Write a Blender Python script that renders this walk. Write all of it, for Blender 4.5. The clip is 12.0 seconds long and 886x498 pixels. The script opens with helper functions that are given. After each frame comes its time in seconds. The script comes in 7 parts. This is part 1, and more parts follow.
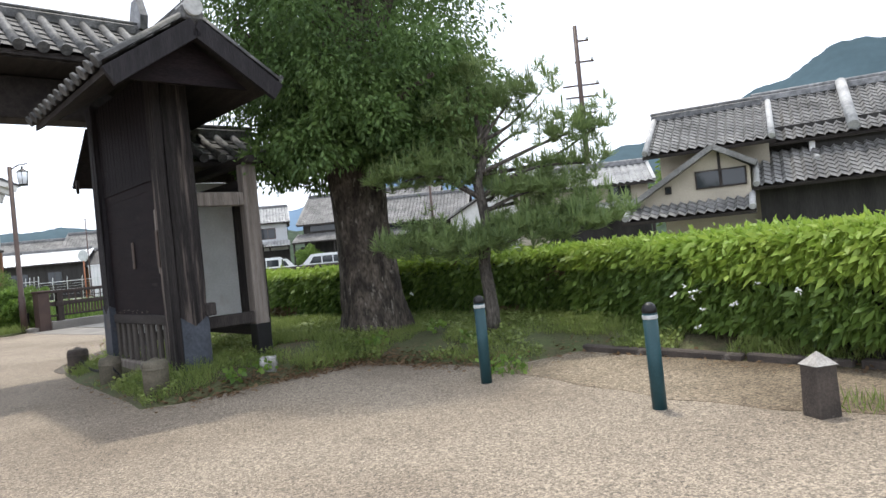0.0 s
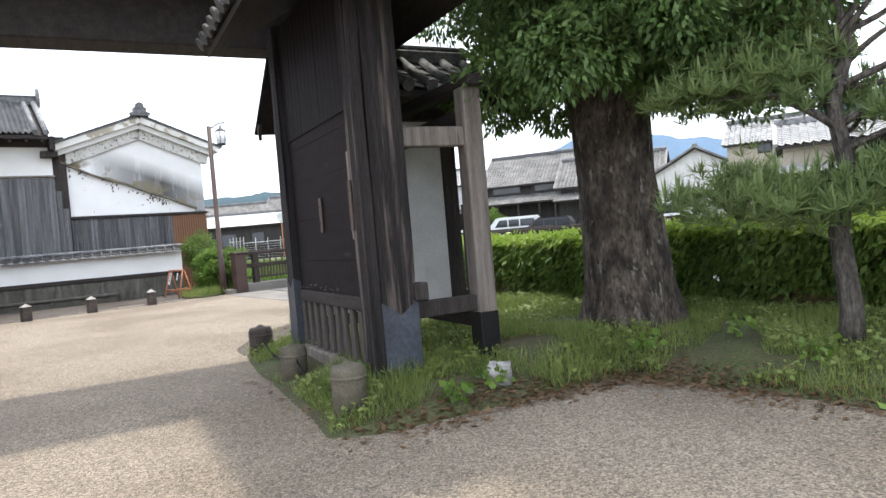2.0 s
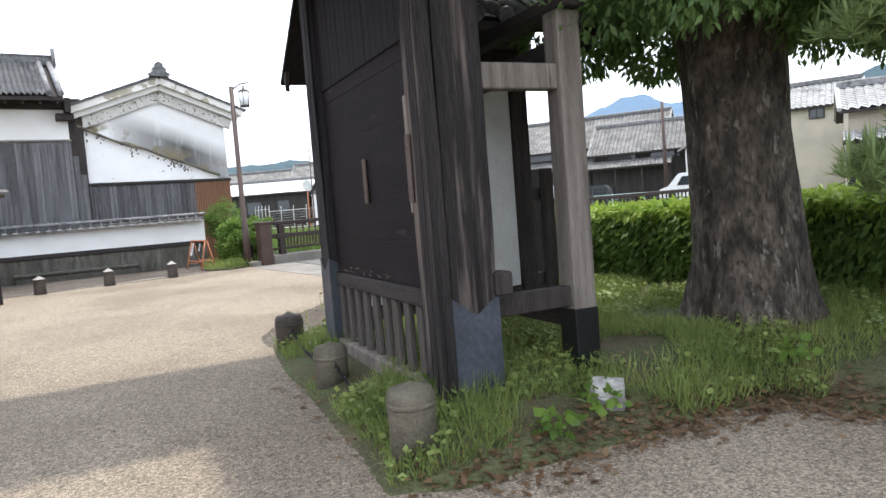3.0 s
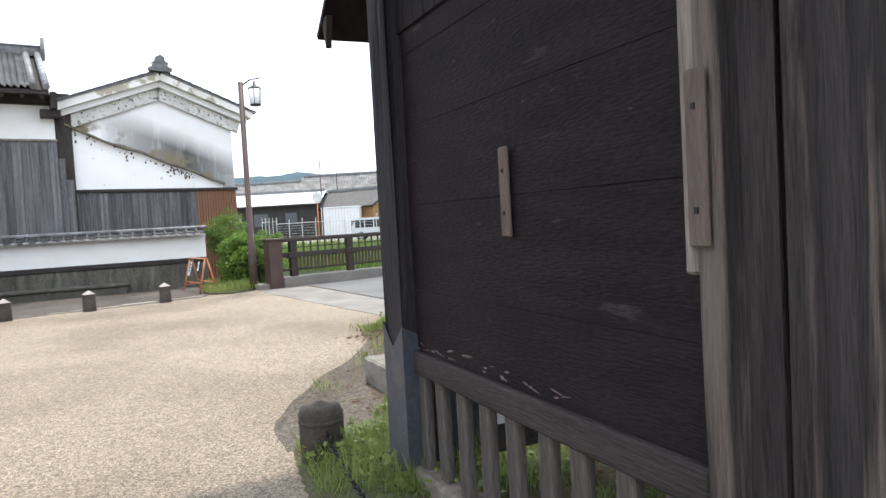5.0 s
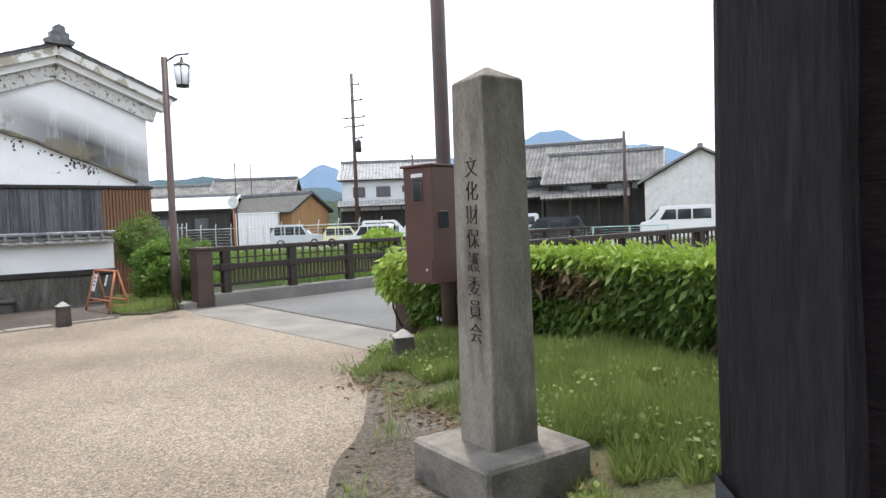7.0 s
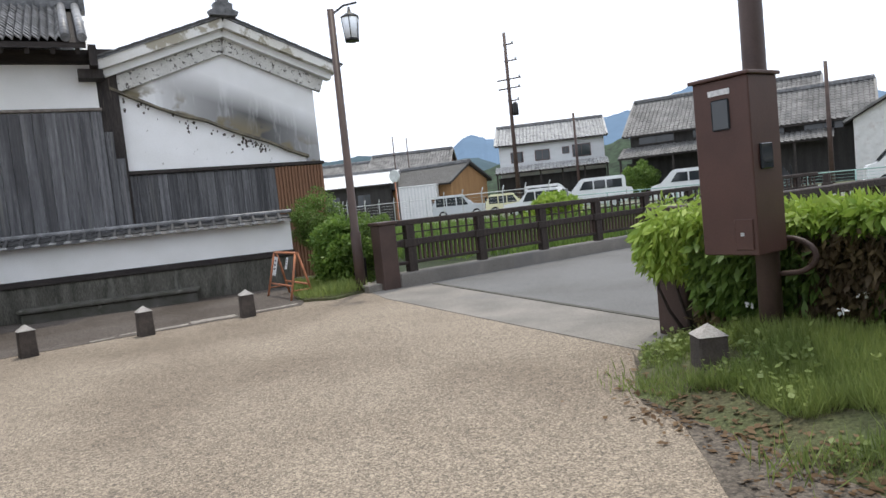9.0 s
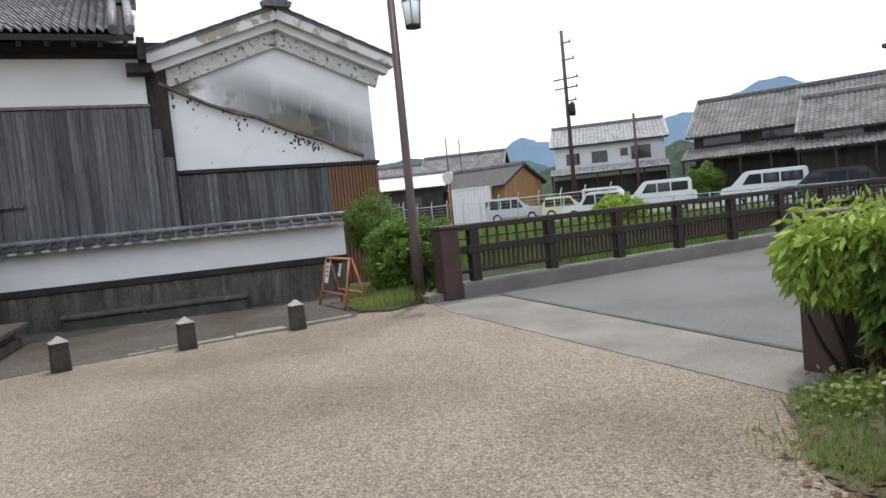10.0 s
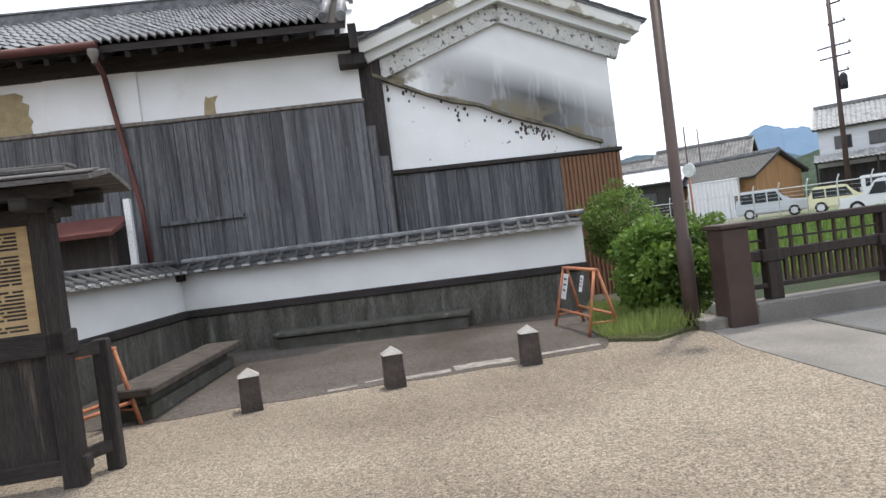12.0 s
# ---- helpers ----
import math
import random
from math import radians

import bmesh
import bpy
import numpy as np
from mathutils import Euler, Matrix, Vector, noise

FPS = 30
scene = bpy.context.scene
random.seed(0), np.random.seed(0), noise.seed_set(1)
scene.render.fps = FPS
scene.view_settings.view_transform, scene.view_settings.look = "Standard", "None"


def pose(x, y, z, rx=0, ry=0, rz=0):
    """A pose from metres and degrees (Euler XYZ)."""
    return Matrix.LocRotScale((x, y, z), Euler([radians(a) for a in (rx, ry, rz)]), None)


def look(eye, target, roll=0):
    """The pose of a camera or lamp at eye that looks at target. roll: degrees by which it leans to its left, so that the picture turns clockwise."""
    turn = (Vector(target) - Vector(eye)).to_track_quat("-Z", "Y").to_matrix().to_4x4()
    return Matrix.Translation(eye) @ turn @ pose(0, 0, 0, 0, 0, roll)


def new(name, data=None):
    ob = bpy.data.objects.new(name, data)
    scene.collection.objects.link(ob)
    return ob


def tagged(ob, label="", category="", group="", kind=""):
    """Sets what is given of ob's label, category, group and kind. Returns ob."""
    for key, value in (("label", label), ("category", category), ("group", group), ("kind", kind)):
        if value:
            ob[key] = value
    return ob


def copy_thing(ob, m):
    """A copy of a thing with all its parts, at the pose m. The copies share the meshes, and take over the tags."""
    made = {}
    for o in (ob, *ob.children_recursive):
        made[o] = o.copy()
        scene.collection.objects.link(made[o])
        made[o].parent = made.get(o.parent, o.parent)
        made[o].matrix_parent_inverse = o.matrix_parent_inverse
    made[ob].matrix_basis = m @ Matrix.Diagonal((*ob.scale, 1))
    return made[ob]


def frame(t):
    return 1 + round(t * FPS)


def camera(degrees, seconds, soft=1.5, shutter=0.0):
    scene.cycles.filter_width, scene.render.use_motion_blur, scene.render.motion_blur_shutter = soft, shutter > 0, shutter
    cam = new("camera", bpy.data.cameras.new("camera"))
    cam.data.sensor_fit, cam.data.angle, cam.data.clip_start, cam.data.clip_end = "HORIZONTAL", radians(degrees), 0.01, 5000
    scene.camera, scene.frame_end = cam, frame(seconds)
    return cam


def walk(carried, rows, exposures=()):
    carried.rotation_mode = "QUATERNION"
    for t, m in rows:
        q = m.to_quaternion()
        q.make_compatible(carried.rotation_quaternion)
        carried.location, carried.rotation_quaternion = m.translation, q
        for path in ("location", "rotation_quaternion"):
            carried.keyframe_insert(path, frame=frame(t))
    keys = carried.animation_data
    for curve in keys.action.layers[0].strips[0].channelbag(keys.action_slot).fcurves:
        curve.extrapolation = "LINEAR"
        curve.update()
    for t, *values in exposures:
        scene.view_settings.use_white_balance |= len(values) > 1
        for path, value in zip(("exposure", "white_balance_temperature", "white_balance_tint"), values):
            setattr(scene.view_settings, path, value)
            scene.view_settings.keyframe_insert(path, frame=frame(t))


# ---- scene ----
cam = camera(66.6, 12.0)
PATH = [
    (0, (0.866, 0.474, 1.3), (0.622, 2.459, 1.304), -5.5),
    (0.5, (0.672, 1.14, 1.293), (0.258, 3.097, 1.295), -5.2),
    (1, (0.296, 1.701, 1.351), (-0.202, 3.638, 1.358), -5.0),
    (1.5, (-0.078, 2.345, 1.341), (-0.772, 4.221, 1.339), -5.4),
    (2, (-0.562, 2.883, 1.359), (-1.312, 4.736, 1.306), -4.8),
    (2.5, (-0.983, 3.511, 1.367), (-1.814, 5.328, 1.271), -5.1),
    (3, (-1.465, 4.039, 1.408), (-2.285, 5.858, 1.269), -4.5),
    (3.5, (-1.898, 4.638, 1.433), (-2.786, 6.425, 1.309), -5.2),
    (3.7, (-2.102, 4.842, 1.442), (-3.007, 6.621, 1.309), -5.1),
    (5.3, (-3.585, 6.42, 1.574), (-4.408, 8.24, 1.485), -3.0),
    (5.5, (-3.812, 6.608, 1.6), (-4.659, 8.417, 1.503), -3.1),
    (6, (-4.236, 7.069, 1.588), (-5.028, 8.903, 1.501), -1.9),
    (6.3, (-4.499, 7.313, 1.596), (-5.239, 9.168, 1.503), -2.2),
    (6.5, (-4.732, 7.454, 1.608), (-5.453, 9.318, 1.522), -2.0),
    (6.7, (-4.951, 7.578, 1.586), (-5.558, 9.483, 1.514), -1.5),
    (8.3, (-6.351, 8.806, 1.507), (-6.918, 10.717, 1.334), -3.7),
    (8.5, (-6.537, 9.006, 1.518), (-7.258, 10.863, 1.344), -4.5),
    (9, (-6.977, 9.429, 1.505), (-7.974, 11.157, 1.364), -5.9),
    (9.5, (-7.351, 9.909, 1.513), (-8.585, 11.478, 1.396), -7.2),
    (10, (-7.807, 10.271, 1.523), (-8.927, 11.924, 1.405), -5.6),
    (10.5, (-8.331, 10.665, 1.53), (-9.702, 12.12, 1.472), -6.2),
    (11, (-8.828, 11.037, 1.526), (-10.227, 12.465, 1.458), -6.5),
    (11.3, (-9.088, 11.301, 1.516), (-10.55, 12.665, 1.455), -6.2),
    (11.5, (-9.252, 11.502, 1.524), (-10.769, 12.805, 1.48), -7.2),
    (12, (-9.634, 11.935, 1.525), (-11.229, 13.142, 1.486), -7.2),
]
walk(cam, [(t, look(eye, target, roll)) for t, eye, target, roll in PATH],
     [(0, 0.42), (1.5, 0.76), (3, 0.78), (3.5, 0.78), (5.5, 0.84), (6.5, 0.66), (8.5, 0.2), (9.5, 0.0), (11, 0.06), (12, 0.27)])

# ---- sky and sun ----
SUN_EL, SUN_AZ = radians(73), radians(110)      # azimuth counted from +x towards +y
sky_world = bpy.data.worlds.new("sky")
scene.world = sky_world
sky_world.use_nodes = True
wn, wl = sky_world.node_tree.nodes, sky_world.node_tree.links
wn.clear()
w_out = wn.new("ShaderNodeOutputWorld")
w_bg = wn.new("ShaderNodeBackground")
w_sky = wn.new("ShaderNodeTexSky")
w_sky.sky_type = "NISHITA"
w_sky.sun_disc = False
w_sky.sun_elevation, w_sky.sun_rotation = SUN_EL, radians(90) - SUN_AZ
w_sky.dust_density, w_sky.air_density = 4.0, 1.0
w_mul = wn.new("ShaderNodeMix"); w_mul.data_type = "RGBA"; w_mul.blend_type = "MULTIPLY"
w_mul.inputs[0].default_value = 1.0
w_mul.inputs[7].default_value = (0.1, 0.1, 0.1, 1)
w_mix = wn.new("ShaderNodeMix"); w_mix.data_type = "RGBA"       # thin bright cloud over the whole sky
w_mix.inputs[0].default_value = 0.8
w_mix.inputs[7].default_value = (1.46, 1.56, 1.76, 1)
wl.new(w_sky.outputs[0], w_mul.inputs[6])
wl.new(w_mul.outputs[2], w_mix.inputs[6])
wl.new(w_mix.outputs[2], w_bg.inputs[0])
w_bg.inputs[1].default_value = 1.0
wl.new(w_bg.outputs[0], w_out.inputs[0])

sun = new("sun", bpy.data.lights.new("sun", "SUN"))
sun.data.energy, sun.data.angle, sun.data.color = 2.3, radians(2.5), (1.0, 0.94, 0.84)
sun.matrix_world = look((0, 0, 30), (-math.cos(SUN_AZ) * math.cos(SUN_EL), -math.sin(SUN_AZ) * math.cos(SUN_EL), 30 - math.sin(SUN_EL)))

# ---- materials ----
def mat(name, base, second=None, scale=4.0, rough=0.85, bump=0.3, bump_scale=40.0, stretch=(1, 1, 1), spread=0.12,
        stain=None, stain_scale=0.6, stain_from=0.55, stain_to=0.7, metal=0.0, spec=0.3, coords="Object", per_piece=False, detail=6.0):
    """A surface: two tones mixed by noise, finer grain in value, optional stains with their own outline, fine relief."""
    m = bpy.data.materials.new(name)
    m.use_nodes = True
    n, l = m.node_tree.nodes, m.node_tree.links
    b = n["Principled BSDF"]
    b.inputs["Roughness"].default_value, b.inputs["Metallic"].default_value = rough, metal
    b.inputs["Specular IOR Level"].default_value = spec
    tc, mp = n.new("ShaderNodeTexCoord"), n.new("ShaderNodeMapping")
    mp.inputs["Scale"].default_value = stretch
    l.new(tc.outputs[coords], mp.inputs[0])
    if coords == "Object" and per_piece:
        oi0, ad = n.new("ShaderNodeObjectInfo"), n.new("ShaderNodeVectorMath")
        ad.operation = "ADD"
        sc = n.new("ShaderNodeMath"); sc.operation = "MULTIPLY"; sc.inputs[1].default_value = 37.0
        l.new(oi0.outputs["Random"], sc.inputs[0])
        l.new(tc.outputs[coords], ad.inputs[0]); l.new(sc.outputs[0], ad.inputs[1])
        l.new(ad.outputs[0], mp.inputs[0])
    big, fine = n.new("ShaderNodeTexNoise"), n.new("ShaderNodeTexNoise")
    big.inputs["Scale"].default_value, big.inputs["Detail"].default_value = scale, detail
    fine.inputs["Scale"].default_value, fine.inputs["Detail"].default_value = bump_scale, 4.0
    l.new(mp.outputs[0], big.inputs[0]); l.new(mp.outputs[0], fine.inputs[0])
    ramp = n.new("ShaderNodeMapRange")
    ramp.inputs[1].default_value, ramp.inputs[2].default_value = 0.35, 0.65
    l.new(big.outputs["Fac"], ramp.inputs[0])
    mix = n.new("ShaderNodeMix"); mix.data_type = "RGBA"
    mix.inputs[6].default_value = (*base, 1)
    mix.inputs[7].default_value = (*(second or [c * 0.75 for c in base]), 1)
    l.new(ramp.outputs[0], mix.inputs[0])
    val = n.new("ShaderNodeHueSaturation")
    vr = n.new("ShaderNodeMapRange")
    vr.inputs[1].default_value, vr.inputs[2].default_value = 0.3, 0.7
    vr.inputs[3].default_value, vr.inputs[4].default_value = 1 - spread * 1.6, 1 + spread * 1.6
    l.new(fine.outputs["Fac"], vr.inputs[0])
    l.new(vr.outputs[0], val.inputs["Value"]); l.new(mix.outputs[2], val.inputs["Color"])
    colour = val.outputs[0]
    if per_piece:
        oi, hv, mr = n.new("ShaderNodeObjectInfo"), n.new("ShaderNodeHueSaturation"), n.new("ShaderNodeMapRange")
        mr.inputs[3].default_value, mr.inputs[4].default_value = 0.72, 1.28
        l.new(oi.outputs["Random"], mr.inputs[0]); l.new(mr.outputs[0], hv.inputs["Value"])
        l.new(colour, hv.inputs["Color"])
        colour = hv.outputs[0]
    if stain:
        st, sr, sm = n.new("ShaderNodeTexNoise"), n.new("ShaderNodeMapRange"), n.new("ShaderNodeMix")
        sm.data_type = "RGBA"
        st.inputs["Scale"].default_value, st.inputs["Detail"].default_value = stain_scale, 8.0
        st.inputs["Roughness"].default_value = 0.65
        sr.inputs[1].default_value, sr.inputs[2].default_value = stain_from, stain_to
        l.new(mp.outputs[0], st.inputs[0]); l.new(st.outputs["Fac"], sr.inputs[0]); l.new(sr.outputs[0], sm.inputs[0])
        l.new(colour, sm.inputs[6]); sm.inputs[7].default_value = (*stain, 1)
        colour = sm.outputs[2]
    l.new(colour, b.inputs["Base Color"])
    if bump:
        bn = n.new("ShaderNodeBump")
        bn.inputs["Strength"].default_value, bn.inputs["Distance"].default_value = bump, 0.02
        l.new(fine.outputs["Fac"], bn.inputs["Height"]); l.new(bn.outputs[0], b.inputs["Normal"])
    return m


def aggregate(name, light, dark, tone, size=70.0):
    """Exposed-aggregate paving: pebbles of mixed tones in a matrix, with broad worn and damp patches."""
    m = bpy.data.materials.new(name)
    m.use_nodes = True
    n, l = m.node_tree.nodes, m.node_tree.links
    b = n["Principled BSDF"]
    b.inputs["Roughness"].default_value, b.inputs["Specular IOR Level"].default_value = 0.9, 0.2
    tc = n.new("ShaderNodeTexCoord")
    vo = n.new("ShaderNodeTexVoronoi"); vo.inputs["Scale"].default_value = size
    ve = n.new("ShaderNodeTexVoronoi"); ve.inputs["Scale"].default_value = size * 0.5
    l.new(tc.outputs["Object"], vo.inputs[0]); l.new(tc.outputs["Object"], ve.inputs[0])
    sep = n.new("ShaderNodeSeparateColor"); l.new(vo.outputs["Color"], sep.inputs[0])
    sep2 = n.new("ShaderNodeSeparateColor"); l.new(ve.outputs["Color"], sep2.inputs[0])
    pw = n.new("ShaderNodeMath"); pw.operation = "MULTIPLY_ADD"; pw.inputs[1].default_value = 0.62
    l.new(sep.outputs[0], pw.inputs[0])
    hf = n.new("ShaderNodeMath"); hf.operation = "MULTIPLY"; hf.inputs[1].default_value = 0.38
    l.new(sep2.outputs[1], hf.inputs[0]); l.new(hf.outputs[0], pw.inputs[2])
    mix = n.new("ShaderNodeMix"); mix.data_type = "RGBA"
    mix.inputs[6].default_value, mix.inputs[7].default_value = (*dark, 1), (*light, 1)
    sharp = n.new("ShaderNodeMath"); sharp.operation = "POWER"; sharp.inputs[1].default_value = 1.35
    l.new(pw.outputs[0], sharp.inputs[0]); l.new(sharp.outputs[0], mix.inputs[0])
    nz = n.new("ShaderNodeTexNoise"); nz.inputs["Scale"].default_value, nz.inputs["Detail"].default_value = 0.45, 7.0
    l.new(tc.outputs["Object"], nz.inputs[0])
    mr = n.new("ShaderNodeMapRange"); mr.inputs[1].default_value, mr.inputs[2].default_value = 0.42, 0.66
    l.new(nz.outputs["Fac"], mr.inputs[0])
    m2 = n.new("ShaderNodeMix"); m2.data_type = "RGBA"; m2.blend_type = "MULTIPLY"
    m2.inputs[7].default_value = (*tone, 1)
    l.new(mr.outputs[0], m2.inputs[0]); l.new(mix.outputs[2], m2.inputs[6])
    l.new(m2.outputs[2], b.inputs["Base Color"])
    bn = n.new("ShaderNodeBump"); bn.inputs["Strength"].default_value, bn.inputs["Distance"].default_value = 0.6, 0.008
    l.new(vo.outputs["Distance"], bn.inputs["Height"]); bn.invert = True
    l.new(bn.outputs[0], b.inputs["Normal"])
    return m


def leaf_mat(name, a, b_, rough=0.5):
    """Foliage: tone varies leaf by leaf, with a little light let through."""
    m = bpy.data.materials.new(name)
    m.use_nodes = True
    n, l = m.node_tree.nodes, m.node_tree.links
    b = n["Principled BSDF"]
    b.inputs["Roughness"].default_value, b.inputs["Specular IOR Level"].default_value = rough, 0.35
    g = n.new("ShaderNodeNewGeometry")
    tc, nz = n.new("ShaderNodeTexCoord"), n.new("ShaderNodeTexNoise")
    nz.inputs["Scale"].default_value = 1.3
    l.new(tc.outputs["Object"], nz.inputs[0])
    ad = n.new("ShaderNodeMath"); ad.operation = "MULTIPLY_ADD"; ad.inputs[1].default_value = 0.6
    l.new(g.outputs["Random Per Island"], ad.inputs[0])
    mr = n.new("ShaderNodeMapRange"); mr.inputs[1].default_value, mr.inputs[2].default_value = 0.35, 0.65
    mr.inputs[4].default_value = 0.4
    l.new(nz.outputs["Fac"], mr.inputs[0]); l.new(mr.outputs[0], ad.inputs[2])
    mix = n.new("ShaderNodeMix"); mix.data_type = "RGBA"
    mix.inputs[6].default_value, mix.inputs[7].default_value = (*a, 1), (*b_, 1)
    l.new(ad.outputs[0], mix.inputs[0]); l.new(mix.outputs[2], b.inputs["Base Color"])
    tr, ms = n.new("ShaderNodeBsdfTranslucent"), n.new("ShaderNodeMixShader")
    ms.inputs[0].default_value = 0.38
    l.new(mix.outputs[2], tr.inputs[0])
    l.new(b.outputs[0], ms.inputs[1]); l.new(tr.outputs[0], ms.inputs[2])
    l.new(ms.outputs[0], n["Material Output"].inputs[0])
    return m


M = {}
M["paving"] = aggregate("beige_aggregate_paving", (0.48, 0.402, 0.308), (0.1, 0.085, 0.07), (0.72, 0.7, 0.69), 110)
M["asphalt"] = aggregate("worn_grey_asphalt", (0.19, 0.16, 0.14), (0.05, 0.046, 0.042), (0.6, 0.57, 0.53), 90)
M["slab"] = mat("bridge_concrete", (0.225, 0.208, 0.185), (0.16, 0.15, 0.135), 1.4, 0.9, 0.3, 60, stain=(0.15, 0.145, 0.14), stain_scale=0.5)
M["turf"] = mat("turf", (0.085, 0.105, 0.042), (0.075, 0.07, 0.038), 2, 0.95, 0.8, 40, spread=0.25, stain=(0.13, 0.1, 0.062), stain_scale=1.4)
M["far_ground"] = mat("far_ground", (0.2, 0.19, 0.16), (0.11, 0.14, 0.06), 0.15, 0.95, 0.2, 10)
M["stone"] = mat("weathered_granite", (0.26, 0.24, 0.21), (0.17, 0.155, 0.135), 6, 0.9, 0.4, 80, stain=(0.06, 0.055, 0.05), stain_scale=2.2, stain_from=0.5, stain_to=0.72)
M["stone_dark"] = mat("mossy_dark_stone", (0.1, 0.095, 0.085), (0.065, 0.065, 0.05), 4, 0.92, 0.5, 60, stain=(0.2, 0.19, 0.17), stain_scale=3.0, stain_from=0.6)
M["stone_brown"] = mat("dark_brown_stone", (0.085, 0.07, 0.06), (0.05, 0.042, 0.037), 6, 0.85, 0.4, 60, stain=(0.17, 0.15, 0.13), stain_scale=5, stain_from=0.62)
M["plaster"] = mat("white_lime_plaster", (0.8, 0.8, 0.79), (0.74, 0.74, 0.72), 1.5, 0.9, 0.15, 50, spread=0.02, stain=(0.6, 0.59, 0.55), stain_scale=0.9, stain_from=0.62, stain_to=0.85)
M["plaster_grey"] = mat("grey_lime_plaster", (0.66, 0.66, 0.65), (0.58, 0.58, 0.57), 3, 0.9, 0.2, 40, spread=0.04, stain=(0.5, 0.46, 0.44), stain_scale=2.5)
M["mortar"] = mat("pale_worn_mortar", (0.34, 0.31, 0.27), (0.2, 0.185, 0.165), 8, 0.95, 0.6, 60, spread=0.2, stain=(0.1, 0.09, 0.08), stain_scale=9, stain_from=0.55)
M["ledge_clay"] = mat("weathered_clay_ledge", (0.2, 0.175, 0.125), (0.1, 0.09, 0.075), 4, 0.95, 0.7, 50, spread=0.2, stain=(0.05, 0.046, 0.042), stain_scale=2.5, stain_from=0.56)
M["clay"] = mat("bare_clay_plaster", (0.4, 0.32, 0.19), (0.3, 0.24, 0.14), 5, 0.95, 0.6, 60, spread=0.1)
M["plank"] = mat("weathered_grey_boards", (0.155, 0.155, 0.16), (0.068, 0.068, 0.073), 3, 0.85, 0.5, 30, stretch=(7, 7, 0.22), spread=0.32, per_piece=True, stain=(0.17, 0.165, 0.155), stain_scale=1.2, stain_from=0.6)
M["plank_h"] = mat("dark_stained_boards", (0.0185, 0.0125, 0.0142), (0.0105, 0.008, 0.0095), 2.5, 0.75, 0.45, 28, stretch=(0.8, 4, 4), spread=0.22, spec=0.16, stain=(0.095, 0.075, 0.073), stain_scale=2.6, stain_from=0.64, stain_to=0.8)
M["plank_v"] = mat("dark_upright_boards", (0.0185, 0.0138, 0.0162), (0.0105, 0.0084, 0.01), 2.5, 0.75, 0.45, 28, stretch=(5, 5, 0.4), spread=0.22, spec=0.16)
M["post_dark"] = mat("blackened_post", (0.024, 0.021, 0.024), (0.014, 0.012, 0.014), 3, 0.75, 0.6, 26, stretch=(5, 5, 0.4), spread=0.25, stain=(0.06, 0.055, 0.055), stain_scale=1.5, stain_from=0.62, stain_to=0.78)
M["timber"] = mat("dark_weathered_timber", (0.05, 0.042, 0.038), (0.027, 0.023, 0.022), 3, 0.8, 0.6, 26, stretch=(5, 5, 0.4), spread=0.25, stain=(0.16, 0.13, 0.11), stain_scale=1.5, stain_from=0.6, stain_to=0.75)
M["post_worn"] = mat("split_weathered_post", (0.034, 0.029, 0.028), (0.016, 0.0135, 0.0135), 3, 0.85, 0.8, 26, stretch=(6, 6, 0.35), spread=0.3, stain=(0.15, 0.122, 0.108), stain_scale=0.9, stain_from=0.56, stain_to=0.66)
M["stone_moss"] = mat("mossy_tan_stone", (0.17, 0.15, 0.115), (0.09, 0.082, 0.06), 5, 0.92, 0.5, 60, stain=(0.07, 0.08, 0.04), stain_scale=3, stain_from=0.56)
M["timber_h"] = mat("dark_weathered_beam", (0.045, 0.038, 0.035), (0.026, 0.022, 0.021), 3, 0.8, 0.5, 26, stretch=(0.5, 4, 4), spread=0.2)
M["timber_pale"] = mat("silvered_timber", (0.24, 0.21, 0.185), (0.14, 0.12, 0.105), 3, 0.85, 0.5, 30, stretch=(5, 5, 0.35), spread=0.15, stain=(0.06, 0.05, 0.045), stain_scale=1.2, stain_from=0.62)
M["timber_brown"] = mat("brown_timber", (0.048, 0.036, 0.031), (0.03, 0.023, 0.02), 4, 0.7, 0.4, 30, stretch=(4, 4, 0.5), spread=0.15)
M["sheet_blue"] = mat("blue_grey_sheet_metal", (0.075, 0.085, 0.105), (0.05, 0.056, 0.07), 4, 0.5, 0.15, 30, metal=0.3, stain=(0.14, 0.13, 0.12), stain_scale=2)
M["tile"] = mat("smoked_grey_tile", (0.21, 0.21, 0.215), (0.1, 0.102, 0.106), 6, 0.42, 0.3, 40, spread=0.15, per_piece=True, stain=(0.045, 0.045, 0.042), stain_scale=1.6, stain_from=0.6)
M["tile_dark"] = mat("soot_dark_tile", (0.085, 0.085, 0.085), (0.05, 0.05, 0.05), 6, 0.6, 0.3, 40, spread=0.15, stain=(0.12, 0.12, 0.11), stain_scale=3, stain_from=0.62)
M["tile_gate"] = mat("old_dark_gate_tile", (0.14, 0.138, 0.135), (0.06, 0.06, 0.06), 6, 0.6, 0.3, 40, spread=0.2, per_piece=True, stain=(0.04, 0.042, 0.034), stain_scale=2.2, stain_from=0.55)
M["tile_far"] = mat("aged_grey_tile", (0.25, 0.245, 0.235), (0.14, 0.138, 0.135), 1.2, 0.6, 0.2, 14, spread=0.18, stain=(0.09, 0.088, 0.085), stain_scale=0.7, stain_from=0.5)
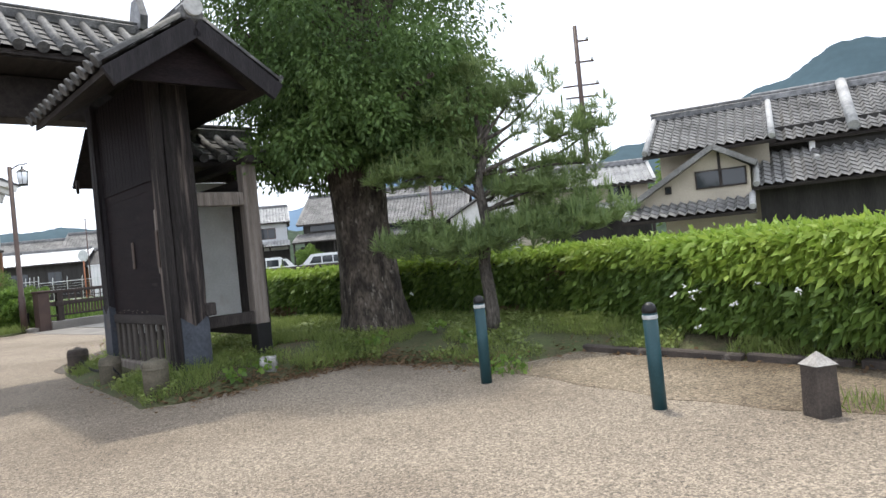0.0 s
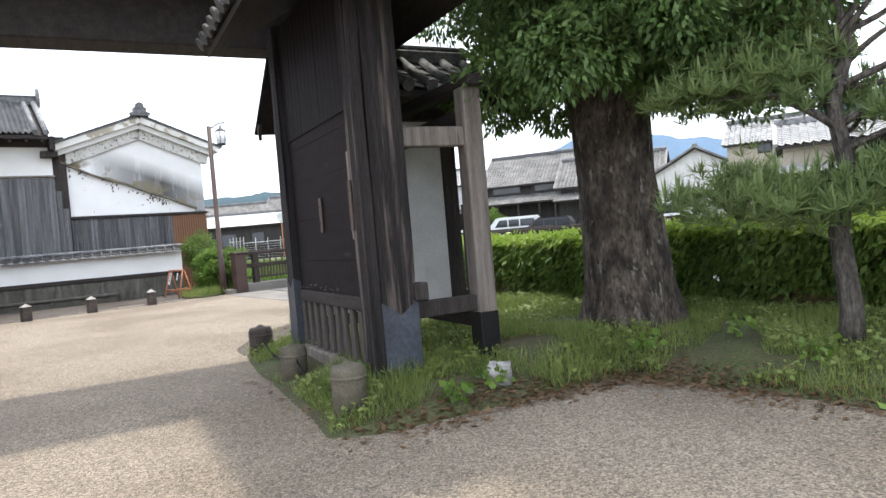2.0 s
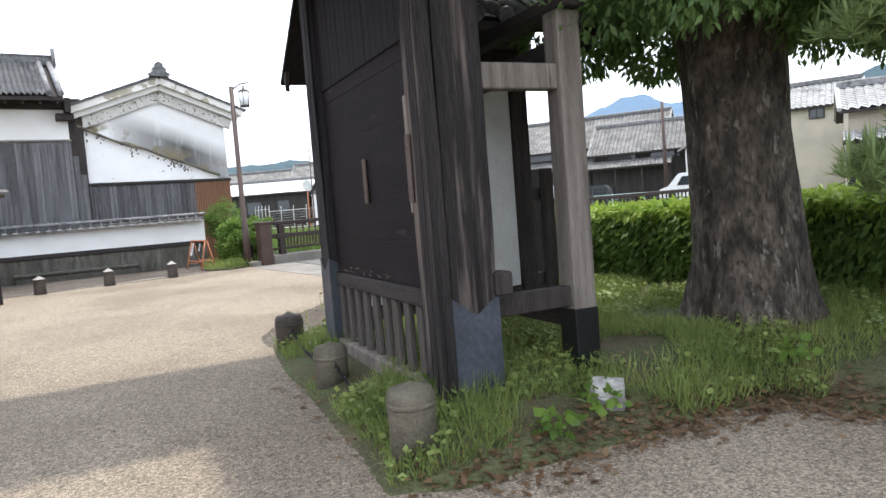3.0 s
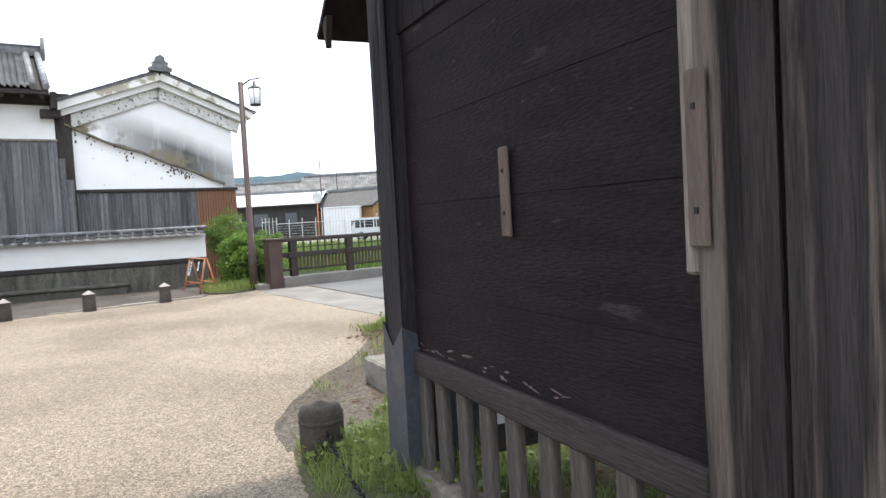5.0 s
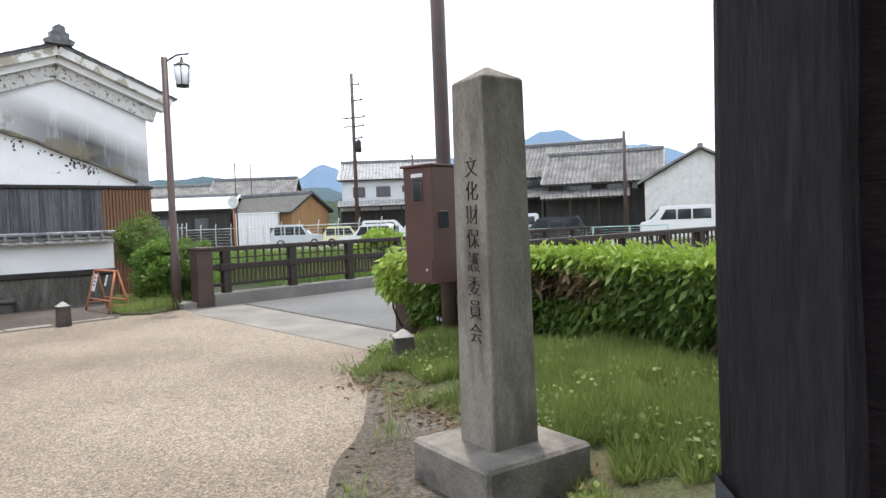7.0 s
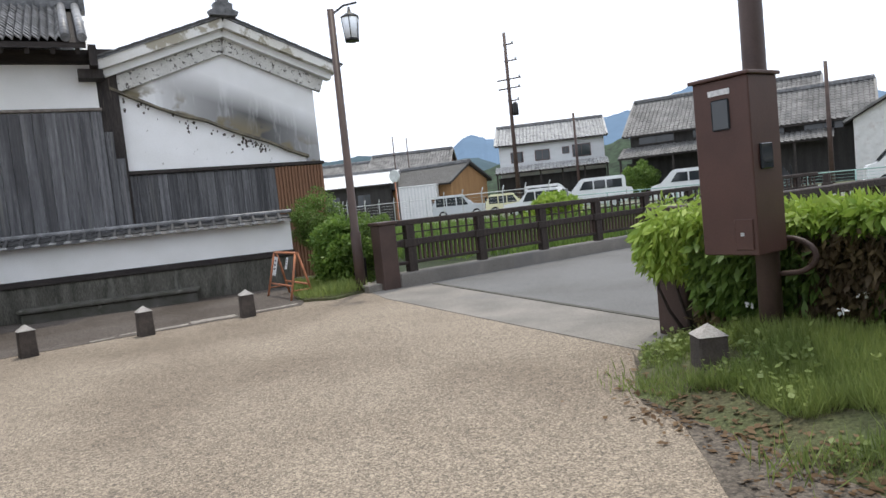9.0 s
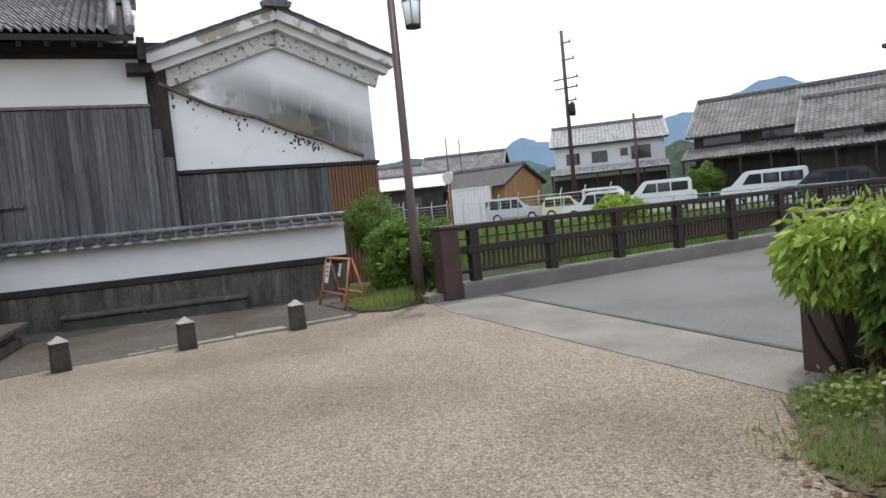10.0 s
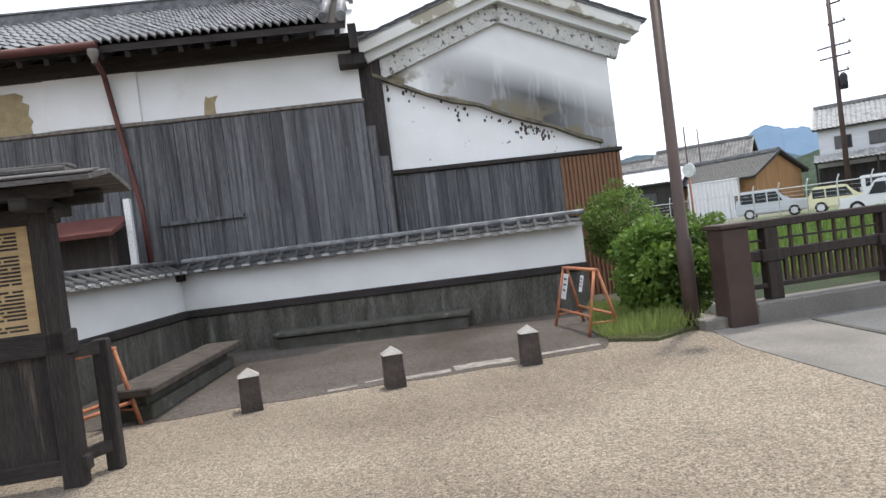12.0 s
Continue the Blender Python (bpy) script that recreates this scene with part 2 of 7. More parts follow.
M["tile_pale"] = mat("pale_grey_tile", (0.42, 0.42, 0.41), (0.3, 0.3, 0.3), 2, 0.6, 0.2, 20, spread=0.12, stain=(0.2, 0.2, 0.2), stain_scale=1.0, stain_from=0.55)
M["rust_sheet"] = mat("rust_brown_ribbed_sheet", (0.23, 0.12, 0.068), (0.17, 0.085, 0.05), 2, 0.6, 0.1, 30, stretch=(4, 4, 0.4), spread=0.08)
M["brown_metal"] = mat("brown_painted_metal", (0.095, 0.048, 0.038), (0.072, 0.036, 0.029), 2, 0.45, 0.05, 60, spread=0.04, spec=0.4)
M["red_metal"] = mat("rust_red_painted_pipe", (0.13, 0.045, 0.036), (0.09, 0.034, 0.03), 4, 0.5, 0.08, 60, spread=0.08)
M["pole_brown"] = mat("dark_brown_pole_paint", (0.075, 0.048, 0.04), (0.055, 0.036, 0.031), 3, 0.5, 0.05, 60, spread=0.05)
M["teal"] = mat("dark_teal_painted_metal", (0.02, 0.06, 0.07), (0.014, 0.045, 0.055), 3, 0.45, 0.08, 60, spread=0.06, stain=(0.08, 0.085, 0.08), stain_scale=4, stain_from=0.68)
M["reflect"] = mat("pale_reflective_band", (0.6, 0.62, 0.62), None, 5, 0.3, 0.0)
M["black"] = mat("black_fittings", (0.012, 0.012, 0.013), None, 5, 0.4, 0.05)
M["orange"] = mat("rusty_orange_tube", (0.48, 0.19, 0.095), (0.3, 0.12, 0.065), 9, 0.55, 0.1, 60)
M["white_paint"] = mat("white_sheet", (0.72, 0.72, 0.72), (0.66, 0.66, 0.66), 3, 0.5, 0.05)
M["bark"] = mat("grey_brown_bark", (0.13, 0.108, 0.088), (0.034, 0.028, 0.024), 4, 0.95, 1.0, 16, stretch=(2.2, 2.2, 0.95), spread=0.42, stain=(0.24, 0.215, 0.185), stain_scale=5.0, stain_from=0.58, stain_to=0.66)
M["bark_pine"] = mat("grey_pine_bark", (0.13, 0.115, 0.1), (0.05, 0.045, 0.04), 7, 0.95, 1.0, 24, stretch=(3, 3, 0.8), spread=0.3)
M["leaf"] = leaf_mat("camphor_leaves", (0.045, 0.09, 0.026), (0.17, 0.27, 0.08))
M["needle"] = leaf_mat("pine_needles", (0.095, 0.15, 0.055), (0.25, 0.33, 0.125))
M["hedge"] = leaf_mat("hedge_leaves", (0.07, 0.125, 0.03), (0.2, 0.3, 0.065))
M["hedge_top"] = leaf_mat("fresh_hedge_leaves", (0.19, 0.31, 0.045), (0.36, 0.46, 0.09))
M["leaf_bright"] = leaf_mat("glossy_shrub_leaves", (0.075, 0.15, 0.03), (0.24, 0.36, 0.07))
M["hedge_dry"] = leaf_mat("browned_hedge_leaves", (0.085, 0.06, 0.035), (0.2, 0.15, 0.075))
M["grass"] = leaf_mat("grass_blades", (0.11, 0.165, 0.04), (0.32, 0.38, 0.12))
M["litter"] = leaf_mat("fallen_leaves", (0.11, 0.065, 0.035), (0.24, 0.16, 0.09), 0.8)
# distance haze is mixed into the colours of the two farther hill materials
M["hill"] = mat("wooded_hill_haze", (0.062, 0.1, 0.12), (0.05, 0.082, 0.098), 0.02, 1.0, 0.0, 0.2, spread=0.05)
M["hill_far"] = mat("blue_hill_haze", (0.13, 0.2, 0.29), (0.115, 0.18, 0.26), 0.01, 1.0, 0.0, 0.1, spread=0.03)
M["hill_near"] = mat("green_wooded_hill", (0.036, 0.055, 0.032), (0.022, 0.036, 0.021), 0.12, 1.0, 0.0, 0.6, spread=0.3)


def glass(name, colour=(0.03, 0.035, 0.04), rough=0.05):
    m = bpy.data.materials.new(name)
    m.use_nodes = True
    b = m.node_tree.nodes["Principled BSDF"]
    b.inputs["Base Color"].default_value, b.inputs["Roughness"].default_value = (*colour, 1), rough
    b.inputs["Specular IOR Level"].default_value = 0.6
    return m


M["glass"] = glass("dark_window_glass")
M["frosted"] = glass("frosted_lantern_glass", (0.82, 0.86, 0.9), 0.4)

# ---- building helpers ----
def bx(bm, x0, x1, y0, y1, z0, z1, bevel=0.0):
    """A box between the given bounds, with slightly rounded edges where asked."""
    vs = [bm.verts.new((x, y, z)) for x in (x0, x1) for y in (y0, y1) for z in (z0, z1)]
    fs = [bm.faces.new([vs[i] for i in f]) for f in ((0, 1, 3, 2), (4, 6, 7, 5), (0, 4, 5, 1), (2, 3, 7, 6), (0, 2, 6, 4), (1, 5, 7, 3))]
    if bevel:
        es = {e for f in fs for e in f.edges}
        bmesh.ops.bevel(bm, geom=list(es), offset=bevel, segments=1, affect="EDGES")
    return vs


def beam(bm, a, b, w, h, bevel=0.0, up=(0, 0, 1)):
    """A squared timber from a to b, w wide and h high."""
    a, b = Vector(a), Vector(b)
    d = (b - a).normalized()
    s = d.cross(Vector(up))
    s = (s if s.length > 1e-4 else Vector((1, 0, 0))).normalized()
    t = s.cross(d)
    vs = [bm.verts.new(p + s * (w / 2 * i) + t * (h / 2 * j)) for p in (a, b) for i, j in ((-1, -1), (1, -1), (1, 1), (-1, 1))]
    fs = [bm.faces.new([vs[i] for i in f]) for f in ((3, 2, 1, 0), (4, 5, 6, 7), (0, 1, 5, 4), (1, 2, 6, 5), (2, 3, 7, 6), (3, 0, 4, 7))]
    if bevel:
        bmesh.ops.bevel(bm, geom=list({e for f in fs for e in f.edges}), offset=bevel, segments=1, affect="EDGES")


def tube(bm, pts, radii, sides=12, caps=True):
    """A round rod through the points, with a radius at each."""
    rings, last = [], None
    for i, p in enumerate(pts):
        p = Vector(p)
        d = (Vector(pts[min(i + 1, len(pts) - 1)]) - Vector(pts[max(i - 1, 0)])).normalized()
        ref = last if last is not None else (Vector((1, 0, 0)) if abs(d.x) < 0.9 else Vector((0, 1, 0)))
        s = (ref - d * ref.dot(d)).normalized()
        last, t = s, d.cross(s)
        r = radii[i] if hasattr(radii, "__len__") else radii
        rings.append([bm.verts.new(p + (s * math.cos(k * math.tau / sides) + t * math.sin(k * math.tau / sides)) * r) for k in range(sides)])
    for a, b in zip(rings, rings[1:]):
        for k in range(sides):
            f = bm.faces.new((a[k], a[(k + 1) % sides], b[(k + 1) % sides], b[k]))
            f.smooth = True
    if caps:
        bm.faces.new(rings[0][::-1]); bm.faces.new(rings[-1])


def turned(bm, profile, sides=16, at=(0, 0, 0)):
    """A turned solid about z through (radius, height) pairs."""
    rings = [[bm.verts.new((at[0] + r * math.cos(k * math.tau / sides), at[1] + r * math.sin(k * math.tau / sides), at[2] + z)) for k in range(sides)] for r, z in profile]
    for a, b in zip(rings, rings[1:]):
        for k in range(sides):
            bm.faces.new((a[k], a[(k + 1) % sides], b[(k + 1) % sides], b[k])).smooth = True
    bm.faces.new(rings[0][::-1]); bm.faces.new(rings[-1])


def prism(bm, outline, y0, y1):
    """An outline in x and z, pushed from y0 to y1."""
    a = [bm.verts.new((x, y0, z)) for x, z in outline]
    b = [bm.verts.new((x, y1, z)) for x, z in outline]
    bm.faces.new(a); bm.faces.new(b[::-1])
    for i in range(len(a)):
        j = (i + 1) % len(a)
        bm.faces.new((a[j], a[i], b[i], b[j]))


def flat(bm, outline, z0, z1):
    """An outline in x and y, from z0 up to z1."""
    a = [bm.verts.new((x, y, z0)) for x, y in outline]
    b = [bm.verts.new((x, y, z1)) for x, y in outline]
    bm.faces.new(a[::-1]); bm.faces.new(b)
    for i in range(len(a)):
        j = (i + 1) % len(a)
        bm.faces.new((a[i], a[j], b[j], b[i]))


def mesh_of(bm, name, material):
    bmesh.ops.recalc_face_normals(bm, faces=bm.faces)
    me = bpy.data.meshes.new(name)
    bm.to_mesh(me)
    bm.free()
    me.materials.append(material)
    return me


def part(name, bm, material, parent=None, label="", at=None):
    """Links a bmesh as one mesh object, under a thing or a part where given."""
    ob = new(name, mesh_of(bm, name, material) if isinstance(bm, bmesh.types.BMesh) else bm)
    ob.parent = parent
    if at is not None:
        ob.matrix_basis = at
    return tagged(ob, label)


def thing(name, m, label, category, group="", kind=""):
    ob = new(name)
    ob.empty_display_size = 0.2
    ob.matrix_basis = m
    return tagged(ob, label, category, group, kind)


def solo(name, bm, material, m, label, category, group="", kind=""):
    ob = part(name, bm, material)
    ob.matrix_basis = m
    return tagged(ob, label, category, group, kind)


B = bmesh.new
FAC = pose(-19.79, 15.59, 0, 0, 0, 62.28)       # x along the old house front, y away from the road
GATE = pose(-3.08, 7.70, 0, 0, 0, 139.5)        # x along the gate's side wall from its near post, y into the passage


def F(u, v, z=0.0, rz=0.0):
    return FAC @ pose(u, v, z, 0, 0, rz)


def fac_xy(u, v):
    p = FAC @ Vector((u, v, 0))
    return (p.x, p.y)


def roll_tile(length, r, sides=5):
    """The mesh of one half-round cover tile along y."""
    bm = B()
    a = [bm.verts.new((r * math.cos(math.pi * k / sides), 0, r * math.sin(math.pi * k / sides))) for k in range(sides + 1)]
    b = [bm.verts.new((0.93 * r * math.cos(math.pi * k / sides), length, 0.93 * r * math.sin(math.pi * k / sides) + 0.012)) for k in range(sides + 1)]
    for k in range(sides):
        bm.faces.new((a[k], a[k + 1], b[k + 1], b[k])).smooth = True
    bm.faces.new(a[::-1]); bm.faces.new(b)
    return bm


def wave_sheet(bm, w, l, pitch=0.28, course=0.26, amp=0.045, step=0.025, m=None):
    """Pantiles as a sheet: waves across, a step down at each course. x across, y up the slope."""
    m = m or Matrix()
    nx, ny = max(2, round(w / pitch)) * 6, max(1, round(l / course))
    prof = [amp * (math.sin(math.tau * (i % 6) / 6) * 0.8 + 0.35 * math.sin(2 * math.tau * (i % 6) / 6)) for i in range(nx + 1)]
    prev = None
    for j in range(ny):
        lo, hi = [], []
        for i in range(nx + 1):
            x = w * i / nx
            lo.append(bm.verts.new(m @ Vector((x, l * j / ny, prof[i] + step))))
            hi.append(bm.verts.new(m @ Vector((x, l * (j + 1) / ny, prof[i]))))
        for i in range(nx):
            bm.faces.new((lo[i], lo[i + 1], hi[i + 1], hi[i]))
            if prev:
                bm.faces.new((prev[i], prev[i + 1], lo[i + 1], lo[i]))
        prev = hi

def ragged(poly, step=0.12, amount=0.2):
    """The outline broken into short runs that wander in and out."""
    out = []
    for (x0, y0), (x1, y1) in zip(poly, poly[1:] + poly[:1]):
        n = max(1, int(math.hypot(x1 - x0, y1 - y0) / step))
        for k in range(n):
            x, y = x0 + (x1 - x0) * k / n, y0 + (y1 - y0) * k / n
            out.append((x + amount * noise.noise((x * 1.6, y * 1.6, 5)) + amount * 0.15 * noise.noise((x * 6, y * 6, 2)), y + amount * noise.noise((x * 1.6, y * 1.6, 8)) + amount * 0.15 * noise.noise((x * 6, y * 6, 3))))
    return out


# ---- ground ----
M["road_grey"] = aggregate("smooth_grey_asphalt", (0.2, 0.2, 0.195), (0.13, 0.13, 0.13), (0.8, 0.79, 0.77), 90)
M["dirt_gravel"] = aggregate("brown_dirt_and_gravel", (0.2, 0.17, 0.138), (0.058, 0.051, 0.044), (0.55, 0.52, 0.45), 60)
bm = B()
bmesh.ops.create_grid(bm, x_segments=2, y_segments=2, size=600)
solo("ground", bm, M["far_ground"], pose(0, 0, -0.03), "pale earth and grass reaching to the horizon", "ground", kind="structure")

bm = B()
bmesh.ops.create_grid(bm, x_segments=1, y_segments=1, size=1)
bmesh.ops.transform(bm, matrix=pose(0, 0, 0) @ Matrix.Diagonal((32, 32, 1, 1)), verts=bm.verts)
bmesh.ops.bisect_plane(bm, geom=bm.verts[:] + bm.edges[:] + bm.faces[:], plane_co=(*fac_xy(6.6, -7), 0), plane_no=FAC.to_3x3() @ Vector((1, 0.0, 0)), clear_outer=True)
solo("pavement", bm, M["paving"], pose(0, 0, 0), "beige exposed-aggregate paving, worn and patchy", "pavement", kind="structure")

bm = B()
flat(bm, ragged([(-3, -3.38), (4.45, -3.36), (4.9, -2.6), (5.6, 0.1), (-1, 1.7), (-3, 0.1)], 0.12, 0.1), -0.05, 0.006)
solo("pavement_asphalt", bm, M["asphalt"], FAC, "dark worn asphalt strip before the plaster wall", "pavement", kind="structure")

bm = B()
flat(bm, [(5.55, -4.3), (5.05, -10.4), (4.9, -12), (40, -12), (40, -3.1), (6.9, -3.1), (5.8, -3.3)], -0.3, 0.008)
road = solo("road_bridge", bm, M["slab"], FAC, "grey concrete bridge deck with a worn joint", "road", kind="structure")
bm = B()
flat(bm, [(6.98, -3.42), (6.16, -9.78), (20.6, -9.78), (20.6, -3.42)], -0.02, 0.0125)
part("carriageway", bm, M["road_grey"], road, "smooth grey asphalt carriageway")
bm = B()
flat(bm, [(6.9, -3.6), (6.97, -3.6), (6.13, -10.2), (6.06, -10.2)], 0.006, 0.018)
part("joint", bm, M["stone_dark"], road, "dark joint across the deck")

# raised planting bed with its stone edging
BED = [(-6.2, 9.9), (-5.2, 8.85), (-3.5, 7.3), (-3.1, 6.85), (-2.8, 7.0), (-2.1, 7.85), (-1.35, 8.75), (-0.2, 8.2), (0.5, 7.75), (1.35, 8.35), (2.5, 7.35), (3.7, 6.2), (9, 1.5), (14, 6), (-1, 19), (-7.6, 16.2), (-8.5, 15.5),
       (-8.2, 14.1), (-7.3, 13.3), (-6.6, 12.7), (-5.6, 11.4)]


def inside(x, y, poly):
    hit = False
    for (x0, y0), (x1, y1) in zip(poly, poly[1:] + poly[:1]):
        if (y0 > y) != (y1 > y) and x < (x1 - x0) * (y - y0) / (y1 - y0) + x0:
            hit = not hit
    return hit


def edge_dist(x, y, poly):
    best = 99.0
    for (x0, y0), (x1, y1) in zip(poly, poly[1:] + poly[:1]):
        dx, dy = x1 - x0, y1 - y0
        k = max(0.0, min(1.0, ((x - x0) * dx + (y - y0) * dy) / (dx * dx + dy * dy)))
        best = min(best, math.hypot(x - x0 - k * dx, y - y0 - k * dy))
    return best


def bed_z(x, y):
    d = edge_dist(x, y, BED)
    if not inside(x, y, BED):
        return 0.012 - 0.3 * min(0.4, d)
    return 0.012 + 0.22 * min(1.0, d / 0.9) ** 0.8 + 0.03 * noise.noise((x * 0.9, y * 0.9, 0))


bm = B()
step = 0.1
gx, gy = int(23 / step), int(18 / step)
grid = {}
for i in range(gx + 1):
    for j in range(gy + 1):
        x, y = -9.0 + i * step, 1.4 + j * step
        if inside(x, y, BED) or edge_dist(x, y, BED) < 0.25:
            grid[i, j] = bm.verts.new((x, y, bed_z(x, y)))
for i, j in list(grid):
    c = [grid.get(k) for k in ((i, j), (i + 1, j), (i + 1, j + 1), (i, j + 1))]
    if all(c):
        bm.faces.new(c).smooth = True
solo("ground_bed", bm, M["turf"], pose(0, 0, 0), "raised bed of rough grass and bare soil", "ground", kind="structure")


STRIP = [(-6.2, 9.75), (-5.3, 10.3), (-5.3, 11.3), (-6.3, 12.55), (-7.2, 13.45), (-8.1, 14.35), (-8.55, 15.3), (-8.1, 13.95), (-7.66, 13.16), (-7.44, 12.63), (-7.17, 11.64), (-7.0, 11.06), (-6.73, 10.31)]
bm = B()
flat(bm, ragged(STRIP, 0.1, 0.07), -0.04, 0.005)
solo("ground_dirt", bm, M["dirt_gravel"], pose(0, 0, 0), "bare brown dirt strip beside the paving", "ground", kind="structure")
bm = B()
flat(bm, ragged([(0.45, 7.5), (1.35, 8.35), (2.5, 7.35), (4.2, 5.75), (3.6, 4.9), (2.9, 5.0), (1.95, 5.75), (1.2, 6.5)], 0.1, 0.12), -0.04, 0.005)
M["sandy"] = aggregate("sandy_gravel", (0.44, 0.36, 0.26), (0.085, 0.07, 0.053), (0.42, 0.38, 0.33), 80)
solo("ground_dirt", bm, M["sandy"], pose(0, 0, 0), "sandy gravel corner with damp brown patches by the bed", "ground", kind="structure")

# ---- plaster boundary wall with its tiled cap ----
M["wall_base"] = mat("streaked_mossy_wall_base", (0.12, 0.115, 0.098), (0.062, 0.06, 0.05), 2, 0.92, 0.5, 30, stretch=(3, 3, 0.5), spread=0.25, stain=(0.2, 0.195, 0.17), stain_scale=1.4, stain_from=0.57, stain_to=0.7)

def boundary_wall(name, x0, x1, m, label):
    w = thing(name, m, label, "wall", kind="structure")
    bm = B(); bx(bm, x0, x1, 0, 0.3, 0.8, 1.42); part("plaster_face", bm, M["plaster"], w, "clean white plaster")
    bm = B(); bx(bm, x0, x1 + 0.03, -0.07, 0.37, 0.67, 0.8, 0.015); part("ledge", bm, M["timber_h"], w, "dark timber ledge")
    bm = B(); bx(bm, x0, x1, -0.03, 0.33, -0.1, 0.67); part("stone_base", bm, M["wall_base"], w, "mossy dark stone base")
    bm = B()
    # the dark eave reaches lower than its timber, to draw the shadow band
    prism(bm, [(-0.2, 1.31), (-0.24, 1.42), (0.15, 1.6), (0.54, 1.42), (0.5, 1.31)], -x1 - 0.06, -x0)
    bmesh.ops.transform(bm, matrix=pose(0, 0, 0, 0, 0, 90), verts=bm.verts)
    bmesh.ops.transform(bm, matrix=Matrix.Diagonal((-1, 1, 1, 1)), verts=bm.verts)
    part("eave", bm, M["timber_h"], w, "dark eave under the cap, deepened as its shadow")
    bm = B(); bx(bm, x0, x1 + 0.08, 0.06, 0.24, 1.6, 1.68, 0.02); part("ridge", bm, M["tile"], w)
    return w


WALL_A = F(-1.03, 1.4, 0, -12)
wall_a = boundary_wall("wall_front", -0.04, 6.8, WALL_A, "white plaster wall with dark ledge, stone base and tiled cap")
wall_b = boundary_wall("wall_side", 0.0, 6.5, F(-2.42, -4.95, 0, 78), "white plaster side wall with tiled cap")

# ---- the old house with its boarded front ----
def prism_u(bm, outline_vz, u0, u1):
    """An outline in y and z, pushed along x."""
    a = [bm.verts.new((u0, v, z)) for v, z in outline_vz]
    b = [bm.verts.new((u1, v, z)) for v, z in outline_vz]
    bm.faces.new(a); bm.faces.new(b[::-1])
    for i in range(len(a)):
        j = (i + 1) % len(a)
        bm.faces.new((a[j], a[i], b[i], b[j]))


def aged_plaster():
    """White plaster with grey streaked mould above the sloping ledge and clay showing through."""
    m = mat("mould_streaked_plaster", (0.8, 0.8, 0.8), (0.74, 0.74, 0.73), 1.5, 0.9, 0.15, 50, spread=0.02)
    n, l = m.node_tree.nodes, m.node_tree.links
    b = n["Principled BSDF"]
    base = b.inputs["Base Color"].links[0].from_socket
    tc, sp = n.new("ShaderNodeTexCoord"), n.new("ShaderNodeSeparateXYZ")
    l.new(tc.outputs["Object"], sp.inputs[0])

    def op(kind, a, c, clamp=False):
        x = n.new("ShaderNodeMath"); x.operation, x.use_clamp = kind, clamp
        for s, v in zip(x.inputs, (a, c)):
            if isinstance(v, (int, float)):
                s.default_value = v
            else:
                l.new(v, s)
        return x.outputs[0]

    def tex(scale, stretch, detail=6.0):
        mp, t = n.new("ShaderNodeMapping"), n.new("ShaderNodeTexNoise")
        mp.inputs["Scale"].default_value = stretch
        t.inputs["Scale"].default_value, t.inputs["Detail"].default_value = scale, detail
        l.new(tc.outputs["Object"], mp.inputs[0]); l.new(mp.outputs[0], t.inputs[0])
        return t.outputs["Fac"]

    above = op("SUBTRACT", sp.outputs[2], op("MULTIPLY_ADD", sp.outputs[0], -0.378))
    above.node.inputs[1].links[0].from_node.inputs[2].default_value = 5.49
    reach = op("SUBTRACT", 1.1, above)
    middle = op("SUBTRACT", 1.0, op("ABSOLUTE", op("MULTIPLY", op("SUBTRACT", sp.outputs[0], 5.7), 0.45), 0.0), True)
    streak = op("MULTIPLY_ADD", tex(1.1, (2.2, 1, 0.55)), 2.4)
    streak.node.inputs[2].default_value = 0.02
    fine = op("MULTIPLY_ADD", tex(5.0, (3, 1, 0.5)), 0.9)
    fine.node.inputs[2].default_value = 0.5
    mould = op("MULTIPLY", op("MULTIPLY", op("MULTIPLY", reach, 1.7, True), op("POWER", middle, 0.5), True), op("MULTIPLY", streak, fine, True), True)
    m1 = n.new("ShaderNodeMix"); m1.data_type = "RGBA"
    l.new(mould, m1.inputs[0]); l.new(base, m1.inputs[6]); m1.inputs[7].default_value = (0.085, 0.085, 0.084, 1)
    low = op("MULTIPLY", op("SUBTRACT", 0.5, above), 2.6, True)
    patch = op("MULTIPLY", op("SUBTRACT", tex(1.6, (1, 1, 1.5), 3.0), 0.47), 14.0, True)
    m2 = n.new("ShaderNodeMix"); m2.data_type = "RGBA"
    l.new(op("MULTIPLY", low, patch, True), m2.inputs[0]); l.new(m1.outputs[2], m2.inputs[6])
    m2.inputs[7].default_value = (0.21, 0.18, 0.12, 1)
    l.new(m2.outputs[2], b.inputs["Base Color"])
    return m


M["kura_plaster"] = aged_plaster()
M["lower_plaster"] = mat("bright_flaking_plaster", (0.84, 0.84, 0.84), (0.79, 0.79, 0.78), 1.5, 0.9, 0.2, 50, spread=0.02, stain=(0.2, 0.18, 0.15), stain_scale=4.5, stain_from=0.675, stain_to=0.7)
M["pitted"] = mat("pitted_grey_mortar", (0.62, 0.61, 0.58), (0.52, 0.51, 0.48), 3, 0.9, 0.5, 30, spread=0.06, stain=(0.13, 0.12, 0.11), stain_scale=11, stain_from=0.56, stain_to=0.61)
M["verge"] = mat("patched_verge_plaster", (0.74, 0.73, 0.7), (0.62, 0.6, 0.55), 1.2, 0.9, 0.3, 40, spread=0.04, stain=(0.36, 0.33, 0.26), stain_scale=0.9, stain_from=0.5, stain_to=0.53)
rng = random.Random(5)

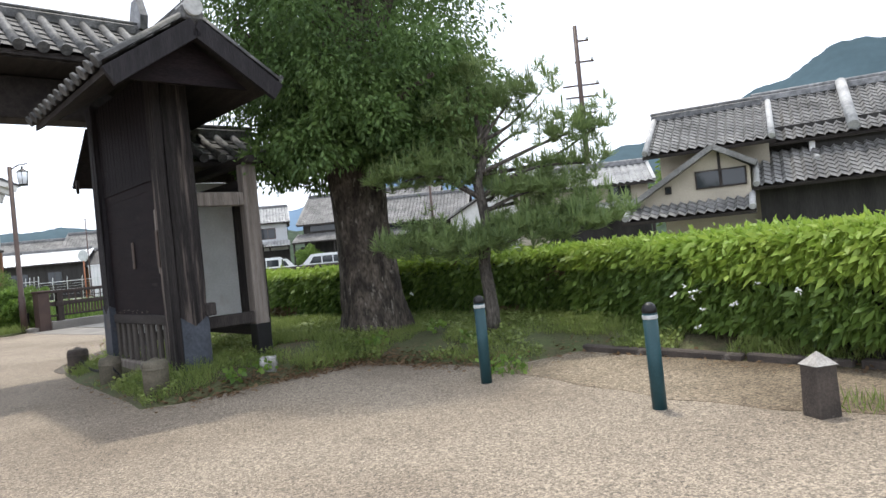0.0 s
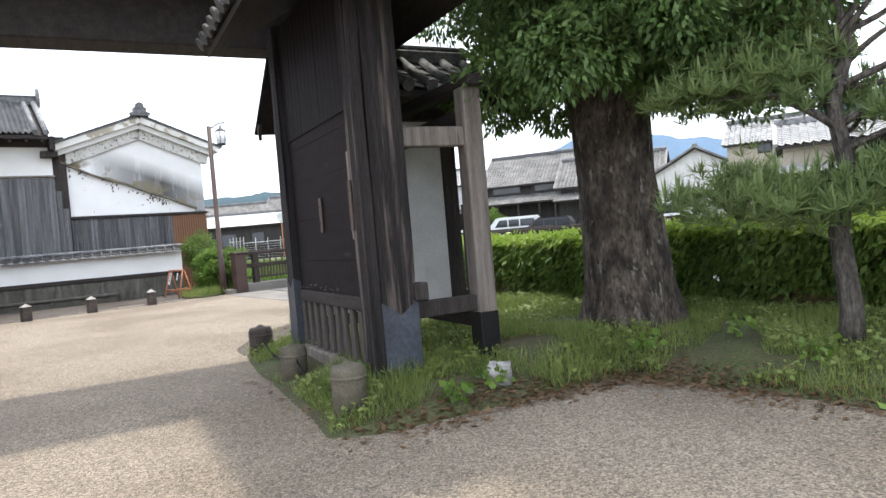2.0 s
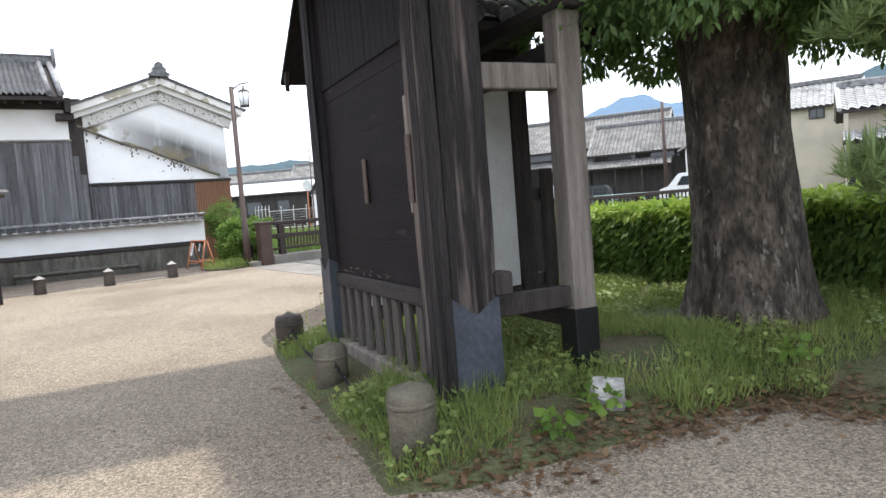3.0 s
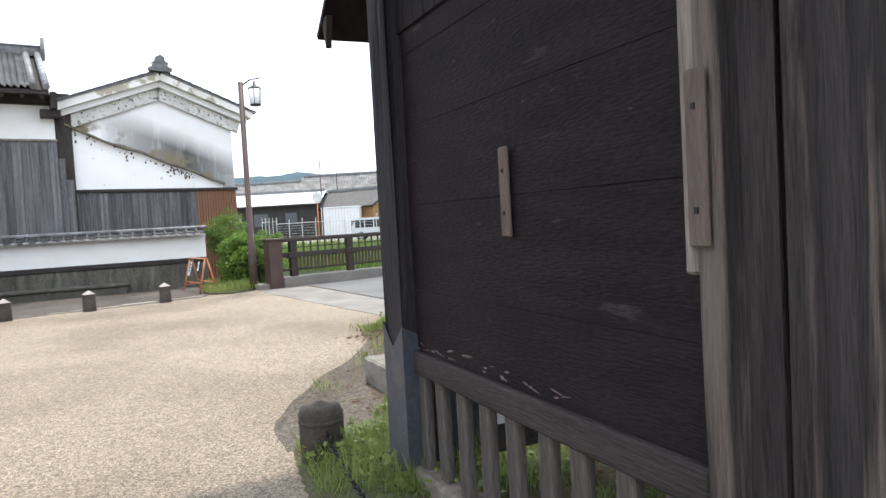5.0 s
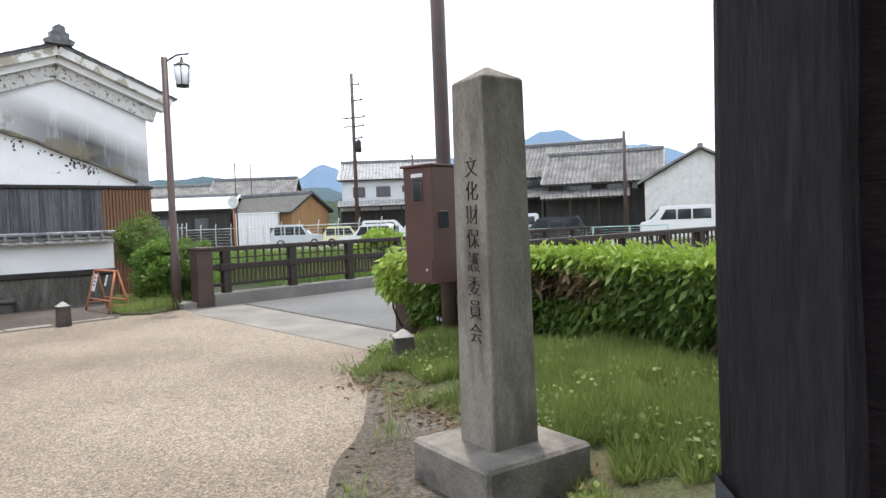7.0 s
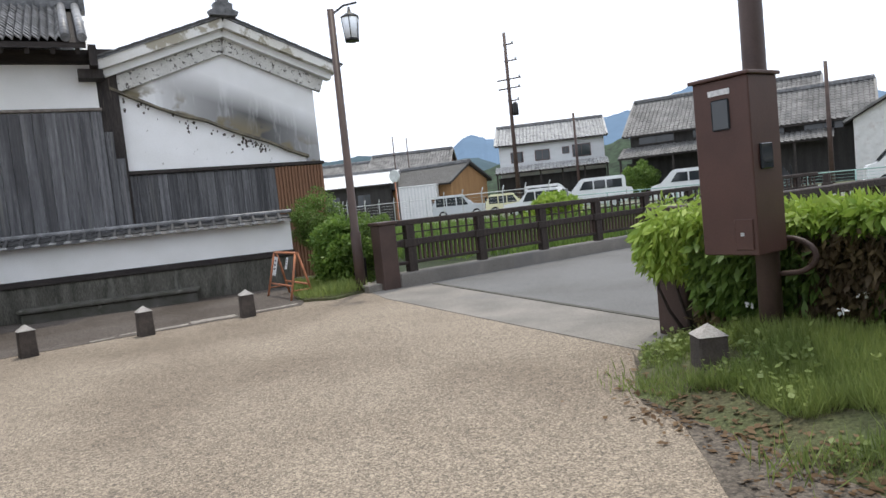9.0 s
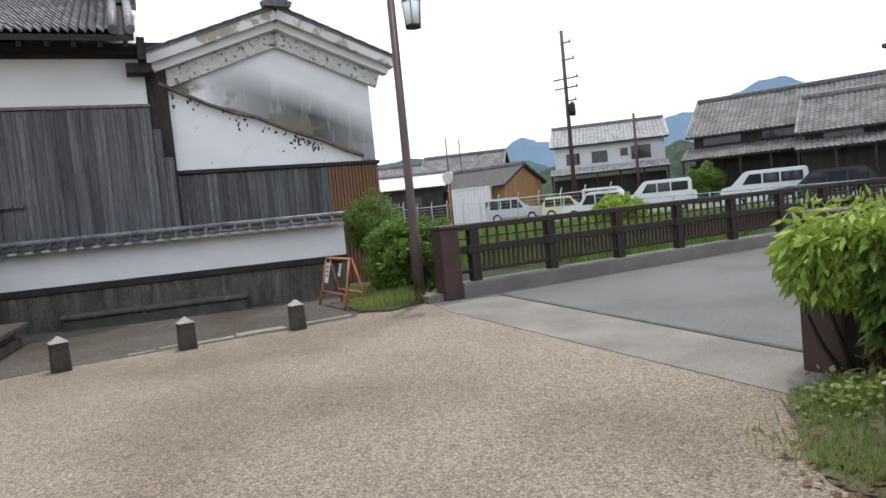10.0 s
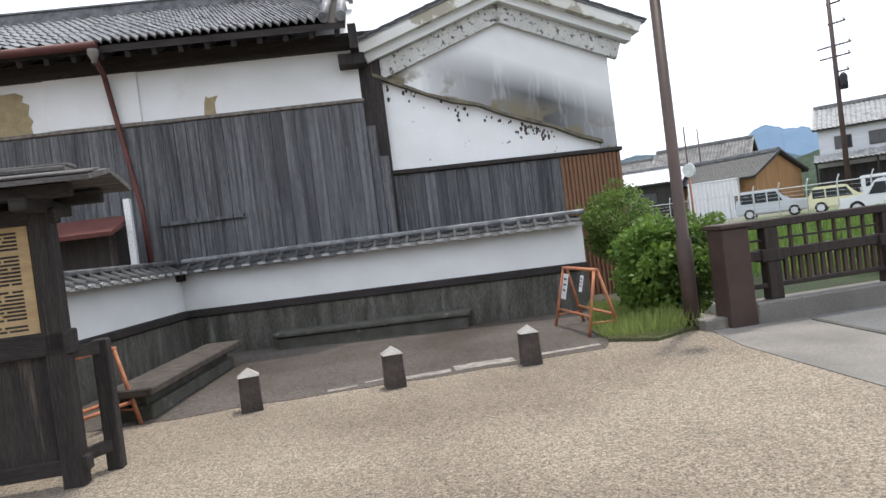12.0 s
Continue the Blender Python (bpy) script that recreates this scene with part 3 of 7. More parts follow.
FAR = FAC @ pose(1.49, -10.69, 1.525) @ Matrix.Diagonal((1.042, 1.042, 1.042, 1)) @ pose(-1.49, 10.69, -1.525)
house = thing("house", FAR @ pose(2.4, 1.2, 0) @ pose(0, 0, 0, 0, 0, -5.0) @ pose(-2.4, -1.2, 0), "old townhouse with grey boards, white plaster band and tiled roof", "house")
bm = B(); prism_u(bm, [(1.24, 0), (1.24, 5.2), (4.4, 6.9), (8, 5.2), (8, 0)], -16, 2.36)
part("wall", bm, M["plaster"], house, "white plaster band under the eave")
bm = B(); bx(bm, -2.95, -1.4, 1.185, 1.3, 4.1, 5.02, 0.01); part("plaster_panel", bm, M["plaster"], house, "newer white plaster panel")
bm = B(); flat(bm, [(0, 0), (0.2, 0.01), (0.19, 0.2), (0.26, 0.32), (0.1, 0.29), (0.06, 0.33), (0.02, 0.2)], 0, 0.02)
part("bare_patch", bm, M["clay"], house, "patch where the plaster fell off", pose(-0.36, 1.246, 4.1, 90, 0, 0))
bm = B(); flat(bm, [(0, 0), (0.9, 0), (0.88, 0.12), (0.93, 0.22), (0.86, 0.32), (0.9, 0.5), (0.78, 0.56), (0.82, 0.66), (0.7, 0.72), (0.2, 0.7), (0, 0.6)], 0, 0.02)
part("bare_patch", bm, M["clay"], house, "bare clay where the plaster fell off", pose(-4.12, 1.246, 4.1, 90, 0, 0))
bm = B(); bx(bm, -16, 2.4, 1.15, 1.26, 4.03, 4.09, 0.01); part("rail", bm, M["timber_pale"], house, "thin pale rail over the boards")
# set-back filler, dark to carry the shade of the corner recess
bm = B(); bx(bm, 2.36, 2.75, 1.32, 1.6, 0, 5.3); part("recess_filler", bm, M["timber"], house, "dark filler for the shaded corner recess")
bm = B(); bx(bm, 2.05, 2.5, 0.85, 1.25, 4.62, 4.8); bx(bm, 2.28, 2.42, 0.55, 1.3, 4.8, 5.2); part("bracket", bm, M["timber"], house, "dark corner bracket under the eave")
# the shadow below the eave, made as a dark board on the plaster
bm = B(); bx(bm, -16, 2.36, 1.15, 1.23, 4.96, 5.24); part("eave_shadow_band", bm, M["timber_h"], house, "dark board standing for the eave shadow")
RIDGE_V, RIDGE_Z, EAVE_V, EAVE_Z = 3.55, 6.75, 0.45, 5.24
bm = B()
prism_u(bm, [(EAVE_V, EAVE_Z - 0.14), (EAVE_V, EAVE_Z - 0.03), (RIDGE_V, RIDGE_Z - 0.03), (2 * RIDGE_V - EAVE_V, EAVE_Z - 0.03), (2 * RIDGE_V - EAVE_V, EAVE_Z - 0.14), (RIDGE_V, RIDGE_Z - 0.2)], -16, 2.25)
part("roof", bm, M["timber_h"], house, "dark boarding under the tiles")
raft = B(); bx(raft, -0.04, 0.04, 0, 1.0, -0.1, 0)
raft_me = mesh_of(raft, "rafter", M["timber_h"])
slope_deg = math.degrees(math.atan2(RIDGE_Z - EAVE_Z, RIDGE_V - EAVE_V))
for k in range(24):
    part("rafter", raft_me, None, house, at=pose(2.1 - k * 0.42, EAVE_V + 0.03, EAVE_Z - 0.14, slope_deg, 0, 0))
slope_len = math.hypot(RIDGE_Z - EAVE_Z, RIDGE_V - EAVE_V)
ROOF = pose(0, EAVE_V - 0.06, EAVE_Z + 0.02, slope_deg, 0, 0)
bm = B(); wave_sheet(bm, 12.8, slope_len, m=ROOF @ pose(-15.1, 0, 0))
tagged(part("roof_tiles", bm, M["tile"], house, "grey pantiles further along"), kind="stuff")


def pantile():
    bm = B(); wave_sheet(bm, 0.285, 0.28, 0.285, 0.28, 0.045, 0.03)
    es = [e for e in bm.edges if e.is_boundary and all(abs(v.co.y) < 1e-4 for v in e.verts)]
    r = bmesh.ops.extrude_edge_only(bm, edges=es)
    for v in r["geom"]:
        if isinstance(v, bmesh.types.BMVert):
            v.co.z -= 0.035
    return mesh_of(bm, "pantile", M["tile"])


pantile_me = pantile()
rows = round(slope_len / 0.255)
for i in range(15):
    for j in range(rows):
        part("pantile", pantile_me, None, house, at=ROOF @ pose(-2.28 + i * 0.28, j * 0.255, 0.004 + rng.uniform(-0.006, 0.006), rng.uniform(-1, 1), rng.uniform(-1, 1), rng.uniform(-1, 1)))
for u in (1.92, 2.2):
    bm = B(); tube(bm, [ROOF @ Vector((u, -0.02, 0.03)), ROOF @ Vector((u, slope_len, 0.03))], 0.085, 10)
    part("verge_roll", bm, M["tile"], house)
bm = B()
bx(bm, -16, 2.3, RIDGE_V - 0.17, RIDGE_V + 0.17, RIDGE_Z - 0.05, RIDGE_Z + 0.1); bx(bm, -16, 2.3, RIDGE_V - 0.12, RIDGE_V + 0.12, RIDGE_Z + 0.11, RIDGE_Z + 0.22)
bx(bm, -16, 2.32, RIDGE_V - 0.15, RIDGE_V + 0.15, RIDGE_Z + 0.225, RIDGE_Z + 0.26)
part("ridge", bm, M["tile"], house, "stacked ridge tiles")
bm = B(); prism(bm, [(-0.2, -0.1), (0.2, -0.1), (0.26, 0.16), (0.1, 0.5), (-0.1, 0.5), (-0.26, 0.16)], -0.05, 0.05)
part("ridge_end", bm, M["tile"], house, "upright ridge-end tile", pose(2.35, RIDGE_V, RIDGE_Z, 0, 0, 90))
# rust-red rain pipe and gutter
bm = B(); tube(bm, [(-1.74, 0.38, 5.1), (-1.76, 0.5, 5.0), (-1.86, 1.02, 4.9), (-1.87, 1.1, 4.8), (-1.76, 1.1, 4.0), (-1.56, 1.1, 2.6), (-1.52, 1.1, 1.3)], 0.045, 10)
part("downpipe", bm, M["red_metal"], house, "rust-red downpipe")
bm = B(); turned(bm, [(0.04, 4.92), (0.05, 5.0), (0.085, 5.06), (0.09, 5.14)], 10, (-1.74, 0.38, 0)); part("rain_head", bm, M["stone"], house, "grey rain head under the gutter")
bm = B(); tube(bm, [(-16, 0.35, 5.19), (-1.66, 0.35, 5.2)], 0.07, 8); part("gutter", bm, M["red_metal"], house, "rust-red gutter")
# boards of the front
for k in range(44):
    w = 0.205
    u = 2.38 - (k + 1) * w
    bm = B(); bx(bm, 0.002, w - 0.004, 0, 0.03, 0, 4.03 + rng.uniform(-0.02, 0.0), 0.004)
    part("board", bm, M["plank"], house, at=pose(u, 1.19 + rng.uniform(-0.006, 0.004), 0, 0, 0, 0))
for k in range(2):
    bm = B(); bx(bm, 0.002, 0.155, 0, 0.03, 0, 3.6 - 0.55 * k, 0.004)
    part("board", bm, M["plank"], house, at=pose(2.385 + k * 0.158, 1.19, 0))
bm = B(); bx(bm, -1.3, 0.1, 1.12, 1.19, 2.28, 2.34); part("batten", bm, M["plank"], house, "weathered batten across the boards")
# low lean-to with a rust-red tin roof beside the boards
lean = thing("lean_to", F(-2.45, 0.9, 0, -5), "low lean-to with rust-red tin roof and white post", "shed")
bm = B(); beam(bm, (-1.8, -0.1, 2.5), (0.75, -0.1, 2.5), 0.95, 0.07); bmesh.ops.rotate(bm, cent=(0, 0.4, 2.5), matrix=Matrix.Rotation(radians(18), 3, "X"), verts=bm.verts)
part("roof", bm, M["red_metal"], lean, "rust-red tin roof")
bm = B(); bx(bm, -1.7, 0.55, 0.1, 0.75, 0, 2.36); part("wall", bm, M["timber"], lean, "dark board wall")
bm = B(); bx(bm, 0.78, 0.88, -0.02, 0.08, 0, 2.75, 0.008); part("post", bm, M["white_paint"], lean, "white post")

# ---- the storehouse with its white gable ----
kura = thing("storehouse", FAR, "white plastered storehouse with stained gable above grey boards", "storehouse")
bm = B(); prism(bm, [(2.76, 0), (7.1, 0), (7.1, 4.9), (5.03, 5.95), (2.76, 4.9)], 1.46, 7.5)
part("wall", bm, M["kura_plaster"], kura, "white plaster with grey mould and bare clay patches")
bm = B(); prism(bm, [(2.74, 2.8), (6.72, 2.8), (6.72, 2.93), (2.74, 4.44)], 1.405, 1.455)
part("lower_wall", bm, M["lower_plaster"], kura, "brighter white lower panel, flaking at its edges")
bm = B()
pts = [(2.6 + 4.15 * k / 9, 1.36, 4.52 - 1.6 * k / 9 - (0.05 if 0 < k < 4 else 0) + 0.02 * math.sin(k * 2.1)) for k in range(10)]
rows_ = [[bm.verts.new((x, y + dy, z + dz * (1 + 0.25 * math.sin(x * 5)))) for dy, dz in ((-0.085, -0.035), (0.085, -0.035), (0.085, 0.035), (-0.085, 0.02))] for x, y, z in pts]
for a, c in zip(rows_, rows_[1:]):
    for k in range(4):
        bm.faces.new((a[k], c[k], c[(k + 1) % 4], a[(k + 1) % 4]))
bm.faces.new(rows_[0][::-1]); bm.faces.new(rows_[-1])
part("sloping_ledge", bm, M["ledge_clay"], kura, "weathered clay-brown sloping ledge")
for c, sp, n in ((5.35, 0.22, 20), (5.6, 0.2, 16), (4.1, 0.16, 10), (3.3, 0.1, 6), (3.6, 0.9, 10), (4.9, 0.35, 10)):
    for k in range(n):
        u = min(6.4, max(2.85, rng.gauss(c, sp)))
        drop = 0.09 + abs(rng.gauss(0, 0.12))
        z, r = 4.45 - 0.378 * (u - 2.74) - drop, rng.uniform(0.012, 0.035)
        bm = B(); flat(bm, [(r * rng.uniform(0.5, 1.2) * math.cos(q), r * rng.uniform(0.8, 1.7) * math.sin(q)) for q in (0.2, 1.1, 2.0, 3.1, 4.0, 5.2)], 0, 0.004)
        part("flaked_spot", bm, M["stone_brown"], kura, at=pose(u, 1.404, z, 90, 0, 0))
bm = B(); bx(bm, 2.7, 7.14, 1.33, 1.5, 2.71, 2.79, 0.012); part("trim", bm, M["timber"], kura, "dark horizontal trim board")
for s in (-1, 1):
    bm = B(); beam(bm, (5.02, 1.4, 5.47), (5.02 + s * 2.28, 1.4, 4.59), 0.1, 0.32, up=(0, 0, 1)); part("mortar_band", bm, M["pitted"], kura, "grey pitted mortar band")
    bm = B(); beam(bm, (5.02, 1.33, 5.72), (5.02 + s * 2.5, 1.33, 4.78), 0.24, 0.15); part("cornice", bm, M["plaster"], kura, "white cornice under the verge")
    bm = B(); beam(bm, (5.02, 1.25, 5.9), (5.02 + s * 2.62, 1.25, 4.92), 0.4, 0.19); part("verge_board", bm, M["verge"], kura, "patched plaster verge")
    bm = B(); beam(bm, (5.02, 4.4, 6.06), (5.02 + s * 2.72, 4.4, 5.02), 6.75, 0.08); part("roof", bm, M["tile"], kura, "dark tiled roof")
    for k in range(10):
        f0, f1 = k / 10, (k + 1) / 10
        bm = B(); beam(bm, (5.02 + s * 2.72 * f0, 1.14, 6.07 - 1.04 * f0), (5.02 + s * 2.72 * (f1 + 0.012), 1.14, 6.085 - 1.04 * (f1 + 0.012)), 0.26, 0.05, 0.008); part("verge_tile", bm, M["tile_dark"], kura)
bm = B(); bx(bm, 4.87, 5.17, 1.05, 7.8, 6.02, 6.14, 0.03); part("ridge", bm, M["tile"], kura, "stacked ridge tiles")
bm = B()
prism(bm, [(-0.3, -0.16), (0.3, -0.16), (0.34, -0.05), (0.2, 0.02), (0.22, 0.16), (0.13, 0.2), (0.12, 0.34), (0, 0.42), (-0.12, 0.34), (-0.13, 0.2), (-0.22, 0.16), (-0.2, 0.02), (-0.34, -0.05)], -0.09, 0.09)
part("ridge_ornament", bm, M["tile"], kura, "dark ridge-end ornament", pose(5.02, 0.98, 6.14) @ Matrix.Diagonal((0.95, 1, 0.78, 1)))
for k in range(16):
    w = 0.2
    bm = B(); bx(bm, 0.002, w - 0.004, 0, 0.03, 0, 2.7, 0.004)
    part("board", bm, M["plank"], kura, at=pose(2.71 + k * w, 1.385 + rng.uniform(-0.005, 0.004), 0))
bm = B()
rib = B(); bx(rib, 0, 0.045, 0, 0.06, 0, 2.7, 0.006); rib = mesh_of(rib, "rib", M["rust_sheet"])
bx(bm, 5.88, 7.1, 1.395, 1.45, 0, 2.7)
sheet = part("ribbed_sheet", bm, M["rust_sheet"], kura, "rust-brown ribbed metal sheet")
for k in range(15):
    part("rib", rib, None, sheet, at=pose(5.9 + k * 0.08, 1.36, 0))

# ---- cap tiles of the boundary wall ----
cap_me = mesh_of(roll_tile(0.42, 0.04), "cap_tile", M["tile_dark"])
# tile ends flattened and pale: the light catching them is put into colour
end = B(); bmesh.ops.create_cone(end, cap_ends=True, segments=10, radius1=0.045, radius2=0.045, depth=0.03)
bmesh.ops.rotate(end, cent=(0, 0, 0), matrix=Matrix.Rotation(radians(90), 3, "X"), verts=end.verts)
bmesh.ops.transform(end, matrix=Matrix.Diagonal((1.7, 1, 0.5, 1)), verts=end.verts)
end_me = mesh_of(end, "tile_end", M["tile_pale"])
for wall, x0, x1 in ((wall_a, -0.04, 6.8), (wall_b, 0.0, 6.3)):
    k = 0
    while x0 + 0.14 + k * 0.27 < x1:
        x = x0 + 0.14 + k * 0.27
        part("cap_tile", cap_me, None, wall, at=pose(x, -0.24, 1.43, 25, 0, 0))
        part("tile_end", end_me, None, wall, at=pose(x, -0.25, 1.455, 0, 0, 0))
        k += 1
    bm = B(); wave_sheet(bm, x1 - x0, 0.42, 0.27, 0.21, 0.012, 0.02, pose(x0, -0.25, 1.405, 25, 0, 0)); tagged(part("cap_pan", bm, M["tile_dark"], wall), kind="stuff")

# ---- along the old wall ----
def stone_bollard(h=0.44, w=0.22):
    bm = B()
    t = w * 0.46
    lo = [bm.verts.new((x * w / 2, y * w / 2, -0.05)) for x, y in ((-1, -1), (1, -1), (1, 1), (-1, 1))]
    hi = [bm.verts.new((x * t, y * t, h - 0.08)) for x, y in ((-1, -1), (1, -1), (1, 1), (-1, 1))]
    for k in range(4):
        bm.faces.new((lo[k], lo[(k + 1) % 4], hi[(k + 1) % 4], hi[k]))
    bm.faces.new(hi)
    bmesh.ops.bevel(bm, geom=bm.edges[:], offset=0.012, segments=1, affect="EDGES")
    cap = B()
    a = [cap.verts.new((x * t * 1.06, y * t * 1.06, h - 0.085)) for x, y in ((-1, -1), (1, -1), (1, 1), (-1, 1))]
    top = cap.verts.new((0, 0, h))
    for k in range(4):
        cap.faces.new((a[k], a[(k + 1) % 4], top))
    cap.faces.new(a[::-1])
    return bm, cap


M["stone_cap"] = mat("pale_stone_cap", (0.42, 0.4, 0.37), (0.3, 0.28, 0.26), 9, 0.9, 0.4, 70)
bm, cap = stone_bollard()
bol = thing("stone_bollard", F(0.5, -3.56, 0, 8), "short dark stone bollard with pale pyramid top", "bollard", "stone bollards along the kerb")
part("shaft", bm, M["stone_brown"], bol); part("cap", cap, M["stone_cap"], bol, "pale pyramid top")
for u, v, r in ((1.98, -3.55, 3), (3.5, -3.5, -5)):
    copy_thing(bol, F(u, v, 0, r))

for u0, u1, v0, v1 in ((1.25, 1.62, -3.3, -3.16), (1.7, 2.02, -3.14, -3.04), (2.12, 2.62, -3.3, -3.12), (2.66, 3.42, -3.26, -2.98), (3.62, 4.5, -3.16, -2.98), (0.85, 1.0, -3.06, -3.0)):
    bm = B(); flat(bm, ragged([(u0, v0), (u1, v0 + 0.05), (u1, v1), (u0, v1 - 0.04)], 0.05, 0.09), -0.02, 0.0105)
    solo("pavement_patch", bm, M["mortar"], FAC, "pale worn mortar patch on the asphalt", "pavement", kind="structure")

box = thing("stone_trough", WALL_A, "long low mossy stone trough against the wall", "trough")
bm = B(); bx(bm, 1.6, 4.75, -0.45, -0.04, -0.02, 0.2, 0.02); part("body", bm, M["stone_dark"], box)
bm = B(); bx(bm, 1.55, 4.8, -0.5, -0.035, 0.2, 0.28, 0.02); part("lid", bm, M["stone_dark"], box, "worn slab lid")
bench = thing("stone_bench", F(-0.55, 0.2, 0, -8.5), "long grey slab bench on stone blocks", "bench")
bm = B(); bx(bm, 0.1, 0.62, -3.6, -0.4, 0.28, 0.37, 0.015); part("slab", bm, M["stone_brown"], bench, "worn dark grey slab")
bm = B(); bx(bm, 0.12, 0.52, -3.4, -0.5, 0.0, 0.15, 0.015); part("base", bm, M["stone_dark"], bench)
bm = B(); bx(bm, 0.16, 0.44, -3.35, -0.55, 0.15, 0.28); part("support", bm, M["stone_dark"], bench)


def a_frame(m, tall, label, half=0.33):
    """A folding tube barrier, two pairs of legs joined at the top rail."""
    t = thing("barrier", m, label, "barrier")
    for x in (-half, half):
        for y in (-0.22, 0.22):
            bm = B(); tube(bm, [(x * 1.12, y, 0), (x, 0.02 * (1 if y > 0 else -1), tall)], 0.022, 8); part("leg", bm, M["orange"], t)
        bm = B(); tube(bm, [(x * 1.09, -0.17, tall * 0.2), (x * 1.09, 0.17, tall * 0.2)], 0.012, 8); part("spreader", bm, M["orange"], t)
    for y, z in ((-0.02, tall), (0.02, tall), (-0.15, tall * 0.3), (0.15, tall * 0.3)):
        bm = B(); tube(bm, [(-half - 0.03, y, z), (half + 0.03, y, z)], 0.02, 8); part("rail", bm, M["orange"], t)
    return t


aw = a_frame(F(4.8, -1.85, 0, -90), 0.84, "rusty orange tube barrier with small white notices", 0.58)
for x, w, h in ((-0.42, 0.26, 0.36), (0.2, 0.14, 0.22)):
    bm = B(); bx(bm, -w / 2, w / 2, -0.004, 0.004, -h, 0)
    notice = part("notice", bm, M["white_paint"], aw, "white notice with dark marks", pose(x, -0.045, 0.76, -14, 0, -6))
    for k in range(3):
        bm = B(); bx(bm, -w * 0.3, w * 0.3, -0.006, -0.004, -h * (0.25 + 0.22 * k), -h * (0.17 + 0.22 * k)); part("print_bar", bm, M["black"], notice)
a_frame(F(-1.0, -3.6, 0, 60), 0.8, "rusty orange tube barrier behind the notice board")

# ---- street lamp ----
lamp = thing("street_lamp", pose(-14.49, 19.32, 0, 0, 0, 0), "brown street lamp with a lantern hung from a bracket", "street lamp")
bm = B(); tube(bm, [(0, 0, -0.1), (0, 0, 1.1), (0, 0, 1.12), (0, 0, 5.1)], [0.095, 0.095, 0.075, 0.062], 16); part("pole", bm, M["pole_brown"], lamp)
la = Vector((0.79, 0.61, 0))
bm = B(); tube(bm, [(0, 0, 5.0), la * 0.24 + Vector((0, 0, 5.16)), la * 0.48 + Vector((0, 0, 5.2))], 0.02, 8); part("bracket", bm, M["black"], lamp)
lc = la * 0.33
lantern = part("lantern", (lambda b: (turned(b, [(0.178, 4.93), (0.182, 4.945), (0.12, 4.985), (0.04, 5.03), (0.02, 5.13)], 6, (lc.x, lc.y, 0)), b)[1])(B()), M["black"], lamp, "dark six-sided lantern roof")
bm = B(); turned(bm, [(0.13, 4.56), (0.168, 4.93)], 6, (lc.x, lc.y, 0)); part("glass", bm, M["frosted"], lantern, "frosted glass")
for k in range(6):
    a = k * math.tau / 6
    bm = B(); beam(bm, (lc.x + 0.128 * math.cos(a), lc.y + 0.128 * math.sin(a), 4.55), (lc.x + 0.165 * math.cos(a), lc.y + 0.165 * math.sin(a), 4.94), 0.013, 0.013); part("bar", bm, M["black"], lantern)
bm = B(); turned(bm, [(0.14, 4.52), (0.14, 4.56)], 6, (lc.x, lc.y, 0)); part("rim", bm, M["black"], lantern)

# ---- bridge parapet ----
def gate_pillar(name, m, h, label):
    p = thing(name, m, label, "pillar")
    bm = B(); bx(bm, -0.17, 0.17, -0.17, 0.17, -0.05, h - 0.06, 0.012); part("shaft", bm, M["pole_brown"], p)
    bm = B(); bx(bm, -0.2, 0.2, -0.2, 0.2, h - 0.06, h, 0.012); part("cap", bm, M["pole_brown"], p)
    return p


gate_pillar("bridge_pillar", F(6.2, -3.22), 1.24, "square brown pillar at the end of the bridge rail")
gate_pillar("bridge_pillar", F(5.85, -9.97), 1.24, "square brown pillar half hidden by the hedge")


def parapet(m, length, label):
    p = thing("bridge_rail", m, label, "railing")
    bm = B(); bx(bm, 0, length, -0.17, 0.17, -0.2, 0.26, 0.02); part("plinth", bm, M["slab"], p, "stained concrete plinth")
    for z, w, h in ((1.13, 0.17, 0.1), (0.74, 0.12, 0.12), (0.4, 0.08, 0.06)):
        bm = B(); bx(bm, 0, length, -w / 2, w / 2, z, z + h, 0.012); part("rail", bm, M["timber_brown"], p)
    bm = B(); bx(bm, 0, length, -0.02, 0.02, 0.97, 0.995); part("thin_rail", bm, M["timber_brown"], p)
    post = B(); bx(post, -0.09, 0.09, -0.08, 0.08, 0.26, 1.13, 0.01); post = mesh_of(post, "post", M["timber_brown"])
    clamp = B(); bx(clamp, -0.16, 0.16, -0.1, 0.1, 0.72, 0.87, 0.012); clamp = mesh_of(clamp, "clamp", M["timber_brown"])
    bal = B(); bx(bal, -0.024, 0.024, -0.02, 0.02, 0.46, 0.76); bal = mesh_of(bal, "baluster", M["pole_brown"])
    bal2 = B(); bx(bal2, -0.018, 0.018, -0.016, 0.016, 0.85, 1.13); bal2 = mesh_of(bal2, "baluster", M["pole_brown"])
    n = round(length / 1.63)
    for k in range(n + 1):
        part("post", post, None, p, at=pose(0.35 + k * 1.63, 0, 0)); part("clamp", clamp, None, p, at=pose(0.35 + k * 1.63, 0, 0))
        for i in range(1, 16):
            x = 0.35 + k * 1.63 + i * 1.63 / 16
            if x < length - 0.05:
                part("baluster", bal, None, p, at=pose(x, 0, 0))
                if i % 2:
                    part("baluster", bal2, None, p, at=pose(x, 0, 0))
    return p


parapet(F(6.38, -3.22), 14.4, "dark brown timber bridge rail on a concrete plinth")
parapet(F(6.05, -10.0), 14.6, "dark brown timber bridge rail behind the hedge")

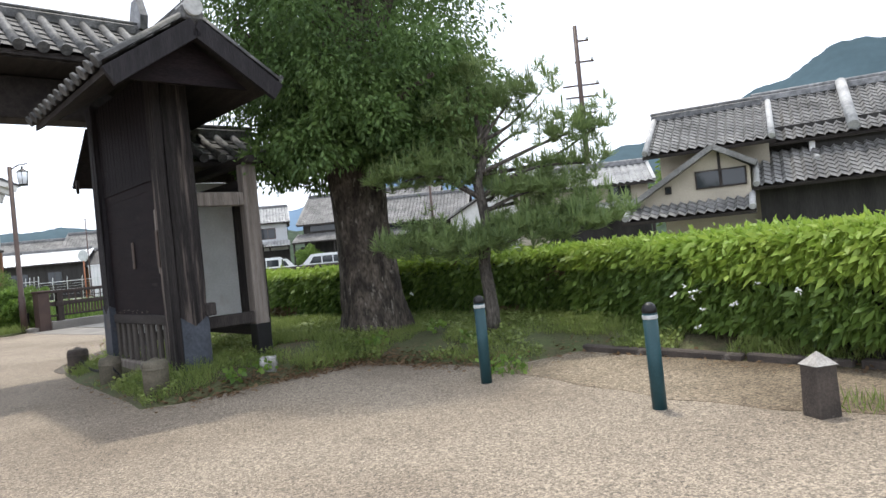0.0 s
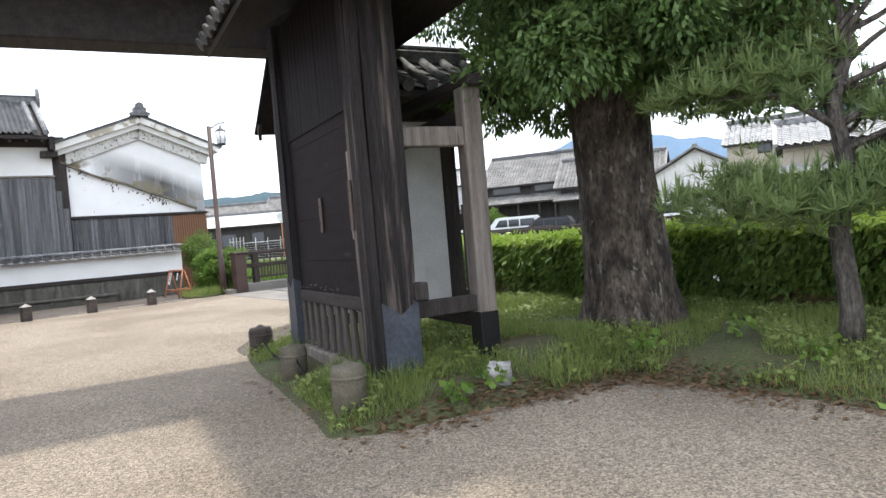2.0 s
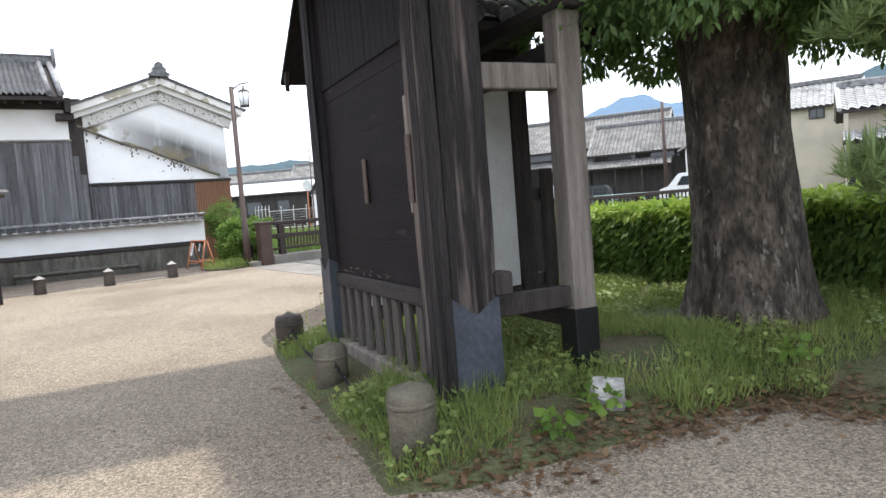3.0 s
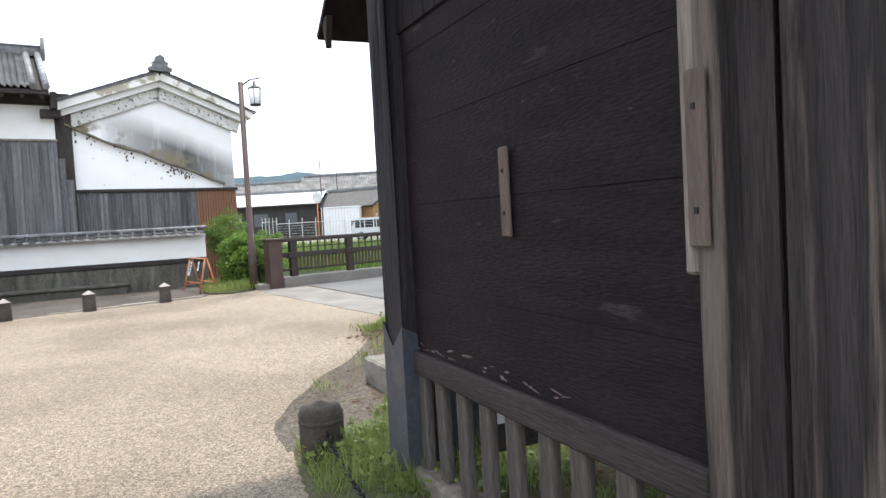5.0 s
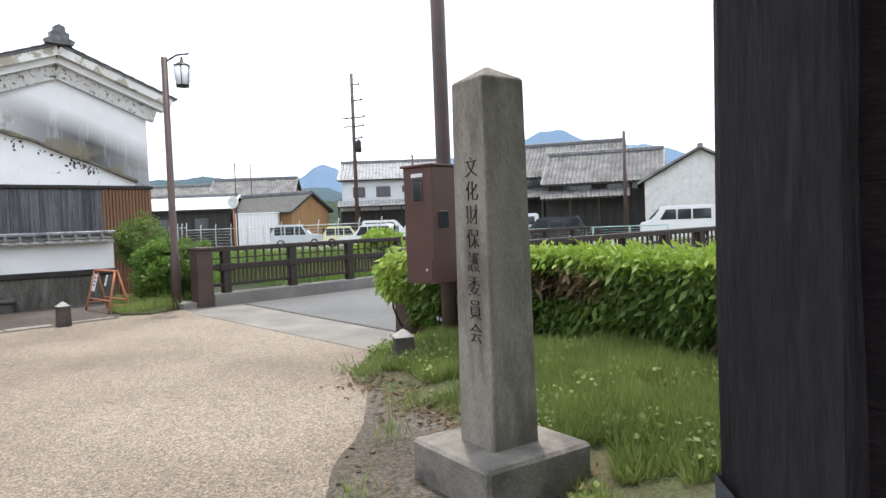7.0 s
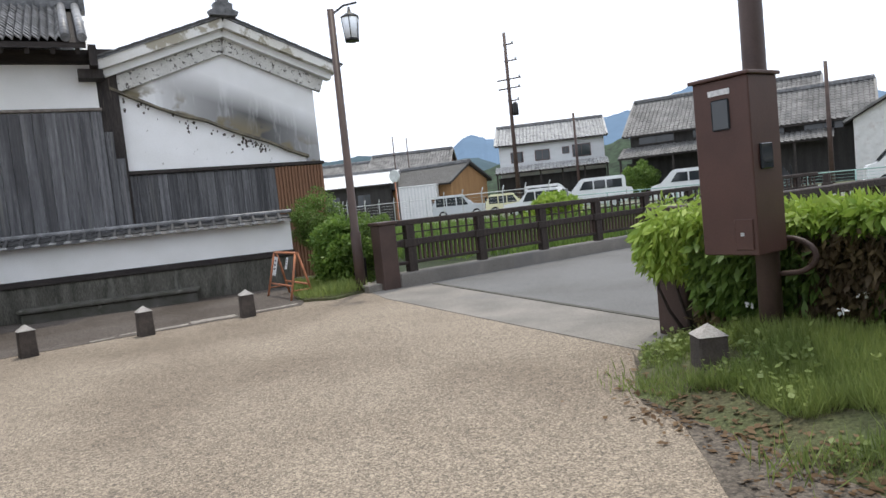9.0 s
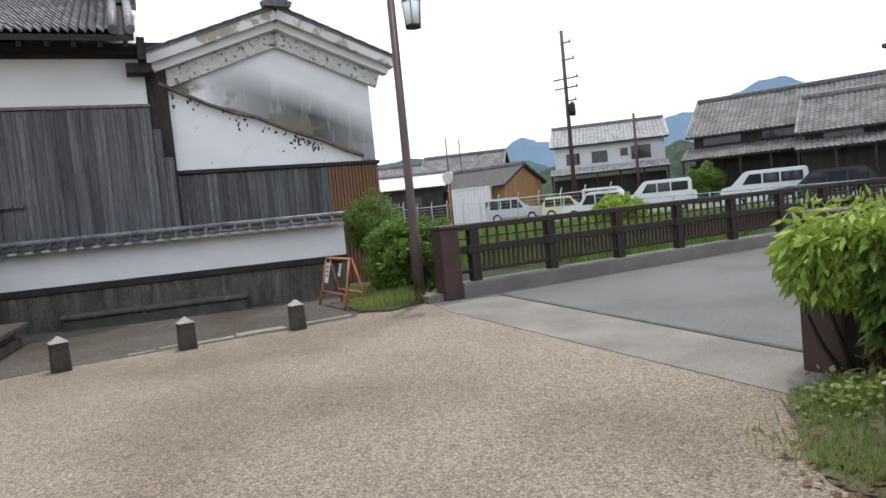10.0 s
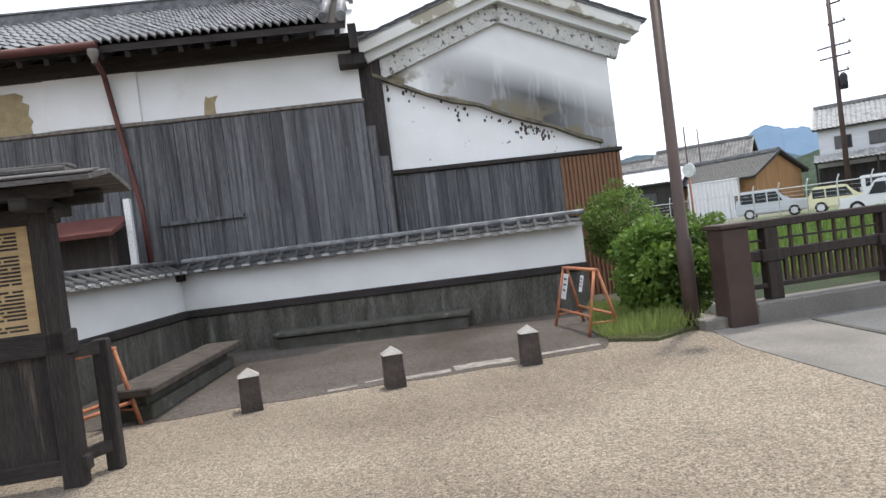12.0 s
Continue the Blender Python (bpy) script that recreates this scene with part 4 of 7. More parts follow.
# steps to the river with a green handrail, beside the lamp
bm = B(); bx(bm, 5.75, 6.05, -3.3, -2.5, -0.05, 0.13, 0.015); solo("kerb_block", bm, M["stone"], FAC, "worn stone block at the river steps", "stone block")
hr = thing("hand_rail", F(6.0, -2.7), "low dark green handrail by the river steps", "hand rail")
for y in (0.0, 0.55):
    bm = B(); bx(bm, -0.03, 0.03, y - 0.03, y + 0.03, -0.1, 0.6, 0.005); part("post", bm, M["black"], hr)
for z in (0.5, 0.22):
    bm = B(); tube(bm, [(0, 0, z), (0, 1.6, z)], 0.016, 8); part("rail", bm, M["teal"], hr)

# ---- notice board ----
board = thing("notice_board", pose(-15.47, 12.65, 0, 0, 0, 62.28 + 180), "roofed timber notice board with a yellowed text panel", "notice board")
bm = B(); bx(bm, -0.06, 0.09, -0.08, 0.08, -0.05, 2.22, 0.01); part("post", bm, M["timber"], board)
bm = B(); bx(bm, 2.11, 2.26, -0.08, 0.08, -0.05, 2.22, 0.01); part("post", bm, M["timber"], board)
for z0, z1, d in ((1.0, 1.18, 0.08), (1.99, 2.1, 0.06), (0.1, 0.22, 0.06)):
    bm = B(); bx(bm, -0.1, 2.3, -d, d, z0, z1, 0.01); part("rail", bm, M["timber_h"], board)
bm = B(); bx(bm, 0.1, 2.1, -0.03, 0.03, 0.2, 1.02); part("skirt", bm, M["timber"], board, "dark board skirt")
bm = B(); bx(bm, 0.12, 2.08, -0.02, 0.02, 1.17, 2.0)
M["panel_wood"] = mat("yellowed_wood_panel", (0.5, 0.36, 0.19), (0.42, 0.29, 0.15), 3, 0.6, 0.1, 30, stretch=(0.6, 3, 5), spread=0.06)
panel = part("text_panel", bm, M["panel_wood"], board, "yellowed wooden panel with rows of dark writing")
for r in range(26):
    x = 0.2
    y = 1.95 - r * 0.029
    while x < 1.95:
        w = rng.uniform(0.05, 0.22)
        if r % 9 != 5:
            bm = B(); bx(bm, x, min(x + w, 2.0), 0.02, 0.023, y - 0.016, y); part("writing_bar", bm, M["timber"], panel)
        x += w + rng.uniform(0.015, 0.03)
M["roof_board"] = mat("weathered_grey_roof_boards", (0.15, 0.14, 0.135), (0.085, 0.08, 0.077), 4, 0.9, 0.5, 40, stretch=(0.6, 5, 5), spread=0.25)
bm = B()
prism_u(bm, [(-0.5, 2.225), (-0.5, 2.26), (0, 2.36), (0.5, 2.26), (0.5, 2.225), (0, 2.32)], -0.51, 2.71)
part("roof", bm, M["roof_board"], board, "low weathered board roof")
for y in (-0.36, 0.36):
    bm = B(); bx(bm, -0.5, 2.7, y - 0.14, y + 0.14, 2.296, 2.312, 0.004)
    bmesh.ops.rotate(bm, cent=(0, y, 2.3), matrix=Matrix.Rotation(radians(-11.3 if y > 0 else 11.3), 3, "X"), verts=bm.verts)
    part("roof_board", bm, M["roof_board"], board)
bm = B(); bx(bm, -0.25, 2.45, -0.2, 0.2, 2.345, 2.385, 0.008); bx(bm, -0.25, 2.45, -0.09, 0.09, 2.388, 2.42, 0.008); part("ridge_board", bm, M["roof_board"], board)
for y in (-0.33, 0.33):
    bm = B(); bx(bm, -0.33, 2.53, y - 0.05, y + 0.05, 2.14, 2.24, 0.01); part("purlin", bm, M["timber_h"], board)
for x in (0.0, 2.2):
    bm = B(); bx(bm, x - 0.06, x + 0.06, -0.42, 0.42, 2.06, 2.16, 0.01); part("cross_arm", bm, M["timber_h"], board)
bm = B(); bx(bm, -0.24, -0.12, -0.36, -0.24, -0.05, 1.05, 0.012); part("brace_post", bm, M["timber"], board)
bm = B(); beam(bm, (-0.18, -0.3, 0.98), (0, 0, 1.0), 0.07, 0.09); part("brace", bm, M["timber_h"], board)
bm = B(); beam(bm, (-0.18, -0.3, 0.2), (0, 0, 0.2), 0.07, 0.09); part("brace", bm, M["timber_h"], board)

# ---- the timber gate ----
rng = random.Random(11)
gate = thing("gate", GATE, "dark weathered timber gate with plank side wall and tiled roofs", "gate")


def sheath(bm, x0, x1, y0, y1, z0, z1, tooth):
    """Thin sheet metal round a post foot, its upper edge cut in a point on each face."""
    ring = [(x0, y0), ((x0 + x1) / 2, y0), (x1, y0), (x1, (y0 + y1) / 2), (x1, y1), ((x0 + x1) / 2, y1), (x0, y1), (x0, (y0 + y1) / 2)]
    lo = [bm.verts.new((x, y, z0)) for x, y in ring]
    hi = [bm.verts.new((x, y, z1 - (tooth if k % 2 else 0))) for k, (x, y) in enumerate(ring)]
    for k in range(8):
        bm.faces.new((lo[k], lo[(k + 1) % 8], hi[(k + 1) % 8], hi[k]))


def grooved(bm, x0, x1, y0, y1, z0, z1, depth=0.02):
    """A square post with drying cracks: its outline is furrowed, and the furrows wander up the height."""
    per, levels, ring_s = 2 * (x1 - x0 + y1 - y0), 16, []
    for j in range(levels + 1):
        z, ring = z0 + (z1 - z0) * j / levels, []
        for k in range(64):
            s = per * k / 64
            if s < x1 - x0:
                x, y, nx, ny = x0 + s, y0, 0, -1
            elif s < x1 - x0 + y1 - y0:
                x, y, nx, ny = x1, y0 + s - (x1 - x0), 1, 0
            elif s < 2 * (x1 - x0) + y1 - y0:
                x, y, nx, ny = x1 - (s - (x1 - x0) - (y1 - y0)), y1, 0, 1
            else:
                x, y, nx, ny = x0, y1 - (s - 2 * (x1 - x0) - (y1 - y0)), -1, 0
            g = noise.noise((x * 24 + z * 0.3, y * 24, z * 0.7))
            d = -depth * max(0.0, g * 2.2 - 0.15) - 0.003 * noise.noise((x * 60, y * 60, z * 2))
            ring.append(bm.verts.new((x + nx * d, y + ny * d, z)))
        ring_s.append(ring)
    for a, b_ in zip(ring_s, ring_s[1:]):
        for k in range(64):
            bm.faces.new((a[k], a[(k + 1) % 64], b_[(k + 1) % 64], b_[k]))
    bm.faces.new(ring_s[-1]); bm.faces.new(ring_s[0][::-1])


def post(name, x0, x1, y0, y1, z0, z1, material, label="", sheathed=0.0):
    bm = B(); grooved(bm, x0, x1, y0, y1, z0, z1)
    p = part(name, bm, material, gate, label)
    if sheathed:
        bm = B(); sheath(bm, x0 - 0.006, x1 + 0.006, y0 - 0.006, y1 + 0.006, z0, sheathed, 0.12)
        part("foot_sheath", bm, M["sheet_blue"], p, "blue-grey sheet metal round the foot")
    return p


post("brace_post", 0.03, 0.31, -0.33, -0.015, 0.05, 3.75, M["post_worn"], "cracked grey-brown brace post", 0.82)
post("main_post", 2.33, 2.6, -0.36, 0.08, 0.02, 3.75, M["post_dark"], "main gate post", 0.98)
for x0, x1, y in ((0.0, 0.08, 0.075), (0.1, 0.19, 0.07), (0.22, 0.36, 0.03)):
    bm = B(); grooved(bm, x0, x1, y - 0.07, y + 0.02, 0.12, 3.7, 0.012); part("upright", bm, M["post_worn"], gate, "split weathered upright")
bm = B(); bx(bm, 0.35, 0.41, 0.015, 0.05, 1.35, 2.1, 0.008); part("patch_strip", bm, M["timber_pale"], gate, "pale patched strip")
# horizontal planks of the side wall
M["lattice"] = mat("grey_brown_lattice", (0.1, 0.087, 0.078), (0.05, 0.044, 0.04), 4, 0.85, 0.5, 30, stretch=(5, 5, 0.4), spread=0.25)
z = 0.78
while z < 3.68:
    h = rng.uniform(0.34, 0.44)
    bm = B(); bx(bm, 0.36, 2.37, -0.06, 0.0, z, min(z + h, 3.7) - 0.001, 0.002)
    part("plank", bm, M["plank_h"], gate, at=pose(0, rng.uniform(-0.004, 0.004), 0))
    z += h
for k in range(16):
    bm = B(); bx(bm, 0.003, 0.121, 0, 0.014, 2.46, 3.7, 0.003)
    part("upright_board", bm, M["plank_v"], gate, at=pose(0.38 + k * 0.124, 0.002 + rng.uniform(0, 0.003), 0))
M["splinter"] = mat("pale_splintered_wood", (0.2, 0.165, 0.15), (0.11, 0.09, 0.083), 20, 0.9, 0.4, 60, spread=0.2)
M["scuff"] = mat("dull_scuffed_wood", (0.042, 0.033, 0.033), (0.028, 0.022, 0.023), 20, 0.9, 0.4, 60, spread=0.2)
for k in range(44):
    low_row = k < 24
    x = 2.28 - 0.17 * (k // 3) + rng.uniform(-0.05, 0.05) if low_row else rng.uniform(0.5, 2.25)
    zz = 0.885 + rng.uniform(-0.02, 0.03) if low_row else rng.uniform(0.95, 2.3)
    l, h = (rng.uniform(0.015, 0.1), rng.uniform(0.002, 0.007)) if low_row else (rng.uniform(0.015, 0.07), rng.uniform(0.002, 0.007))
    n = 6
    top = [(l * q / n, h * math.sin(math.pi * q / n) * rng.uniform(0.5, 1.2)) for q in range(n + 1)]
    bot = [(l * q / n, -h * math.sin(math.pi * q / n) * rng.uniform(0.2, 1.0)) for q in range(n - 1, 0, -1)]
    bm = B(); flat(bm, bot + top, 0, 0.0015)
    part("splinter", bm, M["splinter"] if low_row else M["scuff"], gate, at=pose(x, 0.006, zz, 90, rng.uniform(-14, 14), 180))
# unseen sheet, added to stop light showing through the plank gaps
bm = B(); bx(bm, 0.46, 2.36, -0.09, -0.065, 0.78, 3.7); part("backing", bm, M["timber_h"], gate, "added backing that closes the plank gaps")
bm = B(); bx(bm, 0.37, 2.36, -0.05, 0.03, 0.73, 0.85, 0.012); part("sill_rail", bm, M["timber_h"], gate, "worn rail over the lattice")
bm = B(); bx(bm, 0.37, 2.36, -0.1, 0.06, 0.1, 0.25, 0.02); part("sill", bm, M["timber_pale"], gate, "grey weathered sill")
bar = B(); bx(bar, -0.045, 0.045, -0.03, 0.015, 0.24, 0.74, 0.008); bar = mesh_of(bar, "lattice_bar", M["lattice"])
for k in range(9):
    part("lattice_bar", bar, None, gate, at=pose(0.5 + k * 0.222, rng.uniform(-0.006, 0.006), 0, 0, rng.uniform(-1.5, 1.5), 0))
M["plaque"] = mat("dusty_brown_wood_strip", (0.13, 0.1, 0.085), (0.1, 0.077, 0.067), 5, 0.8, 0.3, 40, stretch=(4, 4, 0.6))
for x, z0, z1, w in ((1.33, 1.44, 1.78, 0.065), (0.34, 1.42, 1.85, 0.065)):
    bm = B(); y = 0.012 if x > 1 else 0.056; bx(bm, x - w / 2, x + w / 2, y, y + 0.016, z0, z1, 0.006); strip = part("name_strip", bm, M["plaque"], gate, "pale brown wooden strip nailed on")
    for zz in (z0 + 0.09, z1 - 0.09):
        bm = B(); bx(bm, x - 0.006, x + 0.006, y + 0.016, y + 0.02, zz - 0.008, zz + 0.008); part("nail", bm, M["black"], strip)
bm = B(); bx(bm, -0.02, 0.12, -0.42, -0.3, 0.8, 0.95, 0.012); part("tie_end", bm, M["timber"], gate, "beam end let through the brace post")
# lintel over the passage and the pier beyond it
bm = B(); bx(bm, 2.9, 3.35, -0.5, 6.6, 3.66, 4.25, 0.02); part("lintel", bm, M["timber_h"], gate, "great dark lintel")
bm = B(); bx(bm, 2.1, 3.8, -0.9, 7.0, 4.26, 4.34); part("ceiling_board", bm, M["timber_h"], gate)
post("main_post", 2.34, 2.7, 6.1, 6.53, 0.0, 3.68, M["timber"], "main gate post", 0.98)
post("brace_post", 0.07, 0.43, 6.15, 6.5, 0.0, 3.75, M["timber"], "brace post", 0.82)
bm = B(); bx(bm, 0.43, 2.34, 6.2, 6.28, 0.25, 3.7); part("panel", bm, M["plank_h"], gate, "dark plank side wall")
# slanting board hood beyond the main post
bm = B(); beam(bm, (2.72, -0.16, 3.5), (3.66, -0.16, 2.79), 0.44, 0.04); part("hood", bm, M["plank_v"], gate, "slanting board hood")
bm = B(); prism(bm, [(-0.06, 0), (0.06, 0), (0.0, -0.2)], -0.02, 0.02); part("pendant", bm, M["timber"], gate, "pointed pendant", pose(3.5, 0.03, 2.88))
for y in (-0.2, 6.3):
    bm = B(); bx(bm, -0.45, 3.2, y - 0.1, y + 0.1, 3.5, 3.72, 0.015); part("purlin_beam", bm, M["timber_h"], gate, "beam carrying the side roof")


def gable_roof(name, origin_m, length, half, rise, over, roll_pitch, roll_r, label, lift=0.03):
    """A small gable roof: boards, round cover tiles with their discs, ridge and barge boards; ridge along x."""
    r = part(name, (lambda b: (prism_u(b, [(-half, -0.07), (-half, 0.0), (0, rise), (half, 0.0), (half, -0.07), (0, rise - 0.1)], 0, length), b)[1])(B()), M["timber_h"], gate, label, origin_m)
    sl, ang = math.hypot(half, rise), math.degrees(math.atan2(rise, half))
    tile_me = mesh_of(roll_tile(sl, roll_r), "cover_tile", M["tile_gate"])
    disc = B(); bmesh.ops.create_cone(disc, cap_ends=True, segments=10, radius1=roll_r * 1.1, radius2=roll_r * 1.1, depth=0.03)
    bmesh.ops.rotate(disc, cent=(0, 0, 0), matrix=Matrix.Rotation(radians(90), 3, "X"), verts=disc.verts)
    disc_me = mesh_of(disc, "eave_disc", M["tile_gate"])
    n = int(length / roll_pitch)
    for side in (0, 180):
        for k in range(n + 1):
            x = 0.05 + k * (length - 0.1) / n
            m = pose(x, 0, 0, 0, 0, 0) @ pose(0, 0, 0, 0, 0, side) @ pose(0, -half - over, lift, ang, 0, 0)
            part("cover_tile", tile_me, None, r, at=m)
            part("eave_disc", disc_me, None, r, at=m @ pose(0, -0.01, roll_r * 0.4))
        bm = B(); wave_sheet(bm, length, sl, roll_pitch, 0.22, 0.01, 0.02, pose(length if side else 0, 0, 0, 0, 0, side) @ pose(0, -half - over, lift - 0.02, ang, 0, 0))
        tagged(part("pan_tiles", bm, M["tile_gate"], r), kind="stuff")
    bm = B(); bx(bm, -0.02, length + 0.02, -0.12, 0.12, rise - 0.02, rise + 0.14, 0.02); bx(bm, -0.03, length + 0.03, -0.09, 0.09, rise + 0.145, rise + 0.2, 0.015)
    part("ridge", bm, M["tile_gate"], r, "stacked ridge tiles")
    for s in (-1, 1):
        bm = B(); beam(bm, (-0.03, 0, rise - 0.1), (-0.03, s * half, -0.12), 0.06, 0.2); part("barge_board", bm, M["post_dark"], r, "dark barge board")
    return r


side = gable_roof("side_roof", pose(-0.75, -0.14, 3.42), 3.0, 0.92, 0.6, 0.05, 0.25, 0.065, "tiled side roof with its gable end")
bm = B(); tube(bm, [(-0.06, 0, 0.72), (0.2, 0, 0.72)], 0.1, 16); part("ridge_end", bm, M["tile_pale"], side, "round ridge-end tile")
bm = B(); prism(bm, [(-0.66, -0.06), (0.66, -0.06), (0, 0.46)], 0.0, 0.05); part("gable_board", bm, M["plank_h"], side, "dark boarded gable", pose(0.25, 0, 0, 0, 0, 90))
main_r = gable_roof("main_roof", pose(3.2, -1.0, 4.35, 0, 0, 90), 8.2, 1.15, 0.78, 0.05, 0.27, 0.07, "wide tiled main roof over the lintel")
bm = B(); prism(bm, [(-0.2, 0), (0.2, 0), (0.26, 0.2), (0.1, 0.5), (-0.1, 0.5), (-0.26, 0.2)], -0.06, 0.06); part("ridge_end", bm, M["tile"], main_r, "upright ridge-end tile", pose(0.0, 0, 0.85, 0, 0, 90))
gable_roof("side_roof", pose(-0.75, 6.35, 3.42), 3.0, 0.82, 0.62, 0.05, 0.25, 0.065, "tiled side roof with its gable end")

# wing wall beside the gate: white panel, its frame, brace post and small roof
wing = thing("wing_wall", GATE, "short white plaster wing wall with timber frame and tiled roof", "wall")
bm = B(); bx(bm, 1.77, 1.87, -1.58, -0.1, 0.58, 2.6); part("plaster_panel", bm, M["plaster_grey"], wing, "grey-white plaster panel")
bm = B(); bx(bm, 1.72, 1.92, -1.75, -1.58, 0.1, 2.74, 0.012); part("end_post", bm, M["timber"], wing)
bm = B(); bx(bm, 1.74, 1.9, -1.58, -0.1, 0.46, 0.58, 0.01); part("rail", bm, M["timber_h"], wing)
bm = B(); bx(bm, 1.73, 1.91, -1.75, -0.1, 2.62, 2.74, 0.01); part("head_beam", bm, M["timber_h"], wing)
bm = B(); bx(bm, 0.12, 0.3, -1.16, -0.98, 0.6, 2.62, 0.012); bp = part("brace_post", bm, M["timber_pale"], wing, "silvered brace post")
bm = B(); bx(bm, 0.114, 0.306, -1.166, -0.974, 0.1, 0.61, 0.008); part("foot", bm, M["black"], bp, "black painted foot")
for z0, z1 in ((0.63, 0.77), (2.1, 2.27)):
    bm = B(); bx(bm, 0.16, 0.27, -0.985, -0.3, z0, z1, 0.01); part("rail", bm, M["timber_pale"] if z0 > 1 else M["timber"], wing)
    bm = B(); bx(bm, 0.29, 1.77, -1.11, -1.03, z0 - 0.02 - (0.15 if z0 < 1 else -0.2), z1 - 0.02 - (0.15 if z0 < 1 else -0.2), 0.01); part("tie", bm, M["timber_h"], wing)
bm = B(); bx(bm, 0.05, 2.3, -1.16, -0.98, 2.62, 2.72, 0.012); part("roof_beam", bm, M["timber_h"], wing)
gate_keep = gate
gate = wing
gable_roof("wing_roof", pose(1.85, -2.0, 2.8, 0, 0, 90), 1.66, 0.75, 0.46, 0.03, 0.26, 0.06, "small tiled roof over the wing wall")
gate = gate_keep
low = thing("low_fence", GATE, "low dark timber fence behind the wing wall", "fence")
for x, y in ((2.0, -2.04),):
    bm = B(); bx(bm, x - 0.08, x + 0.08, y - 0.08, y + 0.08, 0.1, 1.66, 0.01); part("post", bm, M["timber"], low)
for z in (0.6, 1.42):
    bm = B(); beam(bm, (1.8, -1.7, z), (2.1, -2.1, z), 0.07, 0.1); part("rail", bm, M["timber_h"], low)
bm = B(); bmesh.ops.create_icosphere(bm, subdivisions=3, radius=0.12)
for v in bm.verts:
    q = Vector((round(v.co.x * 11) / 11, round(v.co.y * 11) / 11, round(v.co.z * 11) / 11))
    v.co = v.co.lerp(q, 0.45) * (1 + 0.25 * noise.noise(v.co * 14)) + Vector((0, 0, 0.05))

solo("foundation_stone", bm, mat("pale_lichen_stone", (0.46, 0.45, 0.43), (0.2, 0.195, 0.185), 7, 0.95, 0.8, 50), pose(-2.28, 8.14, 0.1, 6, 4, 20), "pale rough stone in the grass", "stone")

# round stone bollards with a chain
def round_bollard(x, y, h, r, label):
    b = thing("round_bollard", pose(x, y, 0, 0, 0, rng.uniform(0, 90)), label, "bollard", "round stone bollards by the gate")
    bm = B(); turned(bm, [(r, -0.05), (r * 1.02, h - r * 0.75), (r * 1.04, h - r * 0.6), (r * 0.9, h - r * 0.25), (r * 0.5, h - 0.03), (r * 0.12, h)], 18); part("shaft", bm, M["stone_moss"] if x > -5 else M["stone_brown"], b)
    bm = B(); turned(bm, [(r * 1.03, h - r * 1.0), (r * 1.06, h - r * 0.92), (r * 1.06, h - r * 0.84), (r * 1.03, h - r * 0.78)], 18); part("band", bm, M["stone_moss"] if x > -5 else M["stone_brown"], b)


CH = [(-3.15, 7.2, 0.46, 0.13), (-4.5, 8.45, 0.38, 0.13), (-5.82, 9.68, 0.4, 0.14), (-5.1, 9.36, 0.3, 0.13)]
for x, y, h, r in CH[:3]:
    round_bollard(x, y, h, r, "short round-topped weathered stone bollard")
link = B()
ring = [(0.028 * math.cos(k * math.tau / 8), 0.016 * math.sin(k * math.tau / 8), 0) for k in range(9)]
tube(link, ring, 0.006, 5, False); link = mesh_of(link, "link", M["black"])
for (x0, y0, h0, _), (x1, y1, h1, _) in zip(CH, CH[1:]):
    ch = thing("chain", pose(0, 0, 0), "dark rusty chain between the stone bollards", "chain")
    n = int(math.hypot(x1 - x0, y1 - y0) / 0.045)
    az = math.degrees(math.atan2(y1 - y0, x1 - x0))
    for k in range(n + 1):
        f = k / n
        z = max(0.26 - 0.14 * (1 - (2 * f - 1) ** 2), bed_z(x0 + (x1 - x0) * f, y0 + (y1 - y0) * f) + 0.02)
        part("link", link, None, ch, at=pose(x0 + (x1 - x0) * f, y0 + (y1 - y0) * f, z, 90 if k % 2 else 0, 0, az))

# ---- carved stone marker ----
marker = thing("stone_marker", pose(-6.12, 11.64, 0, 0, 0, 51), "tall square granite marker with carved writing on a plinth", "stone marker")
bm = B(); bx(bm, -0.38, 0.38, -0.38, 0.38, -0.05, 0.25, 0.02); part("plinth", bm, M["stone"], marker, "broad granite plinth")
bm = B()
w0, w1 = 0.165, 0.15
lo = [bm.verts.new((x * w0, y * w0, 0.25)) for x, y in ((-1, -1), (1, -1), (1, 1), (-1, 1))]
hi = [bm.verts.new((x * w1, y * w1, 2.36)) for x, y in ((-1, -1), (1, -1), (1, 1), (-1, 1))]
top = bm.verts.new((0, 0, 2.45))
for k in range(4):
    bm.faces.new((lo[k], lo[(k + 1) % 4], hi[(k + 1) % 4], hi[k])); bm.faces.new((hi[k], hi[(k + 1) % 4], top))
bmesh.ops.bevel(bm, geom=bm.edges[:], offset=0.008, segments=1, affect="EDGES")
M["granite_streak"] = mat("streaked_granite", (0.3, 0.275, 0.235), (0.22, 0.2, 0.17), 8, 0.9, 0.35, 90, stretch=(1, 1, 0.35), stain=(0.085, 0.075, 0.06), stain_scale=2.2, stain_from=0.46, stain_to=0.66)
shaft = part("shaft", bm, M["granite_streak"], marker)
